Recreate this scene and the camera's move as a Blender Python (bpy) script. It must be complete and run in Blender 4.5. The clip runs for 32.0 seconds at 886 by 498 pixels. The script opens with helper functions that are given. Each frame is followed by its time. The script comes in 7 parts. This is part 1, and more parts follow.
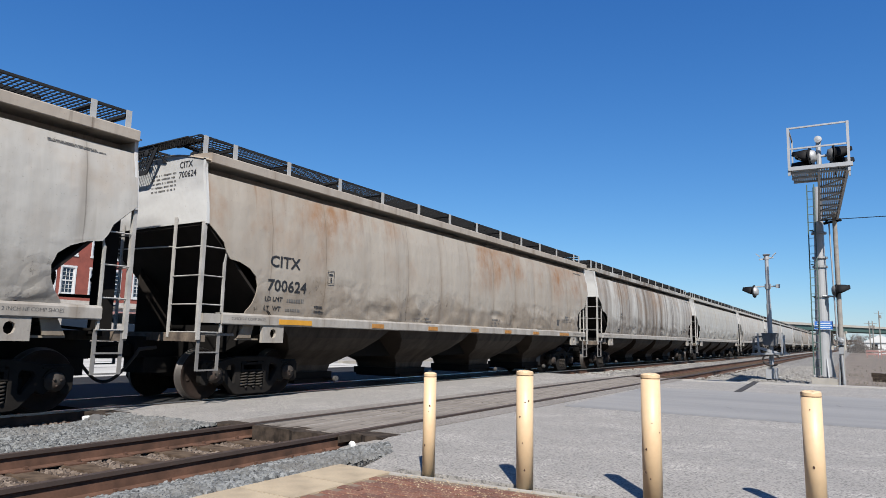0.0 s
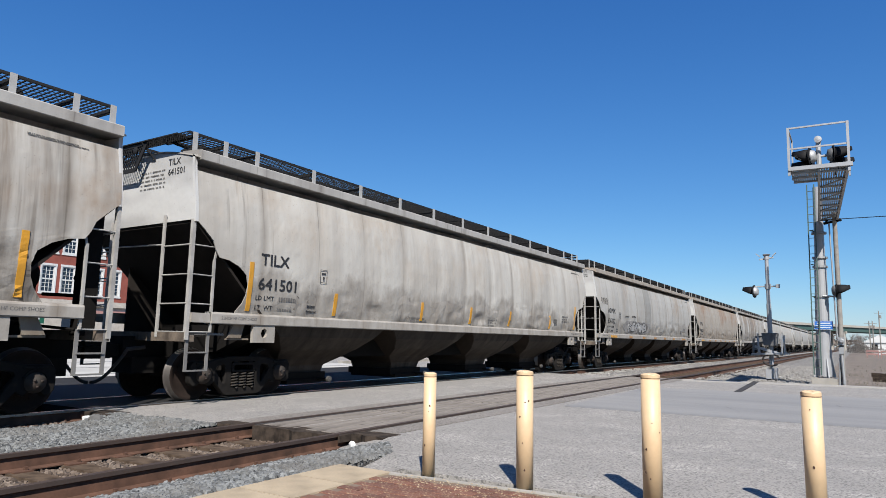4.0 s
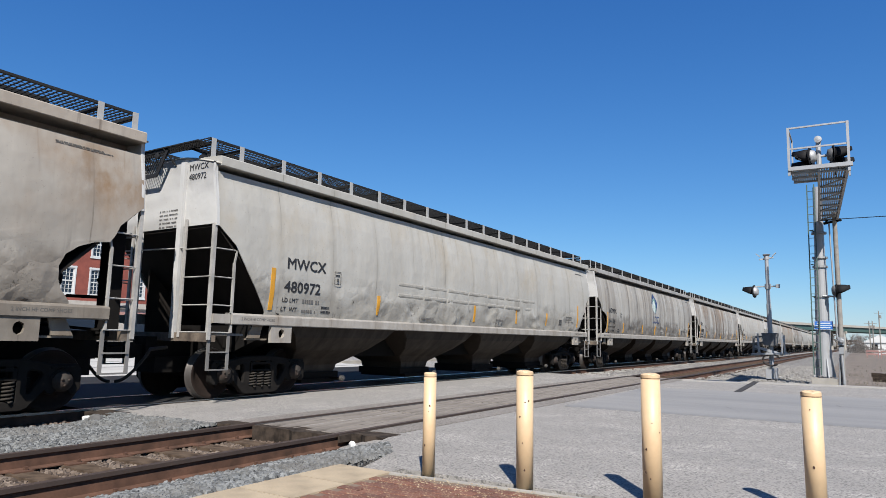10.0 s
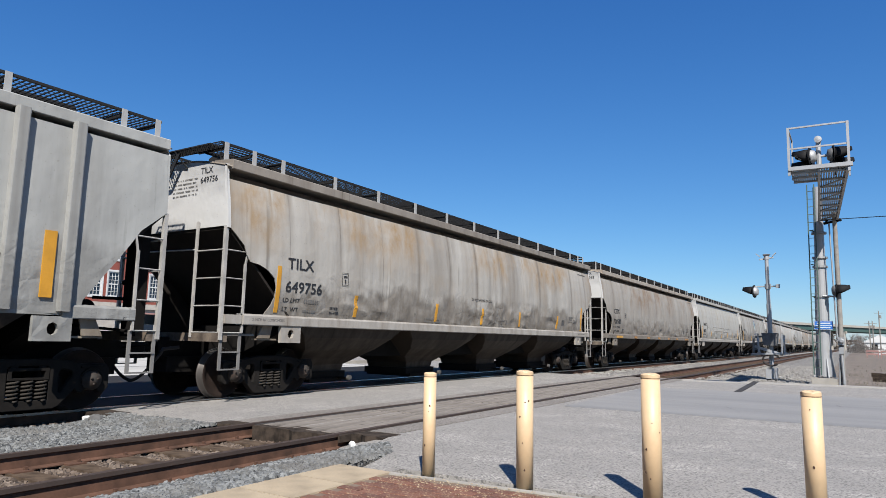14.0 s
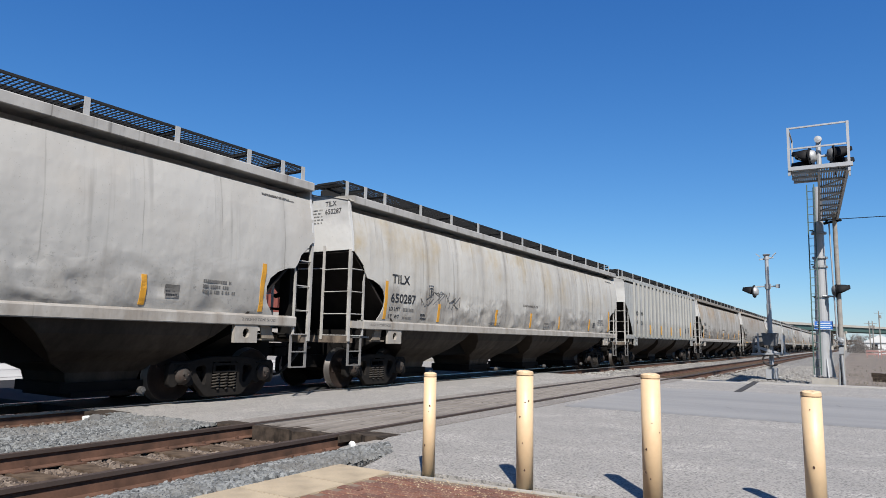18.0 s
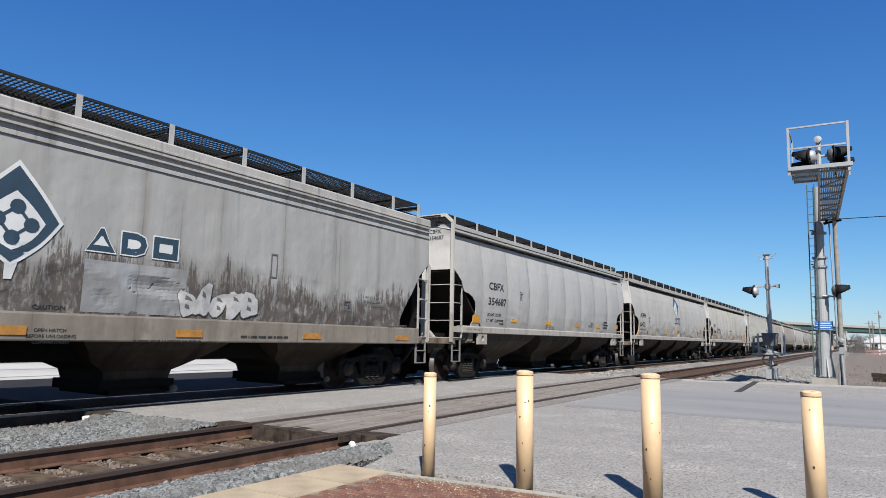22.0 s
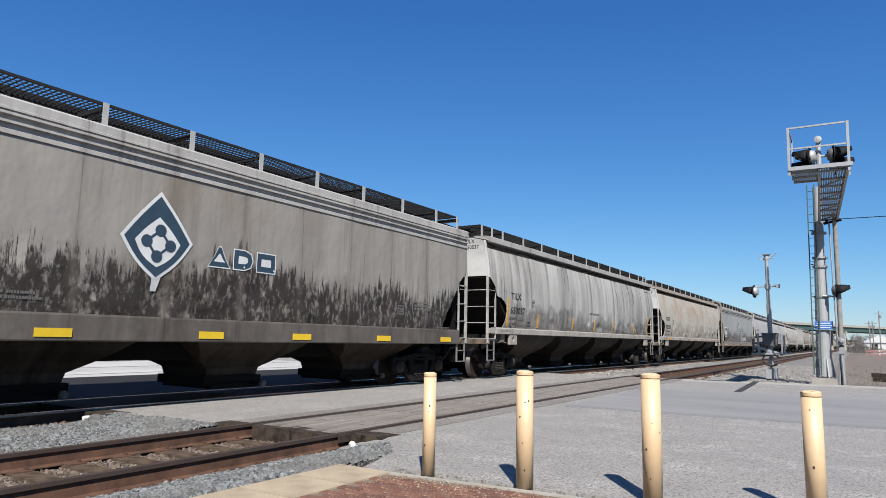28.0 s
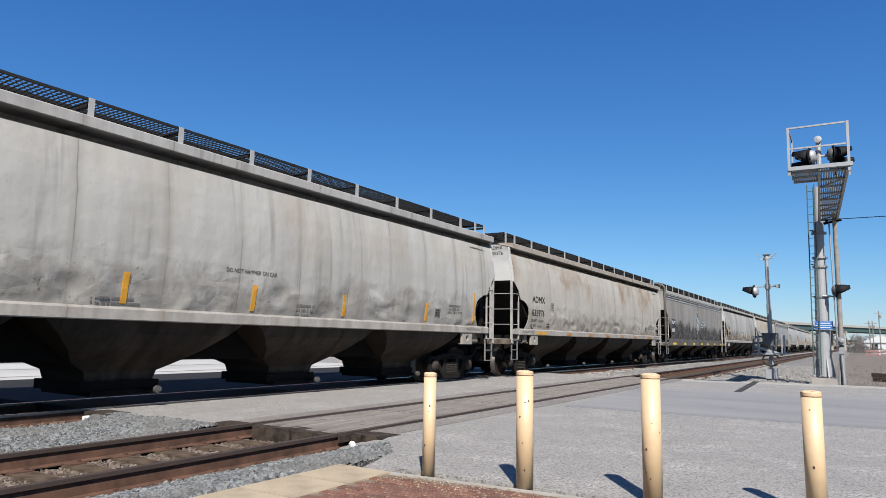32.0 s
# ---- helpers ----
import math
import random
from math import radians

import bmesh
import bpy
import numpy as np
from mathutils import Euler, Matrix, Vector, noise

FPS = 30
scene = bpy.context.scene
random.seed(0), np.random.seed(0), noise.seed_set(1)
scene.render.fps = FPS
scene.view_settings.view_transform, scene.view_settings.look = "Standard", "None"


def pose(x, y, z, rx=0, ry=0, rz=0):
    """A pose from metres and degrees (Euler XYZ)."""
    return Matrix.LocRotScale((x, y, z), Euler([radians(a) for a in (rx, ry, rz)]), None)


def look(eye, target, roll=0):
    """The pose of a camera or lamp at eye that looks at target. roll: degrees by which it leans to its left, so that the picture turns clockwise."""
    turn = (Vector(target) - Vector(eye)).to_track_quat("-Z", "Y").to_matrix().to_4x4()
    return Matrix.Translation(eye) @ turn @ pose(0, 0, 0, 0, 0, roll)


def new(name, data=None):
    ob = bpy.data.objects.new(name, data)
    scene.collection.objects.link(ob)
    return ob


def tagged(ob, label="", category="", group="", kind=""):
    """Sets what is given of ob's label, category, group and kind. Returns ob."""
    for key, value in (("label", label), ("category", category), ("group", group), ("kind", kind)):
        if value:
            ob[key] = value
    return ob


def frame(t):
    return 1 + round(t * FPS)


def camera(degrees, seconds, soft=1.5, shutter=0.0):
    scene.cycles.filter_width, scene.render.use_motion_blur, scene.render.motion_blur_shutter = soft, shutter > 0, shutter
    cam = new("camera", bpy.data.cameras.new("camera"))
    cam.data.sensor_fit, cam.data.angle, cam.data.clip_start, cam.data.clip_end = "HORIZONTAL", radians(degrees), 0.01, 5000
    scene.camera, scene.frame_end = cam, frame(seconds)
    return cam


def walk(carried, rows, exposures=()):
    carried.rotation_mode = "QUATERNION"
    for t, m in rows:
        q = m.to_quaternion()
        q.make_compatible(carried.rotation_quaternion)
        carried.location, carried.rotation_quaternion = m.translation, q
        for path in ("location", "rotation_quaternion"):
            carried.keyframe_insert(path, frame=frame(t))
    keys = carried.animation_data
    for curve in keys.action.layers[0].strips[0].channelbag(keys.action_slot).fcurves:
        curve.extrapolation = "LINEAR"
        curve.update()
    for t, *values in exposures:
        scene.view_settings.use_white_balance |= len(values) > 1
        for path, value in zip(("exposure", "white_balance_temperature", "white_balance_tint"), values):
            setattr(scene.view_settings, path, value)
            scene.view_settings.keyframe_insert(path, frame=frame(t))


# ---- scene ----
cam = camera(68.62, 32.0, soft=0.5)
EYE = (0.0, 0.0, 1.17)
AIM = (EYE[0] - 0.53229, EYE[1] + 0.83533, EYE[2] + 0.13743)
walk(cam, [(0.0, look(EYE, AIM, 1.093)), (32.0, look(EYE, AIM, 1.093))], exposures=[(0.0, 0.95), (32.0, 0.95)])

# ---- sky and sun ----
SUN_TO = Vector((0.42, -0.575, 0.70)).normalized()
world = bpy.data.worlds.new("sky")
scene.world = world
world.use_nodes = True
wn = world.node_tree
sky = wn.nodes.new("ShaderNodeTexSky")
sky.sky_type = "NISHITA"
sky.sun_disc = False
sky.sun_elevation = math.asin(SUN_TO.z)
sky.sun_rotation = math.atan2(SUN_TO.x, SUN_TO.y)
sky.altitude = 150.0
sky.air_density = 1.0
sky.dust_density = 0.25
sky.ozone_density = 1.4
wn.nodes["Background"].inputs[1].default_value = 0.055
# deep blue of a dry, clear winter sky
tint = wn.nodes.new("ShaderNodeMix")
tint.data_type, tint.blend_type = "RGBA", "MULTIPLY"
tint.inputs["Factor"].default_value = 1.0
tint.inputs["B"].default_value = (0.37, 0.80, 1.21, 1.0)
wn.links.new(sky.outputs[0], tint.inputs["A"])
apart = wn.nodes.new("ShaderNodeSeparateColor")
again = wn.nodes.new("ShaderNodeCombineColor")
wn.links.new(tint.outputs["Result"], apart.inputs[0])
for channel, power, gain in ((0, 1.34, 1.13), (1, 1.0, 0.985), (2, 0.72, 1.66)):
    bend = wn.nodes.new("ShaderNodeMath")
    bend.operation = "POWER"
    bend.inputs[1].default_value = power
    lift = wn.nodes.new("ShaderNodeMath")
    lift.operation = "MULTIPLY"
    lift.inputs[1].default_value = gain
    wn.links.new(apart.outputs[channel], bend.inputs[0])
    wn.links.new(bend.outputs[0], lift.inputs[0])
    wn.links.new(lift.outputs[0], again.inputs[channel])
wn.links.new(again.outputs[0], wn.nodes["Background"].inputs[0])
sun = new("sun", bpy.data.lights.new("sun", "SUN"))
sun.data.energy = 5.0
sun.data.angle = radians(0.55)
sun.data.color = (1.0, 0.965, 0.91)
sun.matrix_world = look((30, -40, 60), Vector((30, -40, 60)) - SUN_TO)

# ---- materials ----


def mat_base(name, rough=0.7, metal=0.0, gloss=0.5):
    m = bpy.data.materials.new(name)
    m.use_nodes = True
    b = m.node_tree.nodes["Principled BSDF"]
    b.inputs["Roughness"].default_value = rough
    b.inputs["Metallic"].default_value = metal
    b.inputs["Specular IOR Level"].default_value = gloss
    return m, m.node_tree, b


def node(nt, kind, **values):
    n = nt.nodes.new(kind)
    for k, v in values.items():
        n.inputs[k].default_value = v
    return n


def coords(nt, scale=(1, 1, 1)):
    tc = nt.nodes.new("ShaderNodeTexCoord")
    mp = nt.nodes.new("ShaderNodeMapping")
    mp.inputs["Scale"].default_value = scale
    nt.links.new(tc.outputs["Object"], mp.inputs["Vector"])
    return mp.outputs["Vector"]


def noise_of(nt, scale, detail=4.0, stretch=(1, 1, 1), rough=0.55):
    n = node(nt, "ShaderNodeTexNoise", Scale=scale, Detail=detail, Roughness=rough)
    nt.links.new(coords(nt, stretch), n.inputs["Vector"])
    return n.outputs["Fac"]


def ramp_of(nt, fac, a, b, ca=0.0, cb=1.0):
    r = nt.nodes.new("ShaderNodeMapRange")
    r.inputs["From Min"].default_value = a
    r.inputs["From Max"].default_value = b
    r.inputs["To Min"].default_value = ca
    r.inputs["To Max"].default_value = cb
    nt.links.new(fac, r.inputs["Value"])
    return r.outputs["Result"]


TONE = 0.58  # brings the colours below to their sunlit reflectance


def mixed(nt, fac, a, b):
    m = nt.nodes.new("ShaderNodeMix")
    m.data_type = "RGBA"
    for sock, v in ((m.inputs["Factor"], fac), (m.inputs["A"], a), (m.inputs["B"], b)):
        if isinstance(v, (tuple, list)):
            sock.default_value = (*[c * TONE for c in v[:3]], 1.0)
        elif isinstance(v, (int, float)):
            sock.default_value = v
        else:
            nt.links.new(v, sock)
    return m.outputs["Result"]


def times(nt, a, b, op="MULTIPLY"):
    m = nt.nodes.new("ShaderNodeMath")
    m.operation = op
    for sock, v in ((m.inputs[0], a), (m.inputs[1], b)):
        if isinstance(v, (int, float)):
            sock.default_value = v
        else:
            nt.links.new(v, sock)
    return m.outputs[0]


def bump_of(nt, bsdf, fac, strength=0.3, dist=0.01):
    b = node(nt, "ShaderNodeBump", Strength=strength, Distance=dist)
    nt.links.new(fac, b.inputs["Height"])
    nt.links.new(b.outputs["Normal"], bsdf.inputs["Normal"])


def plain(name, col, rough=0.7, metal=0.0, var=0.25, scale=3.0, dirt=None, grain=40.0, bump=0.15, gloss=0.5):
    """A surface of one colour with broad stains and fine grain."""
    m, nt, b = mat_base(name, rough, metal, gloss)
    dirt = dirt or tuple(c * 0.55 for c in col)
    c1 = mixed(nt, times(nt, ramp_of(nt, noise_of(nt, scale), 0.4, 0.75), var * 2), col, dirt)
    c2 = mixed(nt, times(nt, ramp_of(nt, noise_of(nt, grain, 2.0), 0.45, 0.8), var), c1, tuple(c * 0.6 for c in col))
    nt.links.new(c2, b.inputs["Base Color"])
    bump_of(nt, b, noise_of(nt, grain, 3.0), bump, 0.004)
    return m


def car_paint(name, base, streak=(0.22, 0.19, 0.16), amount=0.5, rust=0.0, rust_col=(0.42, 0.24, 0.12), splash=0.0, splash_col=(0.07, 0.055, 0.045), seed=0.0, width=2.2, dents=1.0, splash_up=0.0, seam=1.49, seam_mark=0.65, bands=0.0, tide=0.6, hair=0.6, gloss=0.35):
    """Weathered hopper paint: soft smears and hair streaks running down, rust bleeding below the eave, road dirt low on the side."""
    m, nt, b = mat_base(name, 0.62, 0.0, gloss)
    tc = nt.nodes.new("ShaderNodeTexCoord")
    mp = nt.nodes.new("ShaderNodeMapping")
    mp.inputs["Location"].default_value = (seed, seed * 3.7, 0)
    nt.links.new(tc.outputs["Object"], mp.inputs["Vector"])

    def nz(scale, stretch, detail=5.0, rough=0.55):
        m2 = nt.nodes.new("ShaderNodeMapping")
        m2.inputs["Scale"].default_value = stretch
        nt.links.new(mp.outputs["Vector"], m2.inputs["Vector"])
        n = node(nt, "ShaderNodeTexNoise", Scale=scale, Detail=detail, Roughness=rough)
        nt.links.new(m2.outputs["Vector"], n.inputs["Vector"])
        return n.outputs["Fac"]

    sep = nt.nodes.new("ShaderNodeSeparateXYZ")
    nt.links.new(tc.outputs["Object"], sep.inputs[0])
    z = sep.outputs["Z"]
    gate = ramp_of(nt, nz(0.35, (0.3, 1, 0.3), 3.0), 0.38, 0.64, 0.15, 1.0)
    smear = times(nt, ramp_of(nt, nz(0.9, (0.3, 1, 0.12), 6.0, 0.6), 0.44, 0.72), ramp_of(nt, nz(0.28, (0.3, 1, 0.5), 2.0), 0.36, 0.6, 0.2, 1.0))
    wide = times(nt, ramp_of(nt, nz(width, (0.3, 1, 0.09), 7.0, 0.66), 0.45, 0.70), gate)
    fine = times(nt, ramp_of(nt, nz(width * 4.0, (0.3, 1, 0.045), 4.0), 0.56, 0.70), ramp_of(nt, nz(0.55, (0.3, 1, 0.4), 3.0), 0.50, 0.62))
    cloud = ramp_of(nt, nz(0.8, (1, 1, 0.8), 5.0), 0.35, 0.75)
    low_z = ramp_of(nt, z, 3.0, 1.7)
    c = mixed(nt, times(nt, cloud, 0.3), base, tuple(v * 0.76 for v in base))
    c = mixed(nt, times(nt, smear, min(1.0, amount * 1.25)), c, tuple(0.35 * v + 0.65 * w for v, w in zip(base, streak)))
    c = mixed(nt, times(nt, wide, amount), c, streak)
    c = mixed(nt, times(nt, fine, amount * hair * 1.4), c, tuple(v * 0.5 for v in streak))
    if bands:
        # broad curtains of washed-down dirt, darker and lighter within
        curtain = ramp_of(nt, nz(0.62, (0.3, 1, 0.05), 8.0, 0.62), 0.46, 0.56)
        inner = ramp_of(nt, nz(2.6, (0.3, 1, 0.04), 6.0, 0.7), 0.34, 0.62)
        c = mixed(nt, times(nt, times(nt, curtain, inner), bands), c, tuple(0.8 * v + 0.2 * w for v, w in zip(streak, rust_col)))
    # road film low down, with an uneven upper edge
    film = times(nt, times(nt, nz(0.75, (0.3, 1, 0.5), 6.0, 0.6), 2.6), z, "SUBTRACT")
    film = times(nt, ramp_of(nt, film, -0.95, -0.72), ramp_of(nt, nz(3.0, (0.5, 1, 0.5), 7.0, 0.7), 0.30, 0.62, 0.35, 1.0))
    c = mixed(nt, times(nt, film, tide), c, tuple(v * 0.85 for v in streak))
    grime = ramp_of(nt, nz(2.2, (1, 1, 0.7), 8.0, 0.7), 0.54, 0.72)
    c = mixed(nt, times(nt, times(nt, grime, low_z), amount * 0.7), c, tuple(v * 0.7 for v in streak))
    if rust:
        top = times(nt, ramp_of(nt, times(nt, z, times(nt, nz(1.1, (0.3, 1, 0.1)), 1.6), "ADD"), 3.2, 4.2), ramp_of(nt, z, 4.05, 3.85, 0.35, 1.0))
        patch = times(nt, ramp_of(nt, nz(0.65, (0.3, 1, 0.8), 4.0, 0.6), 0.47, 0.64), ramp_of(nt, nz(2.4, (0.3, 1, 0.6), 6.0, 0.7), 0.28, 0.62))
        c = mixed(nt, times(nt, times(nt, top, patch), rust), c, rust_col)
        drip = times(nt, ramp_of(nt, nz(5.5, (0.3, 1, 0.06), 4.0), 0.62, 0.74), ramp_of(nt, z, 2.9, 3.9))
        c = mixed(nt, times(nt, drip, rust * 0.7), c, tuple(v * 0.8 for v in rust_col))
    if splash:
        edge = times(nt, times(nt, nz(8.0, (0.3, 1, 0.07), 8.0, 0.8), 2.9), times(nt, nz(0.35, (1, 1, 0.2), 2.0), 1.7), "ADD")
        low = ramp_of(nt, times(nt, edge, z, "SUBTRACT"), 0.12 - splash_up, 0.30 - splash_up)
        low = times(nt, low, ramp_of(nt, nz(9.0, (0.5, 1, 0.5), 6.0, 0.7), 0.34, 0.50))
        c = mixed(nt, times(nt, low, splash), c, splash_col)
    # dark lines with softer dark bands along the weld seams between the plates
    ph = times(nt, times(nt, sep.outputs["Y"], 1.0 / seam), times(nt, nz(1.5, (0, 0.4, 1), 2.0), 0.035), "ADD")
    ph = times(nt, ph, 0.483, "ADD")
    tri = times(nt, times(nt, ph, 1.0, "FRACT"), 0.5, "SUBTRACT")
    line = times(nt, ramp_of(nt, times(nt, tri, 0.0, "ABSOLUTE"), 0.010, 0.0), ramp_of(nt, nz(0.9, (0.3, 1, 0.8), 3.0), 0.40, 0.60))
    soft_ = ramp_of(nt, times(nt, tri, 0.0, "ABSOLUTE"), 0.09, 0.0)
    c = mixed(nt, times(nt, times(nt, soft_, ramp_of(nt, nz(1.1, (0.3, 1, 0.2), 4.0), 0.36, 0.6)), amount), c, streak)
    c = mixed(nt, times(nt, line, seam_mark), c, tuple(v * 0.5 for v in streak))
    # scraped and chipped paint on the knocked lower plates
    some = times(nt, ramp_of(nt, nz(1.3, (0.3, 1, 1.0), 3.0), 0.49, 0.60), ramp_of(nt, z, 2.5, 1.95))
    scrape = times(nt, ramp_of(nt, nz(5.0, (0.3, 1.3, 0.8), 8.0, 0.8), 0.585, 0.62), some)
    c = mixed(nt, times(nt, scrape, 0.9 * min(1.0, dents)), c, tuple(v * 0.25 for v in streak))
    scuff = times(nt, times(nt, ramp_of(nt, nz(11.0, (0.5, 1, 1.2), 5.0, 0.7), 0.60, 0.66), low_z), ramp_of(nt, nz(1.2, (0.3, 1, 1), 2.0), 0.5, 0.6))
    c = mixed(nt, times(nt, scuff, 0.7 * min(1.0, dents * 1.5)), c, tuple(v * 0.3 for v in base))
    speck = ramp_of(nt, nz(30.0, (1, 1, 1), 2.0), 0.66, 0.74)
    c = mixed(nt, times(nt, speck, 0.25), c, (0.12, 0.08, 0.05))
    nt.links.new(c, b.inputs["Base Color"])
    crease = times(nt, ramp_of(nt, nz(3.2, (1, 1, 1.3), 4.0, 0.6), 0.50, 0.58), low_z)
    dent = times(nt, nz(1.6, (1, 1, 0.8), 3.0), times(nt, crease, 0.05 * dents), "ADD")
    if dents:
        # facets of crumpled plate where the loader has struck it
        warp = nt.nodes.new("ShaderNodeVectorMath")
        warp.operation = "ADD"
        m3 = nt.nodes.new("ShaderNodeMapping")
        m3.inputs["Scale"].default_value = (0.3, 1.5, 1.9)
        m3.inputs["Rotation"].default_value = (0.6, 0.0, 0.0)
        nt.links.new(mp.outputs["Vector"], m3.inputs["Vector"])
        wob = node(nt, "ShaderNodeTexNoise", Scale=1.6, Detail=4.0)
        nt.links.new(mp.outputs["Vector"], wob.inputs["Vector"])
        nt.links.new(m3.outputs["Vector"], warp.inputs[0])
        nt.links.new(wob.outputs["Color"], warp.inputs[1])
        vo = nt.nodes.new("ShaderNodeTexVoronoi")
        vo.feature = "DISTANCE_TO_EDGE"
        vo.inputs["Scale"].default_value = 1.35
        nt.links.new(warp.outputs[0], vo.inputs["Vector"])
        struck = times(nt, ramp_of(nt, nz(0.8, (0.3, 1, 0.7), 3.0), 0.44, 0.58), ramp_of(nt, z, 2.6, 2.1))
        dent = times(nt, dent, times(nt, times(nt, vo.outputs["Distance"], struck), 1.0 * dents), "ADD")
    bump_of(nt, b, dent, 0.55, 0.06)
    return m


def grainy(name, cols, cell=0.05, rough=0.95, bump=0.8, blotch=1.2):
    """Loose stones: cells of several greys, with broad stains."""
    m, nt, b = mat_base(name, rough)
    v = nt.nodes.new("ShaderNodeTexVoronoi")
    v.inputs["Scale"].default_value = 1.0 / cell
    nt.links.new(coords(nt), v.inputs["Vector"])
    sp = nt.nodes.new("ShaderNodeSeparateColor")
    nt.links.new(v.outputs["Color"], sp.inputs[0])
    c = mixed(nt, sp.outputs[0], cols[0], cols[1])
    c = mixed(nt, times(nt, ramp_of(nt, noise_of(nt, blotch, 5.0), 0.45, 0.7), 0.7), c, cols[2])
    c = mixed(nt, ramp_of(nt, v.outputs["Distance"], 0.45, 0.75), c, tuple(x * 0.35 for x in cols[2]))
    nt.links.new(c, b.inputs["Base Color"])
    bump_of(nt, b, ramp_of(nt, v.outputs["Distance"], 0.0, 0.7, 1.0, 0.0), bump, 0.03)
    return m


def asphalt(name, light, dark, patch=0.5):
    """Worn asphalt: pale aggregate showing in a grey binder, wheel-worn patches and stains."""
    m, nt, b = mat_base(name, 0.9)
    v = nt.nodes.new("ShaderNodeTexVoronoi")
    v.inputs["Scale"].default_value = 62.0
    nt.links.new(coords(nt), v.inputs["Vector"])
    sp = nt.nodes.new("ShaderNodeSeparateColor")
    nt.links.new(v.outputs["Color"], sp.inputs[0])
    c = mixed(nt, times(nt, ramp_of(nt, noise_of(nt, 0.35, 6.0, (0.7, 1.3, 1), 0.6), 0.40, 0.66), patch), light, dark)
    c = mixed(nt, times(nt, ramp_of(nt, noise_of(nt, 3.0, 7.0, (1, 1, 1), 0.7), 0.5, 0.7), 0.3), c, tuple(x * 0.7 for x in light))
    worn = ramp_of(nt, noise_of(nt, 1.1, 7.0, (0.9, 1.1, 1), 0.75), 0.48, 0.62)
    c = mixed(nt, times(nt, times(nt, ramp_of(nt, sp.outputs[0], 0.5, 0.9), worn), 0.8), c, tuple(min(1, x * 1.75) for x in light))
    c = mixed(nt, times(nt, ramp_of(nt, sp.outputs[1], 0.55, 0.9), 0.7), c, tuple(x * 0.36 for x in dark))
    nt.links.new(c, b.inputs["Base Color"])
    bump_of(nt, b, sp.outputs[2], 0.4, 0.008)
    return m


def smooth_road(name, light, dark):
    """Rolled and polished surfacing: soft long bands, fine grain, hairline cracks."""
    m, nt, b = mat_base(name, 0.85)
    c = mixed(nt, ramp_of(nt, noise_of(nt, 0.5, 5.0, (0.25, 1.6, 1), 0.55), 0.40, 0.62), light, dark)
    c = mixed(nt, times(nt, ramp_of(nt, noise_of(nt, 4.0, 6.0, (0.6, 1.2, 1), 0.7), 0.5, 0.75), 0.25), c, tuple(x * 0.7 for x in light))
    c = mixed(nt, times(nt, ramp_of(nt, noise_of(nt, 90.0, 2.0), 0.5, 0.75), 0.35), c, tuple(x * 0.6 for x in dark))
    crack = nt.nodes.new("ShaderNodeTexVoronoi")
    crack.feature = "DISTANCE_TO_EDGE"
    crack.inputs["Scale"].default_value = 0.45
    nt.links.new(coords(nt, (0.6, 1.5, 1)), crack.inputs["Vector"])
    hair = times(nt, ramp_of(nt, crack.outputs["Distance"], 0.006, 0.0), ramp_of(nt, noise_of(nt, 0.6, 2.0), 0.5, 0.6))
    c = mixed(nt, times(nt, hair, 0.7), c, (0.06, 0.055, 0.05))
    nt.links.new(c, b.inputs["Base Color"])
    bump_of(nt, b, noise_of(nt, 90.0, 3.0), 0.25, 0.006)
    return m


def plank_wood(name, light, dark):
    """Traffic-worn timber: grain and checks along the plank, each plank a little different."""
    m, nt, b = mat_base(name, 0.92, 0.0, 0.2)
    info = nt.nodes.new("ShaderNodeObjectInfo")
    c = mixed(nt, ramp_of(nt, noise_of(nt, 9.0, 6.0, (1, 0.09, 1), 0.7), 0.35, 0.65), light, dark)
    c = mixed(nt, times(nt, info.outputs["Random"], 0.4), c, tuple(x * 0.75 for x in dark))
    c = mixed(nt, times(nt, ramp_of(nt, noise_of(nt, 1.3, 6.0), 0.45, 0.65), 0.6), c, tuple(x * 1.1 for x in light))
    check = ramp_of(nt, noise_of(nt, 26.0, 3.0, (1, 0.05, 1), 0.6), 0.60, 0.68)
    c = mixed(nt, times(nt, check, 0.8), c, tuple(x * 0.3 for x in dark))
    nt.links.new(c, b.inputs["Base Color"])
    bump_of(nt, b, noise_of(nt, 14.0, 5.0, (1, 0.07, 1), 0.7), 0.5, 0.02)
    return m


M = {}
M["asphalt"] = asphalt("bleached_asphalt", (0.37, 0.345, 0.315), (0.29, 0.275, 0.255), 0.4)
M["asphalt_dark"] = smooth_road("worn_smooth_road", (0.315, 0.306, 0.296), (0.245, 0.24, 0.236))
M["concrete"] = plain("pale_concrete", (0.46, 0.43, 0.38), 0.9, var=0.3, scale=2.0, grain=60)
M["tan_paving"] = plain("tan_paving", (0.54, 0.43, 0.29), 0.85, var=0.5, scale=2.5, grain=70)
M["brick_paving"] = plain("brick_paver", (0.27, 0.115, 0.07), 0.9, var=0.5, scale=5.0, grain=80)
M["mortar"] = plain("earthy_joint", (0.24, 0.17, 0.12), 0.95, var=0.4, scale=8)
M["ballast"] = grainy("grey_ballast", ((0.11, 0.11, 0.105), (0.24, 0.235, 0.225), (0.12, 0.105, 0.09)), 0.045)
M["ballast_brown"] = grainy("rusty_ballast", ((0.10, 0.065, 0.045), (0.18, 0.14, 0.11), (0.07, 0.045, 0.03)), 0.045)
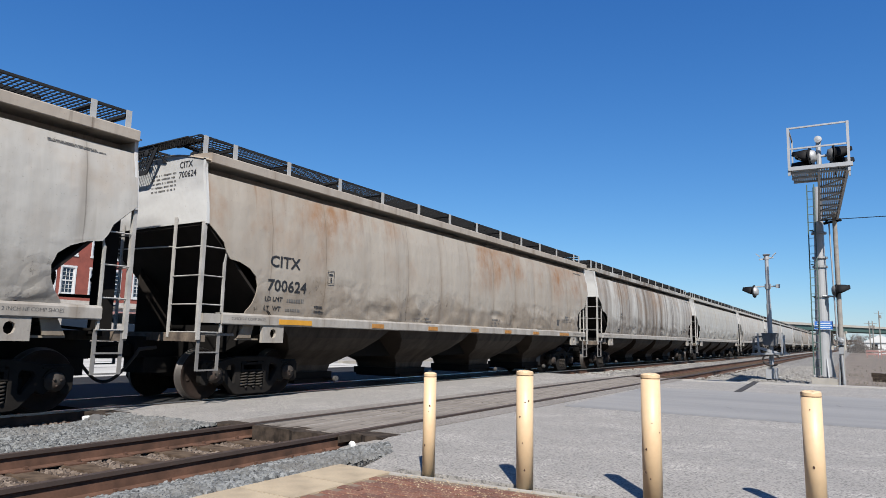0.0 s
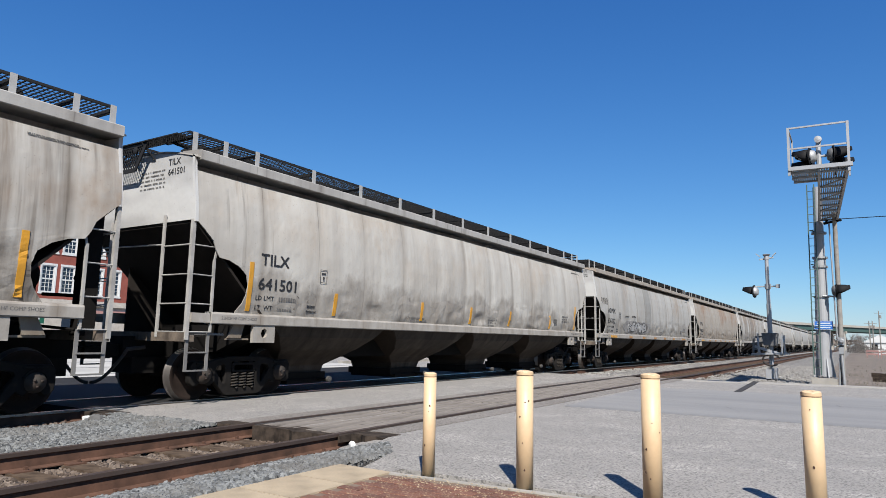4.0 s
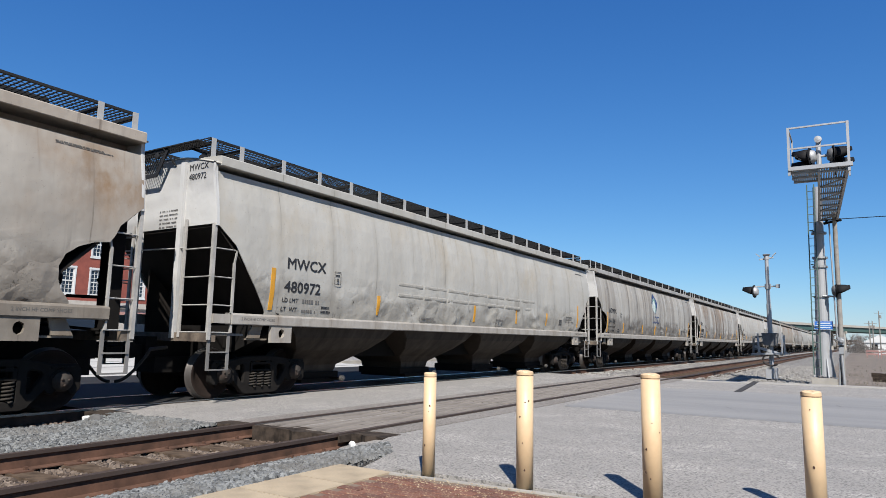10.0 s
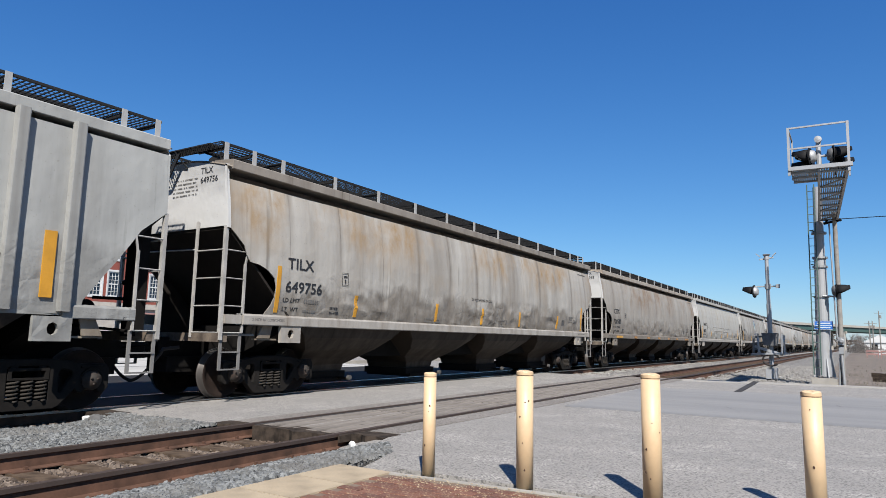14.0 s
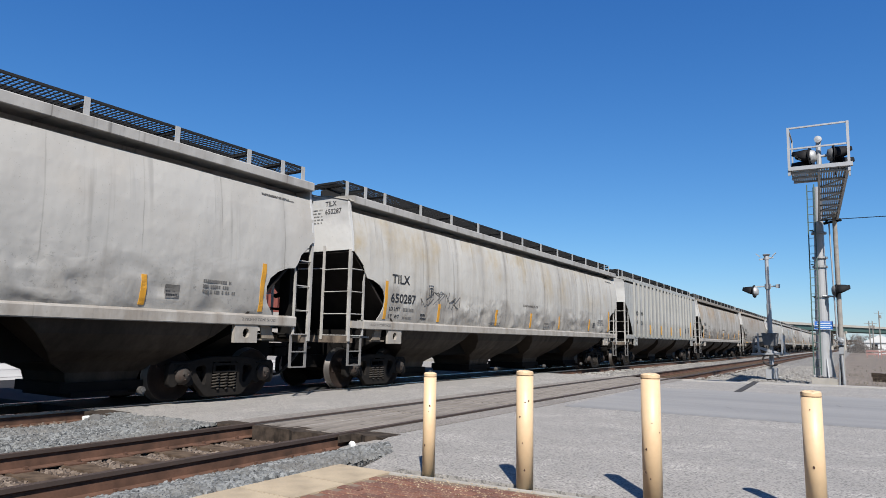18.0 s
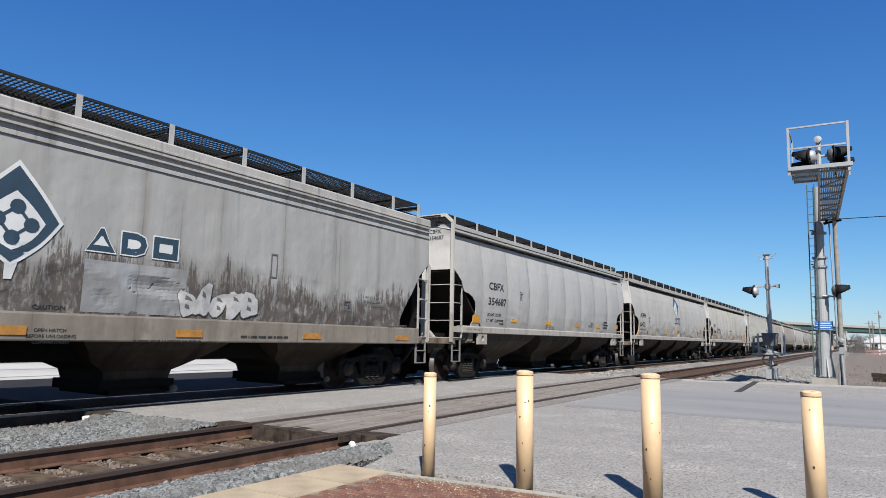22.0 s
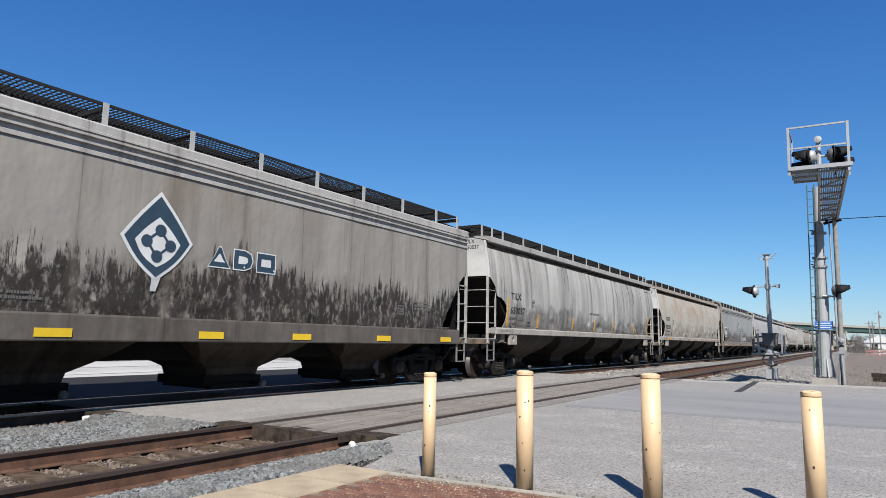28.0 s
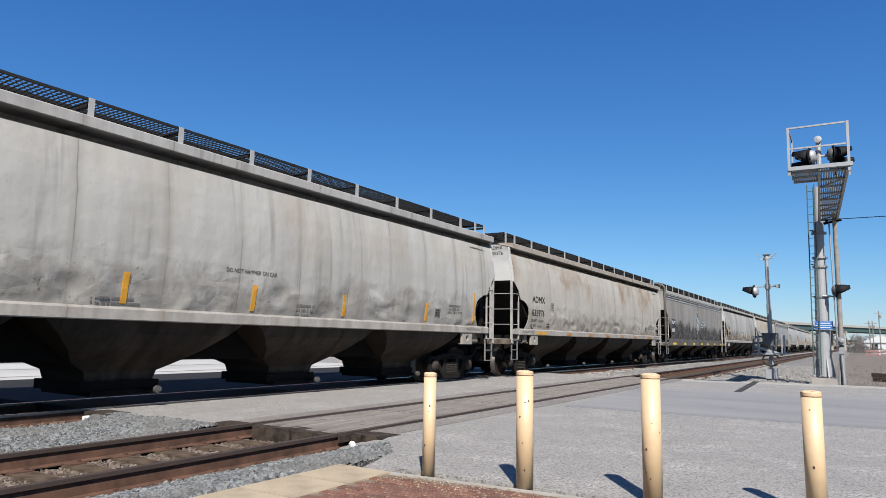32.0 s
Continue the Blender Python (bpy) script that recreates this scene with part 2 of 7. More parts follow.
M["ballast_pale"] = grainy("pale_gravel", ((0.28, 0.262, 0.24), (0.39, 0.37, 0.34), (0.24, 0.215, 0.185)), 0.04)
M["dirt"] = grainy("bare_dirt", ((0.25, 0.20, 0.155), (0.30, 0.245, 0.195), (0.175, 0.138, 0.105)), 0.12, bump=0.3, blotch=0.25)
M["rail_rust"] = plain("rusty_rail", (0.165, 0.085, 0.056), 0.9, 0.0, var=0.5, scale=4, dirt=(0.05, 0.03, 0.021), grain=50, gloss=0.2)
M["rail_top"] = plain("worn_rail_head", (0.082, 0.055, 0.043), 0.6, 0.2, var=0.2, scale=6)
M["rail_bright"] = plain("polished_rail_head", (0.5, 0.5, 0.5), 0.25, 0.9, var=0.1, scale=6)
M["tie"] = plain("weathered_tie", (0.15, 0.105, 0.072), 0.95, var=0.6, scale=6, dirt=(0.05, 0.034, 0.024), grain=30, bump=0.5, gloss=0.15)
M["timber_edge"] = plain("broken_dark_timber", (0.075, 0.056, 0.043), 0.95, var=0.7, scale=9, dirt=(0.025, 0.019, 0.015), grain=35, bump=0.9, gloss=0.15)
M["rubber"] = plain("dark_seal", (0.035, 0.03, 0.028), 0.9)
M["black"] = plain("black_paint", (0.02, 0.02, 0.02), 0.6)
M["dark_steel"] = plain("dirty_steel", (0.012, 0.0105, 0.0095), 0.9, 0.0, var=0.4, scale=5, gloss=0.12)
M["bogie"] = plain("dusty_cast_steel", (0.020, 0.017, 0.0148), 0.9, 0.0, var=0.6, scale=6, gloss=0.15)
M["wheel"] = plain("rusty_wheel_steel", (0.034, 0.022, 0.0175), 0.85, 0.0, var=0.6, scale=5, dirt=(0.02, 0.014, 0.011), gloss=0.15)
M["spring"] = plain("dusty_spring_steel", (0.062, 0.052, 0.043), 0.85, 0.0, var=0.5, scale=7, gloss=0.2)
M["bearing"] = plain("grey_bearing_cap", (0.056, 0.049, 0.043), 0.8, 0.0, var=0.6, scale=9, dirt=(0.05, 0.03, 0.022), gloss=0.2)
M["tread"] = plain("worn_tread", (0.13, 0.115, 0.105), 0.5, 0.6, var=0.2)
# slopes under the car: their shade is put into these dark colours
M["slope"] = plain("shaded_dirty_slope", (0.034, 0.028, 0.024), 0.9, 0.0, var=0.4, scale=3, gloss=0.12)
M["bay_slope"] = plain("shaded_brown_slope", (0.048, 0.037, 0.029), 0.9, 0.0, var=0.5, scale=2, gloss=0.12)
M["post"] = plain("galvanised_post", (0.52, 0.51, 0.49), 0.55, 0.1, var=0.25, scale=5)
M["ladder"] = plain("worn_ladder_paint", (0.50, 0.475, 0.44), 0.6, 0.0, var=0.5, scale=4)
M["step"] = plain("grimy_step", (0.28, 0.265, 0.25), 0.7, 0.2, var=0.4)
# oil stain and the train's cast shade together in one near-black colour
M["oily_shade"] = plain("oil_and_train_shade", (0.02, 0.0195, 0.02), 0.9, var=0.4, scale=1.5, gloss=0.3)
M["pale_lot"] = plain("pale_concrete_lot", (0.60, 0.58, 0.54), 0.9, var=0.3, scale=0.4)
M["grate"] = plain("dark_galvanised_grate", (0.026, 0.026, 0.027), 0.7, 0.2, gloss=0.25)
M["hatch"] = plain("grimy_hatch_fibreglass", (0.022, 0.021, 0.021), 0.8, 0.0, var=0.4, scale=3, gloss=0.2)
M["ink"] = plain("black_stencil", (0.022, 0.022, 0.024), 0.6, var=0.1)
M["ink_faded"] = plain("faded_stencil", (0.15, 0.14, 0.13), 0.7, var=0.3, scale=9)
M["orange"] = plain("orange_reflector", (0.75, 0.36, 0.03), 0.4, var=0.2, scale=6)
M["amber"] = plain("dirty_amber_reflector", (0.55, 0.25, 0.05), 0.45, var=0.5, scale=9)
M["yellow"] = plain("yellow_reflector", (0.88, 0.58, 0.02), 0.4, var=0.1, scale=6)
M["white_sticker"] = plain("white_sticker", (0.78, 0.78, 0.76), 0.55, var=0.15)
M["bollard"] = plain("cream_bollard_paint", (0.80, 0.575, 0.345), 0.5, var=0.10, scale=14, dirt=(0.62, 0.42, 0.2))
M["chip"] = plain("rust_chip", (0.10, 0.05, 0.03), 0.9)
M["aluminium"] = plain("dull_aluminium", (0.46, 0.465, 0.475), 0.5, 0.25, var=0.15, scale=3)
M["galv"] = plain("galvanised_steel", (0.44, 0.45, 0.46), 0.55, 0.4, var=0.3, scale=3)
M["hood"] = plain("black_signal_hood", (0.009, 0.009, 0.011), 0.75, gloss=0.2)
M["wood_pole"] = plain("weathered_pole", (0.33, 0.305, 0.275), 0.9, var=0.4, scale=5, grain=25)
M["sign_blue"] = plain("blue_sign", (0.03, 0.16, 0.55), 0.4, var=0.05)
M["white"] = plain("white_paint", (0.78, 0.78, 0.77), 0.6, var=0.12, scale=2)
M["brick"] = plain("red_brick", (0.33, 0.085, 0.06), 0.9, var=0.35, scale=1.5, grain=14)
M["stone_trim"] = plain("pale_stone", (0.58, 0.53, 0.47), 0.85, var=0.25)
M["glass"] = plain("window_glass", (0.03, 0.045, 0.07), 0.06, var=0.05)
M["green"] = plain("green_sign", (0.01, 0.12, 0.07), 0.5, var=0.1)
M["end_rust"] = plain("rusty_dark_end_paint", (0.20, 0.155, 0.115), 0.8, var=0.6, scale=5, dirt=(0.06, 0.042, 0.03))
M["capstan"] = plain("worn_capstan_steel", (0.15, 0.14, 0.13), 0.6, 0.3, var=0.4, scale=8)
M["ink_faint"] = plain("faint_spray", (0.30, 0.285, 0.27), 0.7, var=0.3, scale=9)
M["girder"] = plain("green_girder", (0.055, 0.11, 0.095), 0.6, var=0.2, scale=0.4)
M["bark"] = plain("grey_bark", (0.17, 0.14, 0.115), 0.95, var=0.4, scale=3)
M["twig"] = plain("bare_twig", (0.20, 0.165, 0.14), 0.95, var=0.3, scale=3)

# ---- mesh helpers ----


def box(bm, x0, x1, y0, y1, z0, z1):
    v = [bm.verts.new((x, y, z)) for z in (z0, z1) for y in (y0, y1) for x in (x0, x1)]
    for f in ((0, 2, 3, 1), (4, 5, 7, 6), (0, 1, 5, 4), (2, 6, 7, 3), (0, 4, 6, 2), (1, 3, 7, 5)):
        bm.faces.new([v[i] for i in f])


def loft(bm, rings, caps=True):
    """Closed rings of points, joined one to the next."""
    vs = [[bm.verts.new(p) for p in ring] for ring in rings]
    n = len(vs[0])
    for a, b in zip(vs, vs[1:]):
        for i in range(n):
            bm.faces.new((a[i], a[(i + 1) % n], b[(i + 1) % n], b[i]))
    if caps:
        bm.faces.new(vs[0][::-1])
        bm.faces.new(vs[-1])


def tube(bm, p0, p1, r0, r1=None, seg=8):
    p0, p1 = Vector(p0), Vector(p1)
    r1 = r0 if r1 is None else r1
    q = (p1 - p0).to_track_quat("Z", "Y")
    ring = [Vector((math.cos(2 * math.pi * i / seg), math.sin(2 * math.pi * i / seg), 0)) for i in range(seg)]
    loft(bm, [[p0 + q @ (c * r0) for c in ring], [p1 + q @ (c * r1) for c in ring]])


def bar(bm, p0, p1, w, h):
    """A square-section bar from p0 to p1."""
    p0, p1 = Vector(p0), Vector(p1)
    q = (p1 - p0).to_track_quat("Z", "Y")
    c = [q @ Vector((sx * w / 2, sy * h / 2, 0)) for sx, sy in ((-1, -1), (1, -1), (1, 1), (-1, 1))]
    loft(bm, [[p0 + v for v in c], [p1 + v for v in c]])


def pipe(bm, pts, r, seg=8):
    """A bent round hose through the points."""
    pts = [Vector(p) for p in pts]
    rings = []
    for i, p in enumerate(pts):
        d = (pts[min(i + 1, len(pts) - 1)] - pts[max(i - 1, 0)]).normalized()
        q = d.to_track_quat("Z", "Y")
        rings.append([p + q @ Vector((r * math.cos(2 * math.pi * k / seg), r * math.sin(2 * math.pi * k / seg), 0)) for k in range(seg)])
    loft(bm, rings)


def lathe(bm, centre, axis, profile, seg=20):
    """Turned shape: profile of (along, radius) about the axis through centre."""
    q = Vector(axis).to_track_quat("Z", "Y")
    rings = [[Vector(centre) + q @ Vector((r * math.cos(2 * math.pi * i / seg), r * math.sin(2 * math.pi * i / seg), a)) for i in range(seg)] for a, r in profile]
    loft(bm, rings)


def prism(bm, poly, axis, a, b):
    """A polygon in the other two axes, pushed along axis from a to b."""
    def at(p, v):
        return {"x": (v, p[0], p[1]), "y": (p[0], v, p[1]), "z": (p[0], p[1], v)}[axis]
    loft(bm, [[at(p, a) for p in poly], [at(p, b) for p in poly]])


def finish(bm, name, material, smooth=False):
    bmesh.ops.recalc_face_normals(bm, faces=bm.faces[:])
    me = bpy.data.meshes.new(name)
    bm.to_mesh(me)
    bm.free()
    if material is not None:
        me.materials.append(material)
    if smooth:
        for p in me.polygons:
            p.use_smooth = True
    return me


def part(name, data, material=None, parent=None, label="", at=None, smooth=False, kind=""):
    """One mesh object under a thing or a part; data is a bmesh or a finished mesh."""
    if isinstance(data, bmesh.types.BMesh):
        data = finish(data, name, material, smooth)
    ob = new(name, data)
    if material is not None and data.materials and data.materials[0] is not material:
        ob.material_slots[0].link = "OBJECT"
        ob.material_slots[0].material = material
    if parent is not None:
        ob.parent = parent
    if at is not None:
        ob.matrix_basis = at
    return tagged(ob, label, "", "", kind)


def thing(name, label, category, at=None, group="", kind=""):
    ob = new(name)
    ob.empty_display_size = 0.3
    if at is not None:
        ob.matrix_basis = at
    return tagged(ob, label, category, group, kind)


STORE = {}


def shared(key, make, material, smooth=False):
    """A mesh that is built once and used by every part that is alike."""
    if key not in STORE:
        bm = bmesh.new()
        make(bm)
        STORE[key] = finish(bm, key, material, smooth)
    return STORE[key]


def solo(name, material, label, category, make, at=None, smooth=False, group="", kind=""):
    """A thing that is one mesh."""
    bm = bmesh.new()
    make(bm)
    ob = part(name, bm, material, smooth=smooth, at=at)
    return tagged(ob, label, category, group, kind)


def text_mesh(words, height, bold=0.0):
    cu = bpy.data.curves.new("writing", "FONT")
    cu.body = words
    cu.size = height * 1.37
    cu.offset = 0.0
    cu.extrude = 0.002
    cu.resolution_u = 2
    cu.align_x = "LEFT"
    ob = new("writing", cu)
    bpy.context.view_layer.update()
    me = bpy.data.meshes.new_from_object(ob.evaluated_get(bpy.context.evaluated_depsgraph_get()))
    bpy.data.objects.remove(ob)
    return me

# ---- hopper cars ----
TRACK_X = -10.91
SIDING_X = -6.21
# side outlines, as (height, half width) from sill to eave
ROUND = ((1.50, 1.535), (1.70, 1.578), (2.0, 1.615), (2.4, 1.635), (2.8, 1.63), (3.2, 1.605), (3.55, 1.56), (3.85, 1.50), (3.97, 1.472))
FLAT = ((1.42, 1.575), (1.8, 1.585), (2.4, 1.59), (3.0, 1.59), (3.4, 1.585), (3.8, 1.575), (4.06, 1.565))
# how far the side stops short of the end, by height
CUT_ROUND = ((1.50, 0.95), (1.60, 0.98), (1.75, 1.10), (1.9, 1.16), (2.08, 1.18), (2.25, 1.12), (2.38, 0.95), (2.47, 0.72), (2.5, 0.50), (2.62, 0.42), (2.77, 0.36), (2.95, 0.17), (3.1, 0.0), (3.5, 0.0), (3.97, 0.0))
CUT_FLAT = ((1.42, 1.25), (1.62, 1.22), (1.9, 1.02), (2.3, 0.72), (2.75, 0.42), (2.8, 0.36), (3.1, 0.0), (3.5, 0.0), (4.06, 0.0))


def along(table, v):
    for (a, fa), (b, fb) in zip(table, table[1:]):
        if v <= b:
            return fa + (fb - fa) * max(0.0, (v - a)) / (b - a)
    return table[-1][1]


WAVES = {"round": (0.015, 1.49), "old": (0.004, 1.24), "ribbed": (0.0, 1.0), "panel": (0.045, 1.62), "press": (0.012, 1.25)}
NOW = {"style": "round", "seed": 0}


def skin(outline, y, z):
    """Half width of the dished and dented side plate at a place on it; other tables are taken as they stand."""
    w = along(outline, z)
    if outline is not ROUND and outline is not FLAT:
        return w
    wave, pitch = WAVES[NOW["style"]]
    s = NOW["seed"] * 7.3
    hard = 0.35 if NOW["style"] in ("ribbed", "panel") else 1.0
    low = hard * max(0.0, min(1.0, (2.55 - z) / 0.7)) * max(0.15, min(1.0, (y - 2.5) / 0.9))
    wave *= max(0.0, min(1.0, (4.0 - z) / 0.6))
    w += wave * (abs(math.sin(math.pi * y / pitch)) ** 0.6 - 0.6)
    dent = max(0.0, noise.noise((y * 1.9 + 4 + s, z * 2.8 + 0.3 * y, 9.0 + s)) - 0.08)
    fold = 1.0 - min(1.0, 6.5 * abs(noise.noise((y * 1.15 + 0.9 * z + s, z * 1.5, 2.0 + s))))
    where = max(0.0, min(1.0, 3.0 * noise.noise((y * 0.45 + s, z * 0.5, 6.0)) + 0.45))
    return w + 0.008 * noise.noise((y * 0.9 + 7 + s, z * 1.2, 3.0)) - 0.085 * low * dent + 0.034 * low * fold * where + 0.012 * low * noise.noise((y * 2.4 + s, z * 2.4, 5.0))


def side_sheet(bm, outline, cut, length, sign):
    """One side of the body: a curved plate with its stepped ends, dished between its inner posts."""
    n = 230 if sign > 0 else 70
    steps = [1.56 + 0.07 * i for i in range(15)] + [2.6 + 0.16 * i for i in range(9)] if sign > 0 else [1.7 + 0.3 * i for i in range(8)]
    levels = sorted({z for z, _ in outline} | {z for z, _ in cut} | {round(v, 3) for v in steps})
    grid = []
    for z in levels:
        e = along(cut, z)
        row = []
        for i in range(n + 1):
            y = e + (length - 2 * e) * i / n
            row.append((skin(outline, y, z) * sign, y, z))
        grid.append(row)
    outer = [[bm.verts.new(p) for p in row] for row in grid]
    for a, b in zip(outer, outer[1:]):
        for i in range(n):
            bm.faces.new((a[i], a[i + 1], b[i + 1], b[i]))
    # turned-in edge that gives the plate its thickness
    top = len(levels) - 1
    loop = [(0, i) for i in range(n)] + [(k, n) for k in range(top)] + [(top, i) for i in range(n, 0, -1)] + [(k, 0) for k in range(top, 0, -1)]
    rim = [[bm.verts.new(outer[k][i].co) for k, i in loop], [bm.verts.new((outer[k][i].co.x - 0.02 * sign, outer[k][i].co.y, outer[k][i].co.z)) for k, i in loop]]
    m = len(loop)
    for i in range(m):
        bm.faces.new((rim[0][i], rim[0][(i + 1) % m], rim[1][(i + 1) % m], rim[1][i]))


def roof_line(x, top=4.44, eave=4.2):
    return eave + (top - eave) * (1 - (abs(x) / 1.56) ** 2)


def end_panel(bm, y0, y1, outline, low=3.1):
    """The upright plate that closes the end above the slope sheet, arched like the roof."""
    zs = [low, 3.4, 3.7, 3.9, 4.06]
    right = [(along(outline, z) - 0.004, z) for z in zs]
    arch = [(x, roof_line(x) - 0.012) for x in (1.45, 1.1, 0.7, 0.3, 0.0, -0.3, -0.7, -1.1, -1.45)]
    left = [(-x, z) for x, z in reversed(right)]
    prism(bm, right + arch + left, "y", y0, y1)


def slope_sheet(bm, length, far, width=1.56, foot=1.75):
    pts = [(0.03, 3.12), (foot, 1.42), (foot, 1.36), (0.03, 3.05)]
    if far:
        pts = [(length - y, z) for y, z in pts]
    prism(bm, [(y, z) for y, z in pts], "x", -width, width)


def roof(bm, length):
    xs = [-1.56 + 3.12 * i / 14 for i in range(15)]
    top = [(x, roof_line(x)) for x in xs]
    low = [(x, z - 0.03) for x, z in reversed(top)]
    prism(bm, top + low, "y", -0.02, length + 0.02)


def hatch_cover(bm, length):
    """The long trough hatch along the roof: raised coaming, arched lids and their hold-down straps."""
    prism(bm, [(-0.30, 4.38), (0.30, 4.38), (0.30, 4.74), (0.335, 4.75), (0.335, 4.80), (0.22, 4.85), (0.0, 4.87), (-0.22, 4.85), (-0.335, 4.80), (-0.335, 4.75), (-0.30, 4.74)], "y", 0.95, length - 0.95)
    n = int((length - 2.0) / 1.15)
    for i in range(n + 1):
        y = 1.0 + (length - 2.0) * i / n
        for a, b in (((-0.36, 4.60), (-0.34, 4.82)), ((-0.34, 4.82), (0.0, 4.89)), ((0.0, 4.89), (0.34, 4.82)), ((0.34, 4.82), (0.36, 4.60))):
            bar(bm, (a[0], y, a[1]), (b[0], y, b[1]), 0.05, 0.02)


def eave_rail(bm, length, sign, style="round"):
    s = sign
    if style == "old":
        poly = [(1.5, 3.75), (1.60, 3.75), (1.60, 3.81), (1.586, 3.82), (1.586, 3.885), (1.635, 3.89), (1.635, 3.925), (1.586, 3.935), (1.586, 3.99), (1.645, 4.0), (1.645, 4.035), (1.622, 4.04), (1.622, 4.055), (1.65, 4.06), (1.65, 4.09), (1.63, 4.10), (1.63, 4.215), (1.60, 4.245), (1.5, 4.275), (1.02, 4.36)]
    elif style == "panel":
        poly = [(1.02, 3.9), (1.475, 3.93), (1.478, 4.06), (1.2, 4.07), (1.2, 4.165), (1.575, 4.15), (1.592, 4.16), (1.592, 4.21), (1.575, 4.22), (1.49, 4.222), (1.49, 4.248), (1.575, 4.248), (1.587, 4.257), (1.587, 4.355), (1.56, 4.372), (1.02, 4.41)]
    else:
        poly = [(1.02, 3.93), (1.46, 3.93), (1.46, 3.95), (1.06, 3.95), (1.06, 4.17), (1.575, 4.145), (1.587, 4.155), (1.587, 4.305), (1.57, 4.322), (1.45, 4.335), (1.02, 4.36)]
    prism(bm, [(x * s, z) for x, z in poly], "y", 0.03, length - 0.03)


def running_board(bm, length, x0, x1, z=4.70):
    """Open steel grating: two edge bars, lengthwise wires and close-set cross bars."""
    for k in range(8):
        x = x0 + (x1 - x0) * k / 7
        e = 0.012 if k in (0, 7) else 0.0022
        box(bm, x - e, x + e, 0.0, length, z - (0.04 if k in (0, 7) else 0.010), z)
    n = int(length / 0.080)
    for i in range(n + 1):
        y = length * i / n
        box(bm, min(x0, x1), max(x0, x1), y - 0.009, y + 0.009, z - 0.020, z - 0.004)


def post_places(style, length, shift):
    """Where the walkway's posts stand along the roof."""
    if style == "press":
        return [0.08, 0.72] + [1.79 + 1.05 * i for i in range(15)] + [length - 0.9, length - 0.06]
    if style == "panel":
        return [0.53 + 1.31 * i for i in range(11)] + [length - 0.75, length - 0.06]
    if style == "ribbed":
        return [0.08, 0.68] + [2.52 + 1.6 * i for i in range(8)] + [length - 0.66, length - 0.07]
    if style == "old":
        return [0.06] + [1.60 + 1.57 * i for i in range(11)] + [length - 0.06]
    return [0.12, 0.78] + [(2.15 if shift else 1.53) + 1.565 * i for i in range(10 if shift else 11)] + [length - 0.62, length - 0.05]


def end_walk(bm):
    """Crossover grating at the roof's end, with the framed lattice panel that hangs below it."""
    for i in range(8):
        y = -0.20 + 0.28 * i / 7
        bar(bm, (-1.2, y, 4.6), (1.2, y, 4.6), 0.012, 0.03)
    for i in range(40):
        x = -1.2 + 2.4 * i / 39
        bar(bm, (x, -0.20, 4.595), (x, 0.08, 4.595), 0.012, 0.02)
    bar(bm, (-1.2, -0.21, 4.59), (1.2, -0.21, 4.59), 0.05, 0.02)
    low, high, lx = 4.10, 4.56, -0.80

    def right(z):
        return 0.02 + 0.28 * (z - low) / (high - low)
    for lean in (0.62, -0.62):
        for i in range(26):
            x0 = -1.15 + 0.072 * i
            zs = [low + (high - low) * k / 40 for k in range(41)]
            zs = [z for z in zs if lx < x0 + lean * (z - low) < right(z)]
            if len(zs) > 2:
                bar(bm, (x0 + lean * (zs[0] - low), -0.19, zs[0]), (x0 + lean * (zs[-1] - low), -0.19, zs[-1]), 0.013, 0.008)
    ring = [(lx, low), (right(low), low), (right(high), high), (lx, high)]
    for (a, b), (c, d) in zip(ring, ring[1:] + ring[:1]):
        bar(bm, (a, -0.19, b), (c, -0.19, d), 0.022, 0.075)
    for x in (-0.6, 0.22):
        tube(bm, (x, -0.23, 4.58), (x + 0.12, -0.02, 4.28), 0.016, seg=6)
    lathe(bm, (0.02, -0.2, 4.46), (0, -1, 0), [(0, 0.06), (0.02, 0.065), (0.03, 0.03)], 10)


RUNGS = (1.21, 1.68, 2.17, 2.67)


def corner_ladder(bm, side):
    """Corner stile, a stile on the side and one on the end, with the rungs that join them, side = +1 or -1."""
    s = side
    box(bm, min(1.52 * s, 1.585 * s), max(1.52 * s, 1.585 * s), -0.036, 0.026, 1.08, 3.10)
    box(bm, 0.80 * s - 0.03, 0.80 * s + 0.03, -0.05, -0.02, 1.12, 3.22)
    for z in RUNGS:
        tube(bm, (1.565 * s, 0.0, z), (1.575 * s, 0.46, z), 0.013, seg=6)
        tube(bm, (1.55 * s, -0.03, z), (0.80 * s, -0.035, z), 0.013, seg=6)
    box(bm, min(1.56 * s, 1.605 * s), max(1.56 * s, 1.605 * s), 0.42, 0.455, 1.21, 2.44)
    bar(bm, (1.58 * s, 0.44, 2.42), (1.575 * s, 0.49, 2.67), 0.03, 0.03)


def step(bm, side):
    s = side
    for y in (0.03, 0.44):
        box(bm, 1.54 * s - 0.012, 1.54 * s + 0.012, y - 0.028, y + 0.028, 0.56, 1.22)
    for z in (0.57, 0.87):
        box(bm, 1.54 * s - 0.03, 1.54 * s + 0.02, 0.03, 0.44, z - 0.012, z + 0.012)


def corner_post(bm, side):
    """Upright flange where the end plate meets the side, from the slope up to the eave."""
    s = side
    pts = [(z, along(ROUND, z)) for z in (3.06, 3.3, 3.6, 3.85, 4.06, 4.24)]
    loft(bm, [[((w - 0.05) * s, -0.02, z), ((w + 0.004) * s, -0.02, z), ((w + 0.004) * s, 0.04, z), ((w - 0.05) * s, 0.04, z)] for z, w in pts])


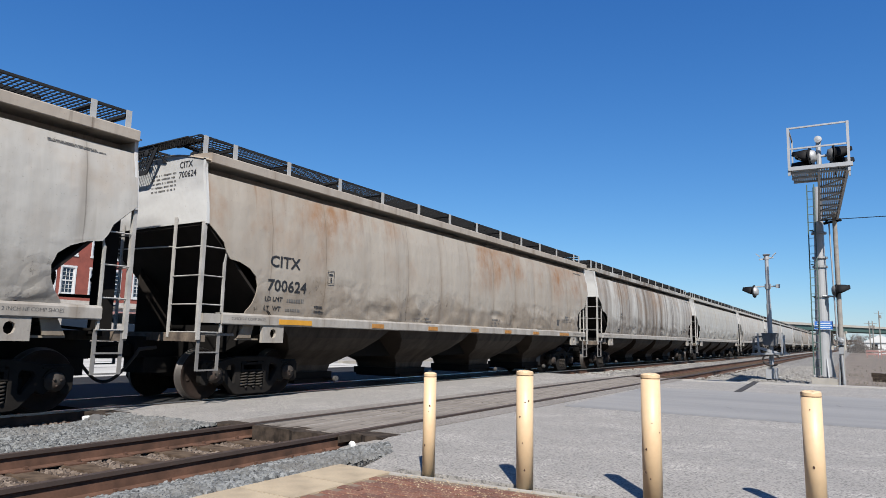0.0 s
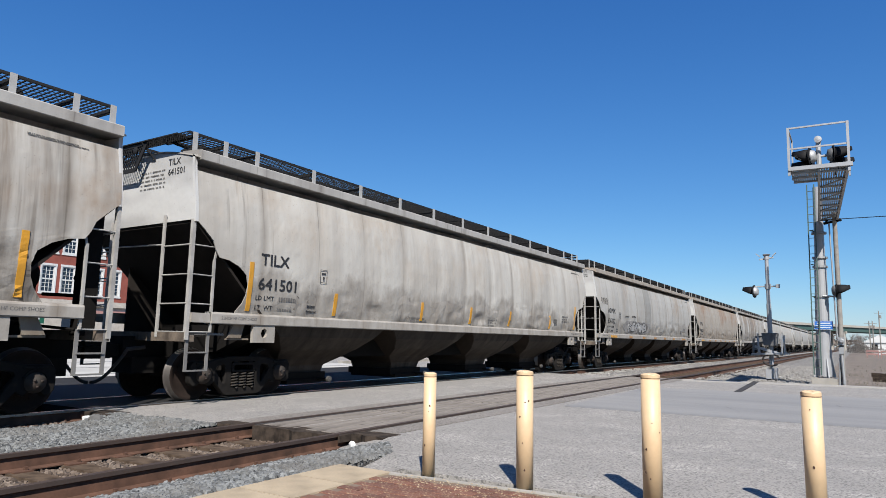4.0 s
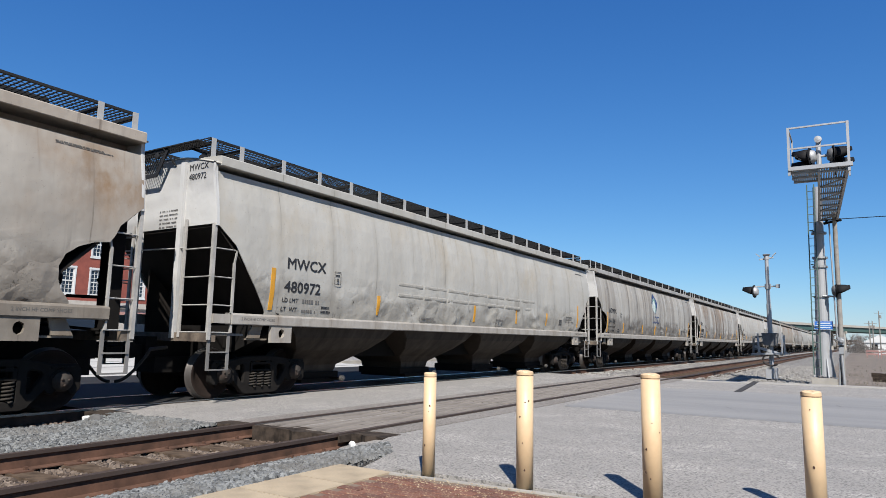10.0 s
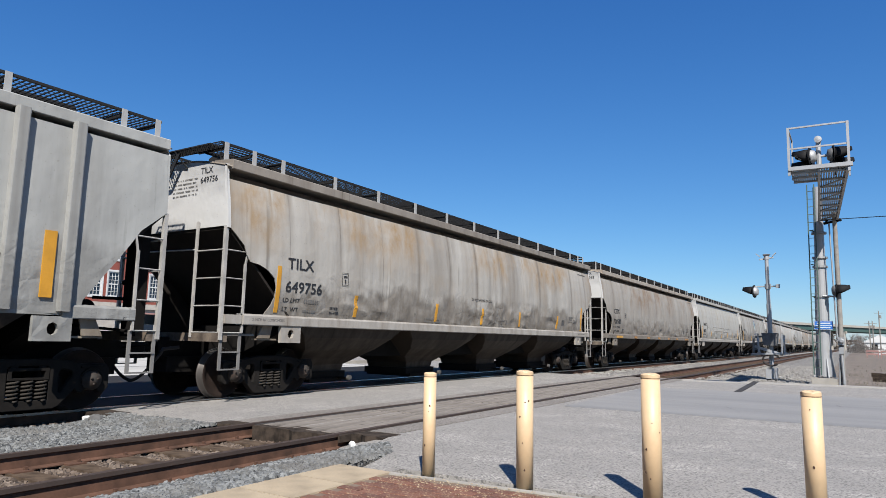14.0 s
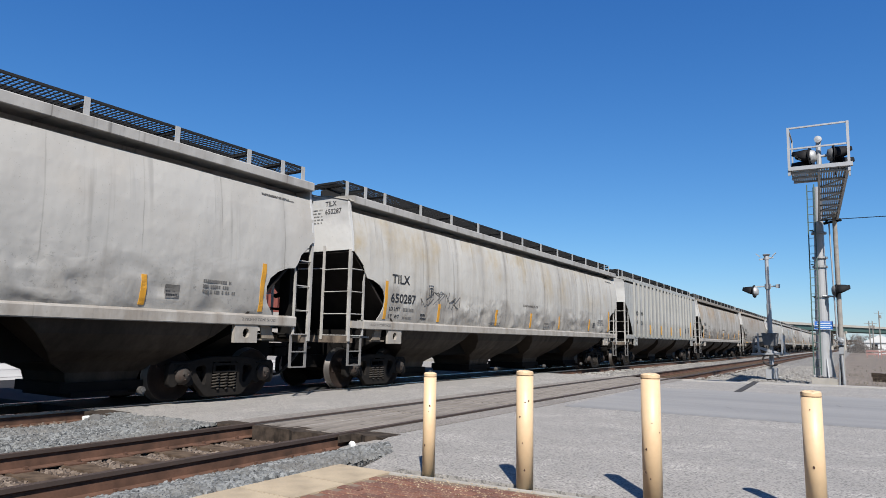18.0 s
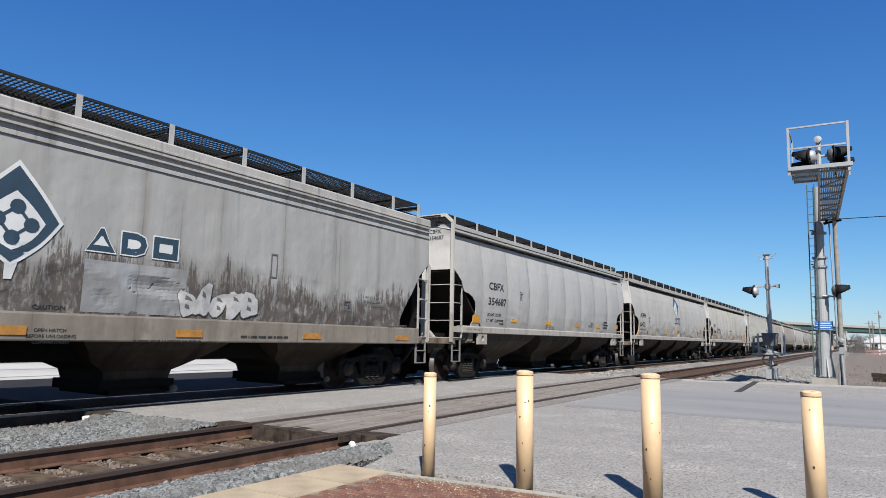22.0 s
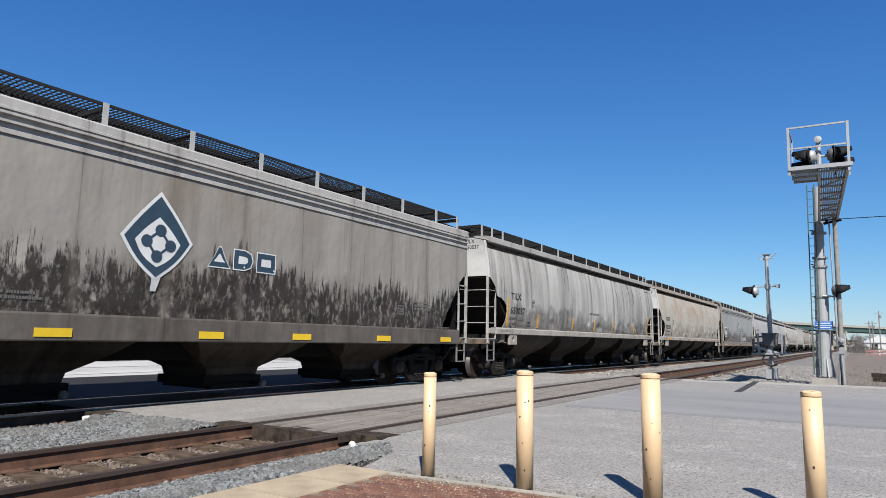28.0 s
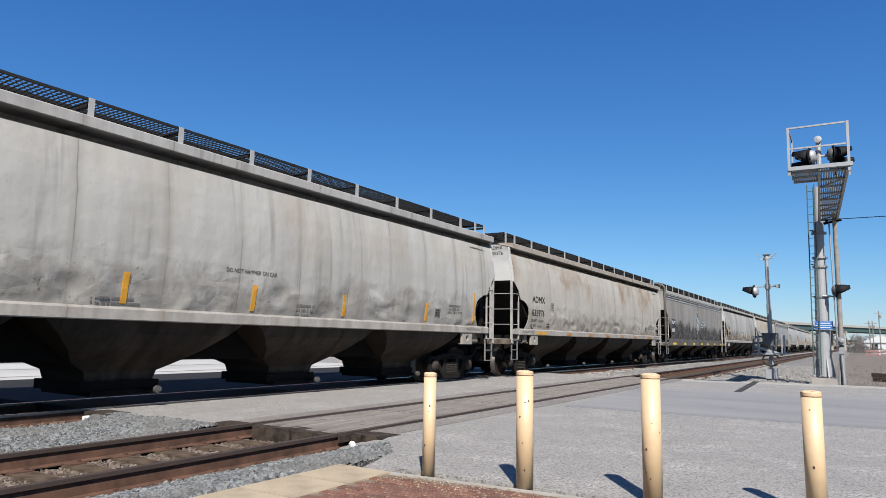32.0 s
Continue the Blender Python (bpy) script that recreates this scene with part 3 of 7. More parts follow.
def bolster_gusset(bm, side):
    """Pale bent plate under the sill ahead of the jacking pad."""
    s = side
    loft(bm, [[(1.50 * s, a, z), (1.53 * s, a, z), (1.53 * s, b, z), (1.50 * s, b, z)] for z, a, b in ((1.36, 0.98, 1.22), (1.12, 0.86, 1.16))])
    box(bm, min(1.40 * s, 1.5 * s), max(1.40 * s, 1.5 * s), 0.84, 1.36, 1.085, 1.115)


def side_sill(bm, length, sign, deep=False, ends=False):
    s = sign
    if deep:
        poly = [(1.42, 1.04), (1.60, 1.04), (1.61, 1.06), (1.61, 1.40), (1.60, 1.43), (1.42, 1.43)]
    else:
        poly = [(1.45, 1.355), (1.635, 1.355), (1.645, 1.37), (1.645, 1.52), (1.63, 1.545), (1.56, 1.56), (1.45, 1.56)]
    if ends:
        for a, b in ((0.42, 1.5), (length - 1.5, length - 0.42)):
            prism(bm, [(x * s * 0.985, z) for x, z in poly], "y", a, b)
        prism(bm, [(1.40 * s, 1.40), (1.575 * s, 1.40), (1.575 * s, 1.45), (1.40 * s, 1.45)], "y", 1.5, length - 1.5)
    else:
        prism(bm, [(x * s, z) for x, z in poly], "y", 0.42, length - 0.42)
    box(bm, min(1.54 * s, 1.62 * s), max(1.54 * s, 1.62 * s), 0.03, 0.40, 1.37, 1.53)


def jack_pad(bm, y, sign):
    """Plate below the sill with a round jacking hole."""
    s = sign
    x0, x1 = 1.55 * s, 1.62 * s
    corner = math.atan2(0.17, 0.26)
    angles = sorted([corner, math.pi - corner, math.pi + corner, -corner + 2 * math.pi] + [i * math.pi / 4 for i in range(8)])
    ring = [(y + 0.075 * math.cos(a), 1.21 + 0.09 * math.sin(a)) for a in angles]
    outer = []
    for a in angles:
        dy, dz = math.cos(a), math.sin(a)
        k = min(0.26 / max(1e-6, abs(dy)), 0.17 / max(1e-6, abs(dz)))
        outer.append((y + dy * k, 1.21 + dz * k))
    for xs in ((x0, x1),):
        vi = [[bm.verts.new((x, a, b)) for a, b in ring] for x in xs]
        vo = [[bm.verts.new((x, a, b)) for a, b in outer] for x in xs]
        for i in range(12):
            j = (i + 1) % 12
            bm.faces.new((vi[0][i], vi[0][j], vo[0][j], vo[0][i]))
            bm.faces.new((vi[1][i], vi[1][j], vo[1][j], vo[1][i]))
            bm.faces.new((vi[0][i], vi[0][j], vi[1][j], vi[1][i]))
            bm.faces.new((vo[0][i], vo[0][j], vo[1][j], vo[1][i]))


# bay sections from the top down: height, half width, how far it draws in from the bay's share
BAY = ((1.40, 1.57, 0.14), (1.15, 1.45, 0.44), (0.90, 1.18, 0.74), (0.71, 0.86, 0.97), (0.55, 0.68, 1.28), (0.30, 0.62, 1.34))


def bay_rings(y0, y1):
    for z, hw, draw in BAY:
        yield hw, y0 + draw, y1 - draw, z


def bay_side(bm, y0, y1, s):
    """The curved side plate of one discharge bay, a little proud of its slopes."""
    loft(bm, [[((hw - 0.03) * s, a, z), (hw * s, a, z), (hw * s, b, z), ((hw - 0.03) * s, b, z)] for hw, a, b, z in bay_rings(y0, y1)])


def bay_hopper(bm, y0, y1):
    loft(bm, [[(-hw + 0.02, a + 0.015, z), (hw - 0.02, a + 0.015, z), (hw - 0.02, b - 0.015, z), (-hw + 0.02, b - 0.015, z)] for hw, a, b, z in bay_rings(y0, y1)])


def outlet(bm, yc, foot):
    box(bm, -0.74, 0.74, yc - foot / 2 + 0.1, yc + foot / 2 - 0.1, 0.17, 0.25)
    box(bm, -0.70, 0.70, yc - foot / 2 - 0.05, yc + foot / 2 + 0.05, 0.24, 0.40)
    tube(bm, (-1.02, yc + foot / 2 - 0.2, 0.24), (1.02, yc + foot / 2 - 0.2, 0.24), 0.035)


def centre_sill(bm, length):
    for y in (-0.12, length - 1.1):
        box(bm, -0.3, 0.3, y, y + 1.22, 0.48, 0.76)
    box(bm, -0.2, 0.2, -0.25, length + 0.25, 0.74, 1.12)


def end_sill(bm, y0, y1):
    box(bm, -1.55, 1.55, y0, y1, 1.05, 1.20)


def end_gear(bm):
    """Brake reservoir, valve, pipes and uprights on the open end platform."""
    box(bm, -1.24, -0.96, 0.02, 0.24, 1.12, 2.95)
    box(bm, 0.20, 0.40, 0.22, 0.60, 1.12, 2.55)
    tube(bm, (-1.1, -0.02, 2.1), (-0.6, 0.02, 2.0), 0.05, seg=8)
    tube(bm, (-1.3, 0.1, 1.7), (-0.2, 0.3, 1.75), 0.03, seg=6)
    tube(bm, (-0.9, 0.12, 1.2), (-0.85, 0.1, 2.9), 0.025, seg=6)
    lathe(bm, (-0.35, 0.75, 1.5), (1, 0, 0), [(-0.5, 0.06), (-0.44, 0.19), (0.3, 0.19), (0.36, 0.06)], 14)
    box(bm, 0.3, 0.62, 0.5, 0.9, 1.25, 1.6)
    for k in range(3):
        tube(bm, (0.2 + 0.17 * k, 0.2, 1.15), (0.3 + 0.1 * k, 0.5, 1.9 + 0.2 * k), 0.02, seg=6)
    tube(bm, (-1.3, 0.3, 1.2), (1.2, 0.55, 1.35), 0.025, seg=6)
    lathe(bm, (0.85, -0.02, 2.1), (0, 1, 0), [(-0.02, 0.20), (0.02, 0.20)], 16)


def coupler(bm):
    box(bm, -0.1, 0.1, -0.45, 0.0, 0.78, 0.98)
    prism(bm, [(-0.17, -0.45), (0.14, -0.42), (0.2, -0.62), (0.08, -0.70), (0.02, -0.60), (-0.12, -0.58), (-0.2, -0.72), (-0.26, -0.66)], "z", 0.74, 1.02)
    tube(bm, (-1.35, -0.12, 1.0), (-0.15, -0.3, 0.92), 0.018, seg=6)


def air_hose(bm):
    pts = [(0.42 - 0.042 * i, -0.36 - 0.029 * i, 0.80 - 0.46 * math.sin(math.pi * i / 20)) for i in range(11)]
    pipe(bm, [(0.42, 0.02, 0.93), (0.42, -0.30, 0.90), (0.42, -0.36, 0.80)], 0.032)
    pipe(bm, pts, 0.028)


def bolster(bm):
    box(bm, -1.0, 1.0, -0.17, 0.17, 0.42, 0.66)
    lathe(bm, (0, 0, 0.66), (0, 0, 1), [(0, 0.3), (0.14, 0.22)], 16)
    for y in (-0.45, 0.45):
        box(bm, -0.95, 0.95, y - 0.09, y + 0.09, 0.24, 0.52)


def curve_plate(name, rings, thick, bevel, material, at_x):
    """A cast plate cut out of closed rings of (along, up), the first the outline and the rest its holes."""
    cu = bpy.data.curves.new(name, "CURVE")
    cu.dimensions, cu.fill_mode = "2D", "BOTH"
    cu.extrude, cu.bevel_depth, cu.bevel_resolution = thick / 2, bevel, 1
    for ring in rings:
        sp = cu.splines.new("POLY")
        sp.points.add(len(ring) - 1)
        for p, (u, v) in zip(sp.points, ring):
            p.co = (u, v, 0, 1)
        sp.use_cyclic_u = True
    ob = new(name, cu)
    bpy.context.view_layer.update()
    me = bpy.data.meshes.new_from_object(ob.evaluated_get(bpy.context.evaluated_depsgraph_get()))
    bpy.data.objects.remove(ob)
    for v in me.vertices:
        u, w, d = v.co
        v.co = (at_x + d, u, w)
    me.materials.clear()
    me.materials.append(material)
    return me


def mirrored(half):
    """Closes a ring from the points of its right half, bottom to top."""
    return half + [(-u, v) for u, v in reversed(half)]


def side_frame(s):
    """Cast frame: pedestals, arch above the springs, windows and the spring seat below."""
    outline = mirrored([(0.36, 0.09), (0.43, 0.12), (0.66, 0.36), (0.70, 0.31), (0.76, 0.29), (0.80, 0.34), (0.98, 0.34), (1.02, 0.29), (1.10, 0.29), (1.15, 0.35), (1.15, 0.62), (1.10, 0.69), (0.74, 0.69), (0.52, 0.74), (0.30, 0.77)])
    window = [(0.40, 0.60), (0.45, 0.65), (0.60, 0.62), (0.645, 0.56), (0.62, 0.50), (0.47, 0.29), (0.42, 0.29), (0.40, 0.34)]
    middle = [(-0.29, 0.20), (0.29, 0.20), (0.29, 0.67), (0.25, 0.70), (-0.25, 0.70), (-0.29, 0.67)]
    return curve_plate("side_frame", [outline, window, [(-u, v) for u, v in window], middle], 0.10, 0.014, M["bogie"], 1.055 * s)


def bolster_end(bm, s):
    """End of the bolster in the frame's opening, with its pocket, and the lugs over it."""
    x0, x1 = min(0.95 * s, 1.13 * s), max(0.95 * s, 1.13 * s)
    for y0, y1, z0, z1 in ((-0.27, 0.27, 0.495, 0.525), (-0.27, 0.27, 0.62, 0.66), (-0.27, -0.22, 0.525, 0.62), (0.22, 0.27, 0.525, 0.62)):
        box(bm, x0, x1, y0, y1, z0, z1)
    box(bm, min(0.95 * s, 1.0 * s), max(0.95 * s, 1.0 * s), -0.24, 0.24, 0.51, 0.63)
    for y in (-0.18, 0.18):
        box(bm, x0, x1 - 0.02, y - 0.05, y + 0.05, 0.66, 0.70)


def coil_spring(bm):
    """One coil of round bar standing on the spring seat."""
    turns, n = 5.5, 66
    pts = [(0.078 * math.cos(2 * math.pi * turns * i / n), 0.078 * math.sin(2 * math.pi * turns * i / n), 0.205 + 0.285 * i / n) for i in range(n + 1)]
    pipe(bm, pts, 0.0165, 5)


def wheelset(bm):
    tube(bm, (-1.1, 0, 0), (1.1, 0, 0), 0.075, seg=12)
    for s in (-1, 1):
        lathe(bm, (0.7175 * s, 0, 0), (s, 0, 0), [(0.07, 0.10), (0.085, 0.14), (0.03, 0.20), (0.015, 0.34), (0.065, 0.39), (0.075, 0.442), (0.07, 0.448), (-0.045, 0.456), (-0.06, 0.482), (-0.075, 0.482), (-0.075, 0.4), (-0.02, 0.34), (-0.01, 0.20), (-0.07, 0.14), (-0.07, 0.1)], 32)
        # cast ribs and stains that show the turning
        for k in range(2):
            a = math.pi * k + 0.4
            box(bm, 0.735 * s - 0.012, 0.735 * s + 0.012, 0.27 * math.cos(a) - 0.03, 0.27 * math.cos(a) + 0.03, 0.27 * math.sin(a) - 0.02, 0.27 * math.sin(a) + 0.02)


def tread_ring(bm, s):
    n = 40
    rings = []
    for a, r in ((0.074, 0.4445), (0.0715, 0.4495), (-0.043, 0.4575), (-0.0585, 0.484)):
        rings.append([((0.7175 + a) * s, r * math.cos(2 * math.pi * i / n), r * math.sin(2 * math.pi * i / n)) for i in range(n)])
    loft(bm, rings, caps=False)


def bearing(bm, s):
    lathe(bm, (1.02 * s, 0, 0), (s, 0, 0), [(0, 0.145), (0.13, 0.145), (0.14, 0.13), (0.17, 0.125), (0.18, 0.085), (0.19, 0.08)], 18)
    for k in range(3):
        a = 2 * math.pi * k / 3 + 0.4
        tube(bm, (1.20 * s, 0.055 * math.cos(a), 0.055 * math.sin(a)), (1.225 * s, 0.055 * math.cos(a), 0.055 * math.sin(a)), 0.02, seg=6)


def adapter(bm, s):
    """Saddle over the bearing and the ribs of the pedestal."""
    x0, x1 = min(1.10 * s, 1.15 * s), max(1.10 * s, 1.15 * s)
    arc = [(0.185 * math.cos(a), 0.185 * math.sin(a)) for a in [0.35 + 2.44 * i / 8 for i in range(9)]]
    prism(bm, arc + [(u * 0.84, v * 0.84) for u, v in reversed(arc)], "x", x0, x1)
    box(bm, x0, x1, -0.17, 0.17, 0.19, 0.215)


WHEELSETS = []


def bogie(car, y):
    b = part("bogie", shared("bolster", bolster, M["bogie"]), None, car, "dusty cast steel two-axle bogie", at=pose(0, y, 0))
    for s in (1, -1):
        if "side_frame%d" % s not in STORE:
            STORE["side_frame%d" % s] = side_frame(s)
        part("side_frame", STORE["side_frame%d" % s], None, b)
        part("bolster_end", shared("bolster_end%d" % s, lambda bm: bolster_end(bm, s), M["bogie"]), None, b)
        for q in (-0.185, 0.0, 0.185):
            part("coil_spring", shared("coil_spring", coil_spring, M["spring"], True), None, b, "dusty brown coil spring", at=pose(1.07 * s, q, 0))
        for dy in (-0.89, 0.89):
            part("bearing_cap", shared("bearing%d" % s, lambda bm: bearing(bm, s), M["bearing"], True), None, b, "dusty bearing end cap", at=pose(0, dy, 0.457))
            part("bearing_adapter", shared("adapter%d" % s, lambda bm: adapter(bm, s), M["bogie"]), None, b, at=pose(0, dy, 0.457))
    for dy in (-0.89, 0.89):
        w = part("wheelset", shared("wheelset", wheelset, M["wheel"], True), None, b, "rust-brown wheels on an axle", at=pose(0, dy, 0.457))
        for s in (1, -1):
            part("wheel_tread", shared("tread%d" % s, lambda bm: tread_ring(bm, s), M["tread"], True), None, b, "bright worn steel tread", at=pose(0, dy, 0.457))
        WHEELSETS.append((w, car, dy))
    return b


def on_side(me, outline, y, z, lift=0.008, slope=0.0):
    """Lays flat writing (x right, y up) on the curved side."""
    for v in me.vertices:
        u, w, d = v.co
        zz = z + w + slope * u
        v.co = (skin(outline, y + u, zz) + lift + 0.004 + d, y + u, zz)


def heavy(me, height):
    """Thickens the strokes of a word by laying it over itself, a little shifted."""
    bm = bmesh.new()
    k = height * 0.018
    for i, (du, dv) in enumerate(((-k, -k), (k, -k), (k, k), (-k, k))):
        first = len(bm.verts)
        bm.from_mesh(me)
        bm.verts.ensure_lookup_table()
        for v in bm.verts[first:]:
            v.co.x += du
            v.co.y += dv
            v.co.z += 0.0007 * i
    bm.to_mesh(me)
    bm.free()
    return me


def write(car, words, outline, y, z, height, ink=None, stretch=1.12, label="", bold=0.0012, name="lettering", lift=0.003):
    me = text_mesh(words, height, bold)
    for v in me.vertices:
        v.co.x *= stretch
    if bold:
        me = heavy(me, height)
    on_side(me, outline, y, z, lift)
    me.materials.append(ink or M["ink"])
    return part(name, me, None, car, label, kind="stuff" if height < 0.12 else "")


def write_end(car, words, x, z, height):
    """Lettering on the upright end plate, read from behind the car."""
    me = text_mesh(words, height)
    for v in me.vertices:
        u, w, d = v.co
        v.co = (x + u, -0.012 - d, z + w)
    me.materials.append(M["ink"])
    return part("lettering", me, None, car)


def bars(car, outline, y, z, w, h, rows, ink=None, name="small_print"):
    """Rows of small lettering that cannot be read."""
    def make(bm):
        r = random.Random(int(y * 100) + rows)
        for k in range(rows):
            zz = z - k * h * 1.75
            u = 0.0
            end = w * r.uniform(0.75, 1.0)
            while u < end:
                step_ = h * r.choice((0.5, 0.62, 0.62, 0.7))
                x = skin(outline, y + u, zz) + 0.006
                box(bm, x, x + 0.003, y + u, y + min(u + step_, end), zz, zz + h)
                u += step_ + h * (0.22 if r.random() < 0.8 else 1.0)
    bm = bmesh.new()
    make(bm)
    return part(name, bm, ink or M["ink_faded"], car, kind="stuff")


def plate(car, outline, y0, y1, z0, z1, material, name="reflector", lift=0.012, label=""):
    bm = bmesh.new()
    nz, ny = max(1, int((z1 - z0) / 0.05)), max(1, int((y1 - y0) / 0.09))
    face, back = [], []
    for j in range(nz + 1):
        z = z0 + (z1 - z0) * j / nz
        ys = [y0 + (y1 - y0) * i / ny for i in range(ny + 1)]
        face.append([bm.verts.new((skin(outline, y, z) + lift, y, z)) for y in ys])
        back.append([bm.verts.new((skin(outline, y, z) - 0.012, y, z)) for y in ys])
    for vs in (face, back):
        for a, b in zip(vs, vs[1:]):
            for i in range(ny):
                bm.faces.new((a[i], a[i + 1], b[i + 1], b[i]))
    loop = [(0, i) for i in range(ny)] + [(j, ny) for j in range(nz)] + [(nz, i) for i in range(ny, 0, -1)] + [(j, 0) for j in range(nz, 0, -1)]
    for (j, i), (j2, i2) in zip(loop, loop[1:] + loop[:1]):
        bm.faces.new((face[j][i], face[j2][i2], back[j2][i2], back[j][i]))
    return part(name, bm, material, car, label)


def frame_mark(car, outline, y, z, w=0.20, h=0.27):
    """The small boxed stencil with a figure in it."""
    bm = bmesh.new()
    x = skin(outline, y + w / 2, z + h / 2) + 0.012
    for a in (0, h - 0.010):
        box(bm, x, x + 0.003, y, y + w, z + a, z + a + 0.010)
    for a in (0, w - 0.010):
        box(bm, x, x + 0.003, y + a, y + a + 0.010, z, z + h)
    box(bm, x, x + 0.003, y + 0.04, y + w - 0.04, z + h * 0.66, z + h * 0.76)
    box(bm, x, x + 0.003, y + w * 0.42, y + w * 0.62, z + h * 0.2, z + h * 0.48)
    return part("boxed_stencil", bm, M["ink"], car)


P = {}
SIZES = {"round": 18.67, "press": 18.67, "old": 18.48, "ribbed": 16.07, "panel": 15.4}
PITCH = {"round": 19.97, "press": 19.97, "old": 19.78, "ribbed": 17.37, "panel": 16.70}


def hopper_car(style, paint, end_paint, label, marks, rail=None, sill=None, seed=0, shift=False):
    """A covered hopper car of one of four styles; its origin is at rail level under the trailing end."""
    L = SIZES[style]
    flat = style in ("old", "ribbed")
    outline = FLAT if flat else ROUND
    cut = CUT_ROUND if style in ("round", "panel") else CUT_FLAT
    car = thing("hopper_car", label, "hopper car", group="freight train")
    sill = sill or end_paint
    rail = rail or paint
    k = style
    NOW["style"], NOW["seed"] = style, seed
    for s in (1, -1):
        part("side_sheet", shared("side_%s%d%d" % (k, s, NOW["seed"] if s > 0 else 0), lambda bm: side_sheet(bm, outline, cut, L, s), M["white"], True), paint, car)
        part("eave_rail", shared("eave_%s%d" % (k, s), lambda bm: eave_rail(bm, L, s, style), M["white"]), rail, car)
        part("side_sill", shared("sill_%s%d" % (k, s), lambda bm: side_sill(bm, L, s, style == "old", style == "ribbed"), M["white"]), sill, car)
        part("running_board", shared("board_%s%d" % (k, s), lambda bm: running_board(bm, L, 0.45 * s, 1.24 * s), M["grate"]), None, car, "dark steel grating walkway")
        for y in post_places(style, L, shift):
            part("board_post", shared("board_post%d" % s, lambda bm: box(bm, min(1.252 * s, 1.272 * s), max(1.252 * s, 1.272 * s), -0.045, 0.045, 4.27, 4.70), M["post"]), None, car, at=pose(0, y, 0))
            part("board_bracket", shared("board_bracket%d" % s, lambda bm: (box(bm, min(0.45 * s, 1.25 * s), max(0.45 * s, 1.25 * s), -0.025, 0.025, 4.585, 4.645), bar(bm, (1.245 * s, 0, 4.36), (0.62 * s, 0, 4.60), 0.03, 0.04)), M["grate"]), None, car, at=pose(0, y, 0))
        for far in (0, 1):
            turn = pose(0, L, 0, 0, 0, 180) if far else pose(0, 0, 0)
            part("corner_ladder", shared("ladder%d" % s, lambda bm: corner_ladder(bm, s), M["ladder"]), None, car, "worn grey corner ladder", at=turn)
            if not flat and style != "panel":
                part("corner_post", shared("corner_post%d" % s, lambda bm: corner_post(bm, s), M["white"]), end_paint, car, at=turn)
            if style != "old":
                part("bolster_gusset", shared("gusset%d" % s, lambda bm: bolster_gusset(bm, s), M["white"]), P["gusset"], car, at=turn)
            part("step", shared("step%d" % s, lambda bm: step(bm, s), M["step"]), None, car, at=turn)
            if style != "old":
                part("jack_pad", shared("jack%d" % s, lambda bm: jack_pad(bm, 0, s), M["white"]), sill, car, at=pose(0, L - 1.62 if far else 1.62, 0))
    for far in (0, 1):
        turn = pose(0, L, 0, 0, 0, 180) if far else pose(0, 0, 0)
        part("end_panel", shared("end_panel_%d" % flat, lambda bm: end_panel(bm, -0.005, 0.02, outline), M["white"]), end_paint, car, "white end plate above the slope", at=turn)
        # near-black colour carries the shade below the end plate
        part("slope_sheet", shared("slope", lambda bm: slope_sheet(bm, L, 0), M["slope"]), None, car, "dirty slope sheet, its shade put into the colour", at=turn)
        if not far:
            part("end_walkway", shared("end_walk", end_walk, M["grate"]), None, car, at=turn)
        part("end_sill", shared("end_sill", lambda bm: end_sill(bm, -0.04, 0.16), M["end_rust"]), M["end_rust"], car, at=turn)
        part("coupler", shared("coupler", coupler, M["dark_steel"]), None, car, at=turn)
        if far:
            part("end_gear", shared("end_gear", end_gear, M["dark_steel"]), None, car, "dark brake cylinder, valve and pipes", at=turn)
        if not far:
            # added dark plate: hides the sunlit far side, so the opening reads as shade
            part("shear_plate", shared("shade_plate_mesh", lambda bm: prism(bm, [(0.62, 1.1), (1.74, 1.1), (1.74, 1.40), (0.66, 2.46), (0.62, 2.46)], "x", -1.22, -1.18), M["slope"]), None, car, "dark plate added under the slope to stand for shade", at=turn)
        part("air_hose", shared("air_hose", air_hose, M["rubber"], True), None, car, at=turn)
        if not far:
            part("end_handrail", shared("end_handrail", lambda bm: (tube(bm, (0.8, -0.035, 2.70), (-1.52, -0.03, 2.76), 0.014, seg=6), tube(bm, (-1.52, -0.03, 2.76), (-1.52, -0.03, 1.1), 0.014, seg=6)), M["ladder"]), None, car, at=turn)
            part("platform_grating", shared("platform_grating", lambda bm: [box(bm, 0.5, 1.5, 0.2 + 0.07 * i, 0.225 + 0.07 * i, 1.17, 1.20) for i in range(9)] + [box(bm, 0.5 + 0.48 * i, 0.54 + 0.48 * i, 0.19, 0.8, 1.16, 1.19) for i in range(3)], M["step"]), None, car, "worn end platform grating", at=turn)
            if style == "old":
                part("air_reservoir", shared("air_reservoir", lambda bm: (lathe(bm, (0.65, 0.35, 2.0), (1, 0, 0), [(-0.36, 0.05), (-0.32, 0.13), (0.30, 0.13), (0.34, 0.05)], 14), tube(bm, (0.9, 0.35, 1.9), (0.95, 0.3, 1.2), 0.02, seg=6), tube(bm, (0.4, 0.35, 1.9), (0.3, 0.3, 1.2), 0.02, seg=6)), M["step"], True), None, car, "grimy air reservoir on its pipes", at=turn)
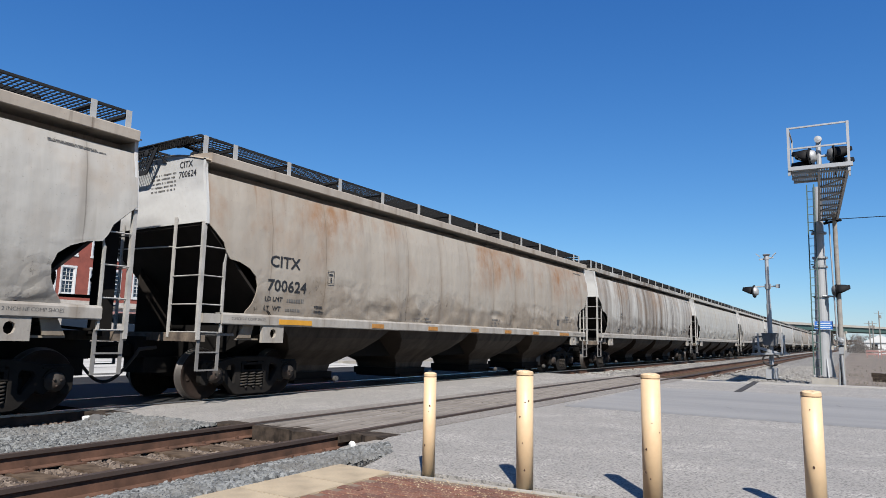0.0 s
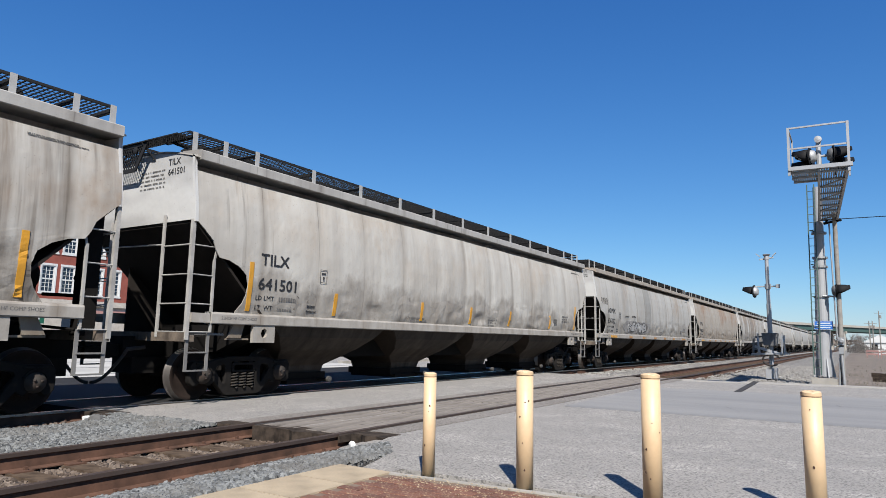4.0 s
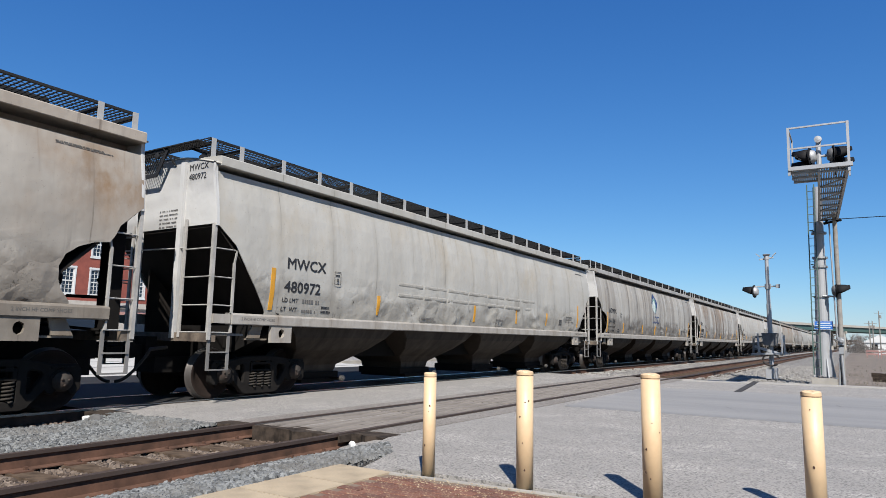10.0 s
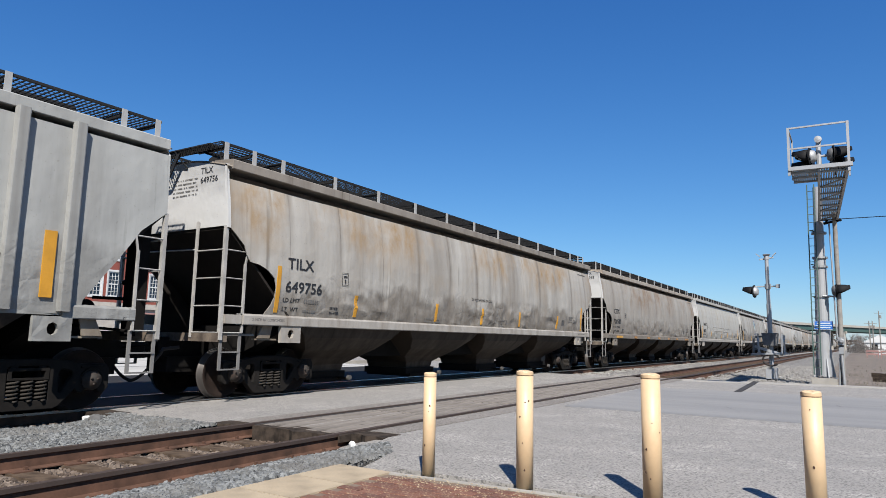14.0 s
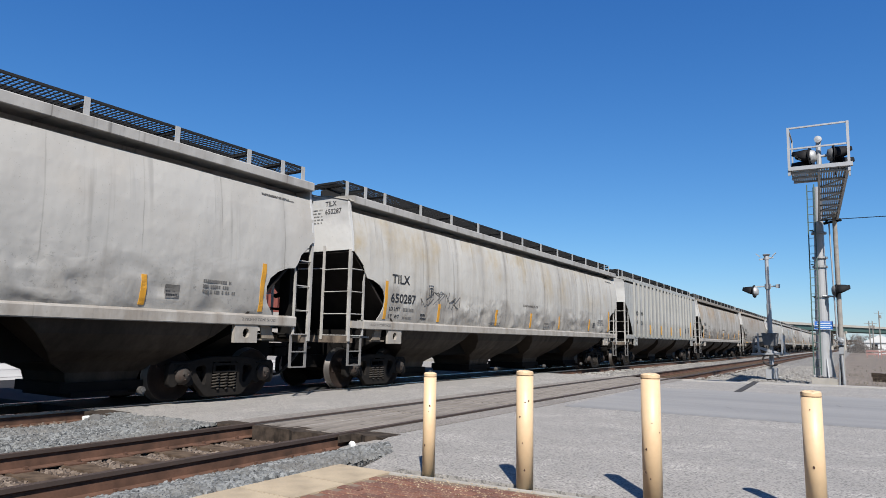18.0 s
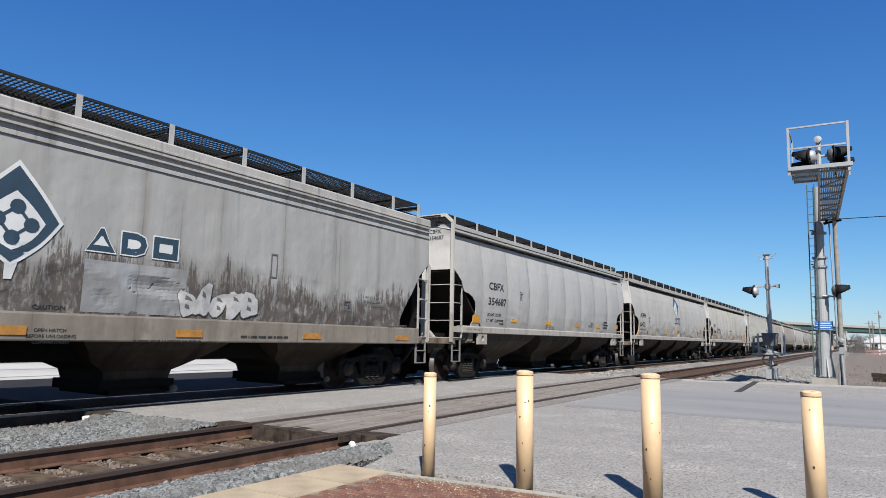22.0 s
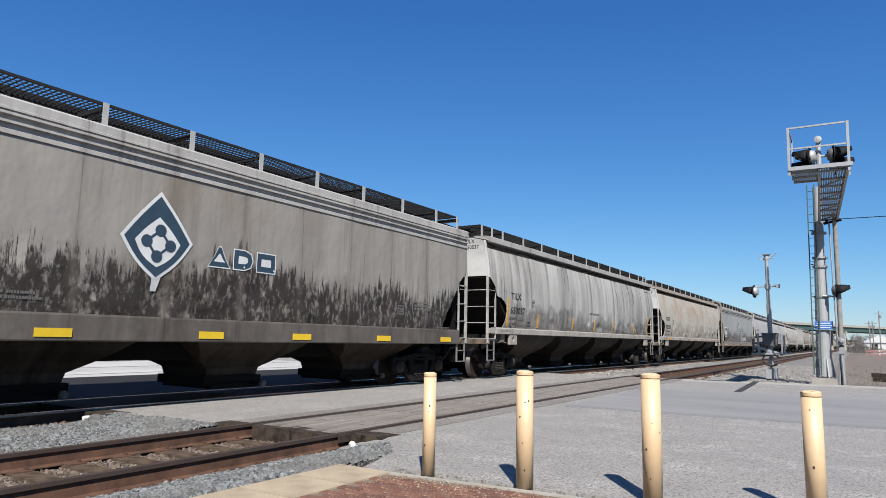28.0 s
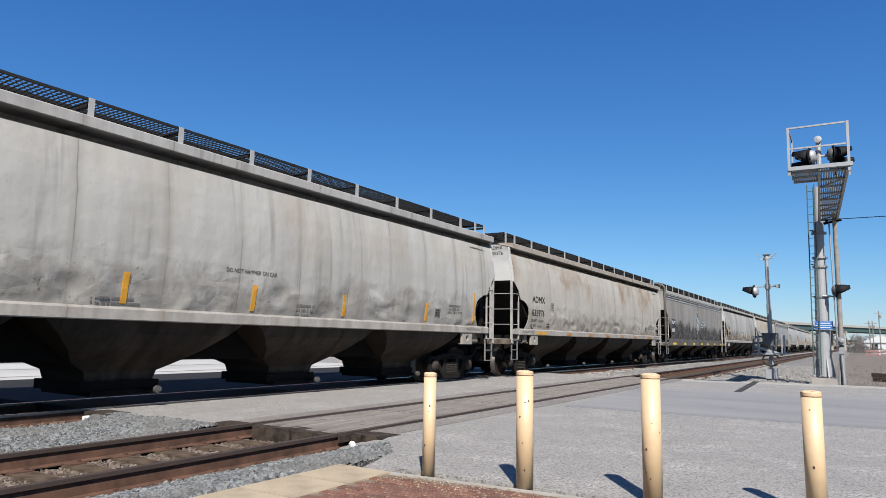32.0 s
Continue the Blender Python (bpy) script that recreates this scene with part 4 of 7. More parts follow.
        if style in ("press", "panel"):
            part("end_post", shared("end_post", lambda bm: (bar(bm, (0.62, -0.02, 1.1), (0.62, -0.02, 4.3), 0.12, 0.09), bar(bm, (-0.62, -0.02, 1.1), (-0.62, -0.02, 4.3), 0.12, 0.09)), M["white"]), end_paint, car, at=turn)
        if style in ("old", "panel"):
            part("diagonal_brace", shared("brace", lambda bm: (bar(bm, (0.9, 0.1, 1.2), (-0.9, 0.25, 2.9), 0.15, 0.05),), M["white"]), sill, car, at=turn)
            part("end_frame", shared("end_frame", lambda bm: (bar(bm, (-1.2, -0.1, 4.62), (1.35, -0.1, 4.62), 0.06, 0.09), bar(bm, (1.35, -0.1, 4.62), (1.56, -0.06, 4.42), 0.06, 0.09), bar(bm, (1.56, -0.05, 4.44), (1.56, -0.04, 1.1), 0.09, 0.07)), M["white"]), sill, car, at=turn)
    part("roof", shared("roof_" + k, lambda bm: roof(bm, L), M["white"], True), rail, car)
    part("hatch_cover", shared("hatch_" + k, lambda bm: hatch_cover(bm, L), M["hatch"]), None, car, "dark trough hatch along the roof")
    part("centre_sill", shared("centre_" + k, lambda bm: centre_sill(bm, L), M["dark_steel"]), None, car)
    bays = 4 if style in ("round", "old", "press") else 3
    gap = 3.80 if bays == 4 else (4.15 if style == "ribbed" else 4.0)
    for i in range(bays):
        yc = L / 2 + (i - (bays - 1) / 2) * gap
        for s in (1, -1):
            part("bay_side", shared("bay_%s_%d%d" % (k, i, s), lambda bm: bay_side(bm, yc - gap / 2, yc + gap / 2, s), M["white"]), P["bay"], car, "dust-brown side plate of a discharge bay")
        # darker colour than the bay's sides stands for shade on the slopes
        part("bay_hopper", shared("slopes_%s_%d" % (k, i), lambda bm: bay_hopper(bm, yc - gap / 2, yc + gap / 2), M["bay_slope"]), None, car, "sloping hopper of the bay, shade put into its colour")
        part("outlet_gate", shared("gate_%s_%d" % (k, i), lambda bm: outlet(bm, yc, 1.25), M["dark_steel"]), None, car)
        for s in (-1, 1):
            part("gate_capstan", shared("capstan%d" % s, lambda bm: (tube(bm, (1.02 * s, 0, 0), (1.09 * s, 0, 0), 0.06, seg=10), tube(bm, (1.09 * s, 0, 0), (1.11 * s, 0, 0), 0.03, seg=8)), M["capstan"]), None, car, "worn steel capstan of the outlet gate", at=pose(0, yc + 0.42, 0.26))
        if i:
            part("bay_saddle", shared("saddle_%s_%d" % (k, i), lambda bm: prism(bm, [(yc - gap / 2 - 0.3, 1.41), (yc - gap / 2 + 0.3, 1.41), (yc - gap / 2 + 0.96, 0.72), (yc - gap / 2 - 0.96, 0.72)], "x", -0.72, 0.72), M["dark_steel"]), None, car)
    for y in (1.62, L - 1.62):
        part("body_bolster", shared("body_bolster", lambda bm: prism(bm, [(-1.45, 1.36), (1.45, 1.36), (1.45, 1.2), (0.5, 0.84), (-0.5, 0.84), (-1.45, 1.2)], "y", -0.2, 0.2), M["dark_steel"]), None, car, at=pose(0, y, 0))
        bogie(car, y)
    if style == "ribbed":
        for s in (1, -1):
            for i in range(18):
                y = 1.50 + (L - 3.0) * i / 17
                part("side_rib", shared("rib%d" % s, lambda bm: prism(bm, [(1.57 * s, -0.085), (1.665 * s, -0.075), (1.67 * s, -0.06), (1.67 * s, 0.06), (1.665 * s, 0.075), (1.57 * s, 0.085)], "z", 1.45, 4.16), M["white"]), paint, car, at=pose(0, y, 0))
    for m in marks:
        m(car, outline, L)
    return car

# ---- what is painted on the cars ----


def numbers(owner, number, y=1.44, z=2.475, h=0.222, end=True, small=True, ink="ink", loads=None, wide=1.12, drop=0.0):
    def do(car, outline, L):
        write(car, owner, outline, y, z, h, M[ink], wide)
        write(car, number, outline, y - 0.03, z - 0.455, h, M[ink], wide)
        if small:
            for row, word in enumerate(("LD LMT", "LT  WT")):
                zz = z - 0.65 - 0.175 * row - drop
                write(car, word + ("  " + loads[row] if loads else ""), outline, y - 0.06, zz, 0.085, M["ink"], bold=0.0)
                if not loads:
                    bars(car, outline, y + 0.5, zz, 0.5 - 0.08 * row, 0.075, 1)
        if end:
            write_end(car, owner, 0.74, 4.13, 0.12)
            write_end(car, number, 0.74, 3.95, 0.12)
            bm = bmesh.new()
            r = random.Random(len(number))
            low = 3.42 if owner in ("ADMX", "MWCX") and len(number) == 5 or owner == "MWCX" else 4.05
            for k in range(5):
                u = -0.05
                while u < 0.66:
                    w = r.uniform(0.012, 0.03)
                    box(bm, u, min(u + w, 0.7), -0.016, -0.012, low - 0.075 * k, low + 0.024 - 0.075 * k)
                    u += w + (0.012 if r.random() < 0.75 else 0.05)
            part("small_print", bm, M["ink_faded"], car, kind="stuff")
    return do


def stripes(rows, ink="orange"):
    """Reflectors: rows of (from the end, low, width, height)."""
    def do(car, outline, L):
        for y, z, w, h in rows:
            y *= L / 18.1
            plate(car, outline, y, y + w, z, z + h, M[ink])
    return do


def upright(places=(1.18, 3.5, 6.76, 9.25, 11.77, 14.95, 17.33)):
    """Upright orange strips spaced along the side, the end ones taller."""
    def do(car, outline, L):
        for y in places:
            tall = y < 2 or y > 16
            plate(car, outline, y, y + 0.095, 1.61, 2.50 if tall else 2.08, M["orange"])
    return do


def sill_dashes(count=7, ink="orange", w=0.42, z0=1.385, z1=1.48, first=1.75, places=(1.73, 4.55, 6.85, 9.05, 11.15, 13.25, 15.57), lead=0.87):
    def do(car, outline, L):
        line = ((0.9, 1.648), (1.8, 1.648)) if outline is ROUND else ((0.9, 1.612), (1.8, 1.612))
        ys = list(places) or [first + (L - 2 * first - w) * i / (count - 1) for i in range(count)]
        for i, y in enumerate(ys):
            plate(car, line, y, y + (lead if i == 0 or lead == 0.87 and i == len(ys) - 1 else w), z0, z1, M[ink if i == 0 else ("amber" if ink == "orange" else ink)])
    return do


def stencils(extra=True, mark=(3.02, 2.27)):
    def do(car, outline, L):
        frame_mark(car, outline, *mark)
        bars(car, outline, 2.72, 1.74, 0.3, 0.05, 2, M["ink"])
        line = ((0.9, 1.640), (1.8, 1.640)) if outline is ROUND else ((0.9, 1.605), (1.8, 1.605))
        for y in (0.62, L - 1.75):
            write(car, "2 INCH HF COMP SHOES", line, y, 1.435, 0.055, M["ink_faded"], stretch=0.95, bold=0.0, lift=0.0015)
        bars(car, outline, L - 1.35, 3.85, 0.9, 0.014, 2)
        if extra:
            bars(car, outline, L - 2.6, 2.05, 0.7, 0.05, 3)
            plate(car, outline, L - 3.28, L - 3.04, 1.74, 1.96, M["ink_faded"], "data_panel", 0.006)
            bars(car, outline, L - 3.26, 1.90, 0.2, 0.035, 3, M["ink"])
        bars(car, outline, 6.3, 1.66, 0.8, 0.04, 2)
        if extra and outline is ROUND:
            bars(car, outline, 10.4, 1.75, 0.5, 0.05, 3)
    return do


def hammer(y=7.6):
    def do(car, outline, L):
        write(car, "DO NOT HAMMER ON CAR", outline, 8.62, 2.28, 0.075, M["ink_faded"], stretch=0.92, bold=0.0)
    return do


def flat_shape(car, outline, pts, y, z, material, lift, name, label=""):
    """A painted outline of (along, up) points laid on the side."""
    bm = bmesh.new()
    vs = [bm.verts.new((p[0], p[1], 0.0)) for p in pts]
    f = bm.faces.new(vs)
    bmesh.ops.triangulate(bm, faces=[f])
    bmesh.ops.subdivide_edges(bm, edges=bm.edges[:], cuts=2, use_grid_fill=True)
    me = finish(bm, name, material)
    on_side(me, outline, y, z, lift)
    return part(name, me, None, car, label)


M["navy"] = plain("navy_emblem", (0.02, 0.045, 0.16), 0.5, var=0.1)
M["leaf"] = plain("pale_leaf_emblem", (0.72, 0.78, 0.74), 0.5, var=0.1)
M["leaf_green"] = plain("green_leaf_edge", (0.05, 0.30, 0.14), 0.5, var=0.1)
M["slate"] = plain("slate_emblem", (0.03, 0.065, 0.10), 0.55, var=0.3, scale=6)


def leaf_emblem(y, z=2.55, size=1.0, letters=True, faded=False):
    """Dark diamond with a pale leaf, and three blocks where the firm's letters stand."""
    def do(car, outline, L):
        a = size
        dark = M["slate"] if faded else M["navy"]
        d = [(0.0, 0.55 * a), (0.46 * a, 1.06 * a), (1.13 * a, 0.60 * a), (0.63 * a, 0.03 * a)]
        flat_shape(car, outline, d, y, z, dark, 0.008, "emblem", "dark blue diamond emblem")

        def arc(p, q, r, n=7):
            """Points along a bend from p to r, drawn towards q."""
            return [tuple(a * ((1 - t) ** 2 * p[i] + 2 * t * (1 - t) * q[i] + t * t * r[i]) for i in (0, 1)) for t in [k / n for k in range(n)]]
        leaf = arc((0.54, 0.05), (-0.14, 0.26), (0.16, 0.48), 5) + arc((0.16, 0.48), (0.36, 0.86), (0.62, 0.80), 5) + arc((0.62, 0.80), (0.86, 0.40), (0.54, 0.05), 6)
        flat_shape(car, outline, leaf, y, z, M["leaf"], 0.0105, "emblem_leaf", "pale leaf")
        rim = arc((0.18, 0.50), (0.38, 0.82), (0.60, 0.76), 6) + arc((0.60, 0.76), (0.80, 0.38), (0.54, 0.07), 6) + arc((0.54, 0.07), (0.72, 0.40), (0.56, 0.70), 6) + arc((0.56, 0.70), (0.40, 0.74), (0.18, 0.50), 5)
        flat_shape(car, outline, rim, y, z, dark if faded else M["leaf_green"], 0.014, "emblem_rim")
        vein = arc((0.36, 0.10), (0.24, 0.36), (0.50, 0.56)) + arc((0.50, 0.56), (0.34, 0.36), (0.36, 0.10))
        flat_shape(car, outline, vein, y, z, dark if faded else M["leaf_green"], 0.014, "emblem_vein")
        if letters:
            for i in range(3):
                blocks(car, outline, y + 0.04 + 0.45 * i, z - 0.46, 0.40, 0.37, dark, i, 0.055)
    return do


def hollow(car, outline, ring, weight, y, z, material, lift, name):
    """A painted ring of even weight along a closed outline of (along, up) points."""
    cx, cy = sum(p[0] for p in ring) / len(ring), sum(p[1] for p in ring) / len(ring)
    bm = bmesh.new()
    out = [bm.verts.new((u, v, 0)) for u, v in ring]
    inn = []
    kx = 1 - 2 * weight / (max(p[0] for p in ring) - min(p[0] for p in ring))
    ky = 1 - 2 * weight / (max(p[1] for p in ring) - min(p[1] for p in ring))
    for u, v in ring:
        inn.append(bm.verts.new((cx + (u - cx) * kx, cy + (v - cy) * ky, 0)))
    n = len(ring)
    for i in range(n):
        bm.faces.new((out[i], out[(i + 1) % n], inn[(i + 1) % n], inn[i]))
    bmesh.ops.subdivide_edges(bm, edges=bm.edges[:], cuts=1, use_grid_fill=True)
    me = finish(bm, name, material)
    on_side(me, outline, y, z, lift)
    return part(name, me, None, car)


def block_ring(w, h, i):
    """Outlines of three plain blocks: a taper, a half round and a square."""
    if i == 0:
        return [(0, 0), (w * 0.5, 0), (w, 0), (w * 0.75, h * 0.5), (w * 0.56, h), (w * 0.44, h), (w * 0.25, h * 0.5)]
    if i == 1:
        return [(0, 0), (w * 0.55, 0), (w * 0.85, h * 0.15), (w * 0.95, h * 0.5), (w * 0.85, h * 0.85), (w * 0.55, h), (0, h), (0, h * 0.5)]
    return [(0, 0), (w * 0.5, 0), (w, 0), (w, h * 0.5), (w, h), (w * 0.5, h), (0, h), (0, h * 0.5)]


def blocks(car, outline, y, z, w, h, material, i, weight=0.07):
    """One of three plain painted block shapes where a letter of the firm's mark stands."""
    hollow(car, outline, block_ring(w, h, i), weight, y, z, material, 0.009, "letter_block")


def kite(cx, cy, w, up, down, k=1.0):
    """A pointed kite with bowed flanks about a centre."""
    pts = []
    for a, b in (((0.0, up), (w, 0.02)), ((w, 0.02), (0.0, -down)), ((0.0, -down), (-w, 0.02)), ((-w, 0.02), (0.0, up))):
        for i in range(6):
            t = i / 6
            u, v = a[0] + (b[0] - a[0]) * t, a[1] + (b[1] - a[1]) * t
            bow = math.sin(math.pi * t) * (0.02 if abs(a[1]) == up or abs(b[1]) == up else 0.06)
            d = math.hypot(u, v)
            pts.append((cx + (u + u / d * bow) * k, cy + (v + v / d * bow) * k))
    return pts


def diamond_emblem(y, z):
    """Slate kite with a white edge, a white heart with four linked dots and a stalk, then three letter blocks."""
    def do(car, outline, L):
        cx, cy = 0.64, 0.55
        stalk = [(cx - 0.06, cy - 0.56), (cx + 0.10, cy - 0.56), (cx + 0.05, cy - 0.80), (cx - 0.05, cy - 0.80)]
        flat_shape(car, outline, stalk, y, z, M["white_sticker"], 0.007, "emblem_edge")
        flat_shape(car, outline, kite(cx, cy, 0.64, 0.80, 0.64), y, z, M["white_sticker"], 0.008, "emblem_edge", "white kite outline")
        flat_shape(car, outline, kite(cx, cy, 0.64, 0.80, 0.64, 0.90), y, z, M["slate"], 0.0115, "emblem", "slate blue kite emblem")
        flat_shape(car, outline, kite(cx, cy - 0.04, 0.40, 0.42, 0.38), y, z, M["white_sticker"], 0.015, "emblem_heart")
        spots = [(cx + 0.03, cy + 0.17), (cx + 0.22, cy - 0.06), (cx - 0.01, cy - 0.25), (cx - 0.20, cy - 0.02)]
        for (px_, py_), (qx, qy) in zip(spots, spots[1:] + spots[:1]):
            dx, dy = qx - px_, qy - py_
            d = math.hypot(dx, dy) / 0.022
            flat_shape(car, outline, [(px_ + dy / d, py_ - dx / d), (qx + dy / d, qy - dx / d), (qx - dy / d, qy + dx / d), (px_ - dy / d, py_ + dx / d)], y, z, M["slate"], 0.018, "emblem_link")
        for px_, py_ in spots:
            dot = [(px_ + 0.10 * math.cos(t), py_ + 0.10 * math.sin(t)) for t in [2 * math.pi * i / 12 for i in range(12)]]
            flat_shape(car, outline, dot, y, z, M["slate"], 0.021, "emblem_dot")
        for i in range(3):
            u = y + 1.62 + 0.53 * i
            flat_shape(car, outline, [(p[0] * 1.1 - 0.02, p[1] * 1.12 - 0.02) for p in block_ring(0.44, 0.34, i)], u, z + 0.26, M["white_sticker"], 0.008, "letter_edge")
            blocks(car, outline, u, z + 0.26, 0.44, 0.34, M["slate"], i, 0.10)
    return do


def placard(y0, y1, z0, z1, colour):
    def do(car, outline, L):
        plate(car, outline, y0, y1, z0, z1, M[colour], "placard", 0.004)
    return do


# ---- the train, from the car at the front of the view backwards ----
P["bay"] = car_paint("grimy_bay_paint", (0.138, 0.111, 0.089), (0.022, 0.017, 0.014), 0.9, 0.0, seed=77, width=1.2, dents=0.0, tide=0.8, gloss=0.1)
P["gusset"] = car_paint("dusty_cream_plate", (0.40, 0.34, 0.26), (0.16, 0.12, 0.09), 0.6, seed=78, dents=0.0)
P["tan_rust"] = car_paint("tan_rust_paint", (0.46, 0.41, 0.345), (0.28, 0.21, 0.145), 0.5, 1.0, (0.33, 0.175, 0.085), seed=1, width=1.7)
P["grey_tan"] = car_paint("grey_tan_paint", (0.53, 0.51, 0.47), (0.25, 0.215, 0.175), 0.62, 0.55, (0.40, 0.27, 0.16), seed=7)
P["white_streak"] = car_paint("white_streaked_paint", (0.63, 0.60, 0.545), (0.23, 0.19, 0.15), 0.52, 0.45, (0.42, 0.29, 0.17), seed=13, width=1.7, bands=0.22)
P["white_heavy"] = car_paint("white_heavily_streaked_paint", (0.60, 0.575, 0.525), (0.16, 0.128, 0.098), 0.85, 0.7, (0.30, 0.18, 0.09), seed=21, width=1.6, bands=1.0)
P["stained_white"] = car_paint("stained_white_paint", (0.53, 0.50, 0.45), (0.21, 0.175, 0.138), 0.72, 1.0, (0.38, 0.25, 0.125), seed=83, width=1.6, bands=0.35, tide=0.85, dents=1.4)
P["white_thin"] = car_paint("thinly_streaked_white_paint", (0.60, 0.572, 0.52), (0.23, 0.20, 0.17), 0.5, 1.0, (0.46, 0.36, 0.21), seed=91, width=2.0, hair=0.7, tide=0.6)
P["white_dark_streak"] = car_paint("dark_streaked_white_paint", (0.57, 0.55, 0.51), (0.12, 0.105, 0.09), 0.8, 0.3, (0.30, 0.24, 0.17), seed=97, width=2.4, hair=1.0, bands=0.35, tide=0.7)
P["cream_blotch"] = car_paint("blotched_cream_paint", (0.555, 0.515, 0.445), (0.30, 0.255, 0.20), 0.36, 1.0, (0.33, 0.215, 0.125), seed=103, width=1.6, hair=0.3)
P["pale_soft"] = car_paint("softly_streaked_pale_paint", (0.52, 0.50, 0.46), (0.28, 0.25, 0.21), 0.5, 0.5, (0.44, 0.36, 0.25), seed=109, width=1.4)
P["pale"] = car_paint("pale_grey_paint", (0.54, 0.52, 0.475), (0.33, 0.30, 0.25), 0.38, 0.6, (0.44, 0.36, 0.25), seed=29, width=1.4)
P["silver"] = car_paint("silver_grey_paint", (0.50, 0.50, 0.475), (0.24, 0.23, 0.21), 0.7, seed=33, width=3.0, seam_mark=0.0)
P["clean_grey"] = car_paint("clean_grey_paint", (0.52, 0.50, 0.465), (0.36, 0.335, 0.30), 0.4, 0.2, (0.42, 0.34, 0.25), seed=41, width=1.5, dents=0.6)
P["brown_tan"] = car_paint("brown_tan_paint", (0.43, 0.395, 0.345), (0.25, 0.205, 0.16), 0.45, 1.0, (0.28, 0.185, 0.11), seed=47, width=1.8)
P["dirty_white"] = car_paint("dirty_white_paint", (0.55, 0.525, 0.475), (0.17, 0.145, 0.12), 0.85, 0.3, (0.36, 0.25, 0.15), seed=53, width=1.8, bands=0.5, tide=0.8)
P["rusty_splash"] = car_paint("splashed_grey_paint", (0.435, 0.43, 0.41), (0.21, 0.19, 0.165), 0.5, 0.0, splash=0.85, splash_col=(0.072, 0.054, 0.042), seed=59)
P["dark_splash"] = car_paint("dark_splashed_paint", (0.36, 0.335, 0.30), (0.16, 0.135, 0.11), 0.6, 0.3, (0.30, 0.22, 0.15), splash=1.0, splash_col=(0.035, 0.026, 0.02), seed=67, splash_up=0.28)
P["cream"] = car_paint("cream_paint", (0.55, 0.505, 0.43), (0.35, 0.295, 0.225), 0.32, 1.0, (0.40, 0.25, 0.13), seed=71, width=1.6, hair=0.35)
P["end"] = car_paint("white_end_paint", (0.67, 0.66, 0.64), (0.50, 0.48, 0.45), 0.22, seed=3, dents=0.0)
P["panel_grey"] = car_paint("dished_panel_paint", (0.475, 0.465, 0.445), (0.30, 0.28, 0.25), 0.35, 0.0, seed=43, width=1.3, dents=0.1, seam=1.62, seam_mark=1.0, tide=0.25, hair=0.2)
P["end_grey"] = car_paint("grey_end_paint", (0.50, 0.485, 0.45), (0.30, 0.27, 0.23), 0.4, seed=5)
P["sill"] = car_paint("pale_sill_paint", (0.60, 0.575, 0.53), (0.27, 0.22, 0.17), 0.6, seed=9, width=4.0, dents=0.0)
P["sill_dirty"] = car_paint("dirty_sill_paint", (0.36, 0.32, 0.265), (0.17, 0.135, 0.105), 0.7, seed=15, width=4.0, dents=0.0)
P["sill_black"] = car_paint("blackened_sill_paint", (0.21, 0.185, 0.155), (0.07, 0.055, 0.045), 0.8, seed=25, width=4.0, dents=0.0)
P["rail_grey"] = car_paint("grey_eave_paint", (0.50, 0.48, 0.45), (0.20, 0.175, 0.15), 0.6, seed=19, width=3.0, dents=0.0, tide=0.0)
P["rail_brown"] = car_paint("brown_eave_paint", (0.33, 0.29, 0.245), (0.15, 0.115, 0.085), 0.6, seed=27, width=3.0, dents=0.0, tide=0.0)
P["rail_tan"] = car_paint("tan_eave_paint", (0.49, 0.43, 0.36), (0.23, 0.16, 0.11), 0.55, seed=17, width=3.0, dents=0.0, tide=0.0)

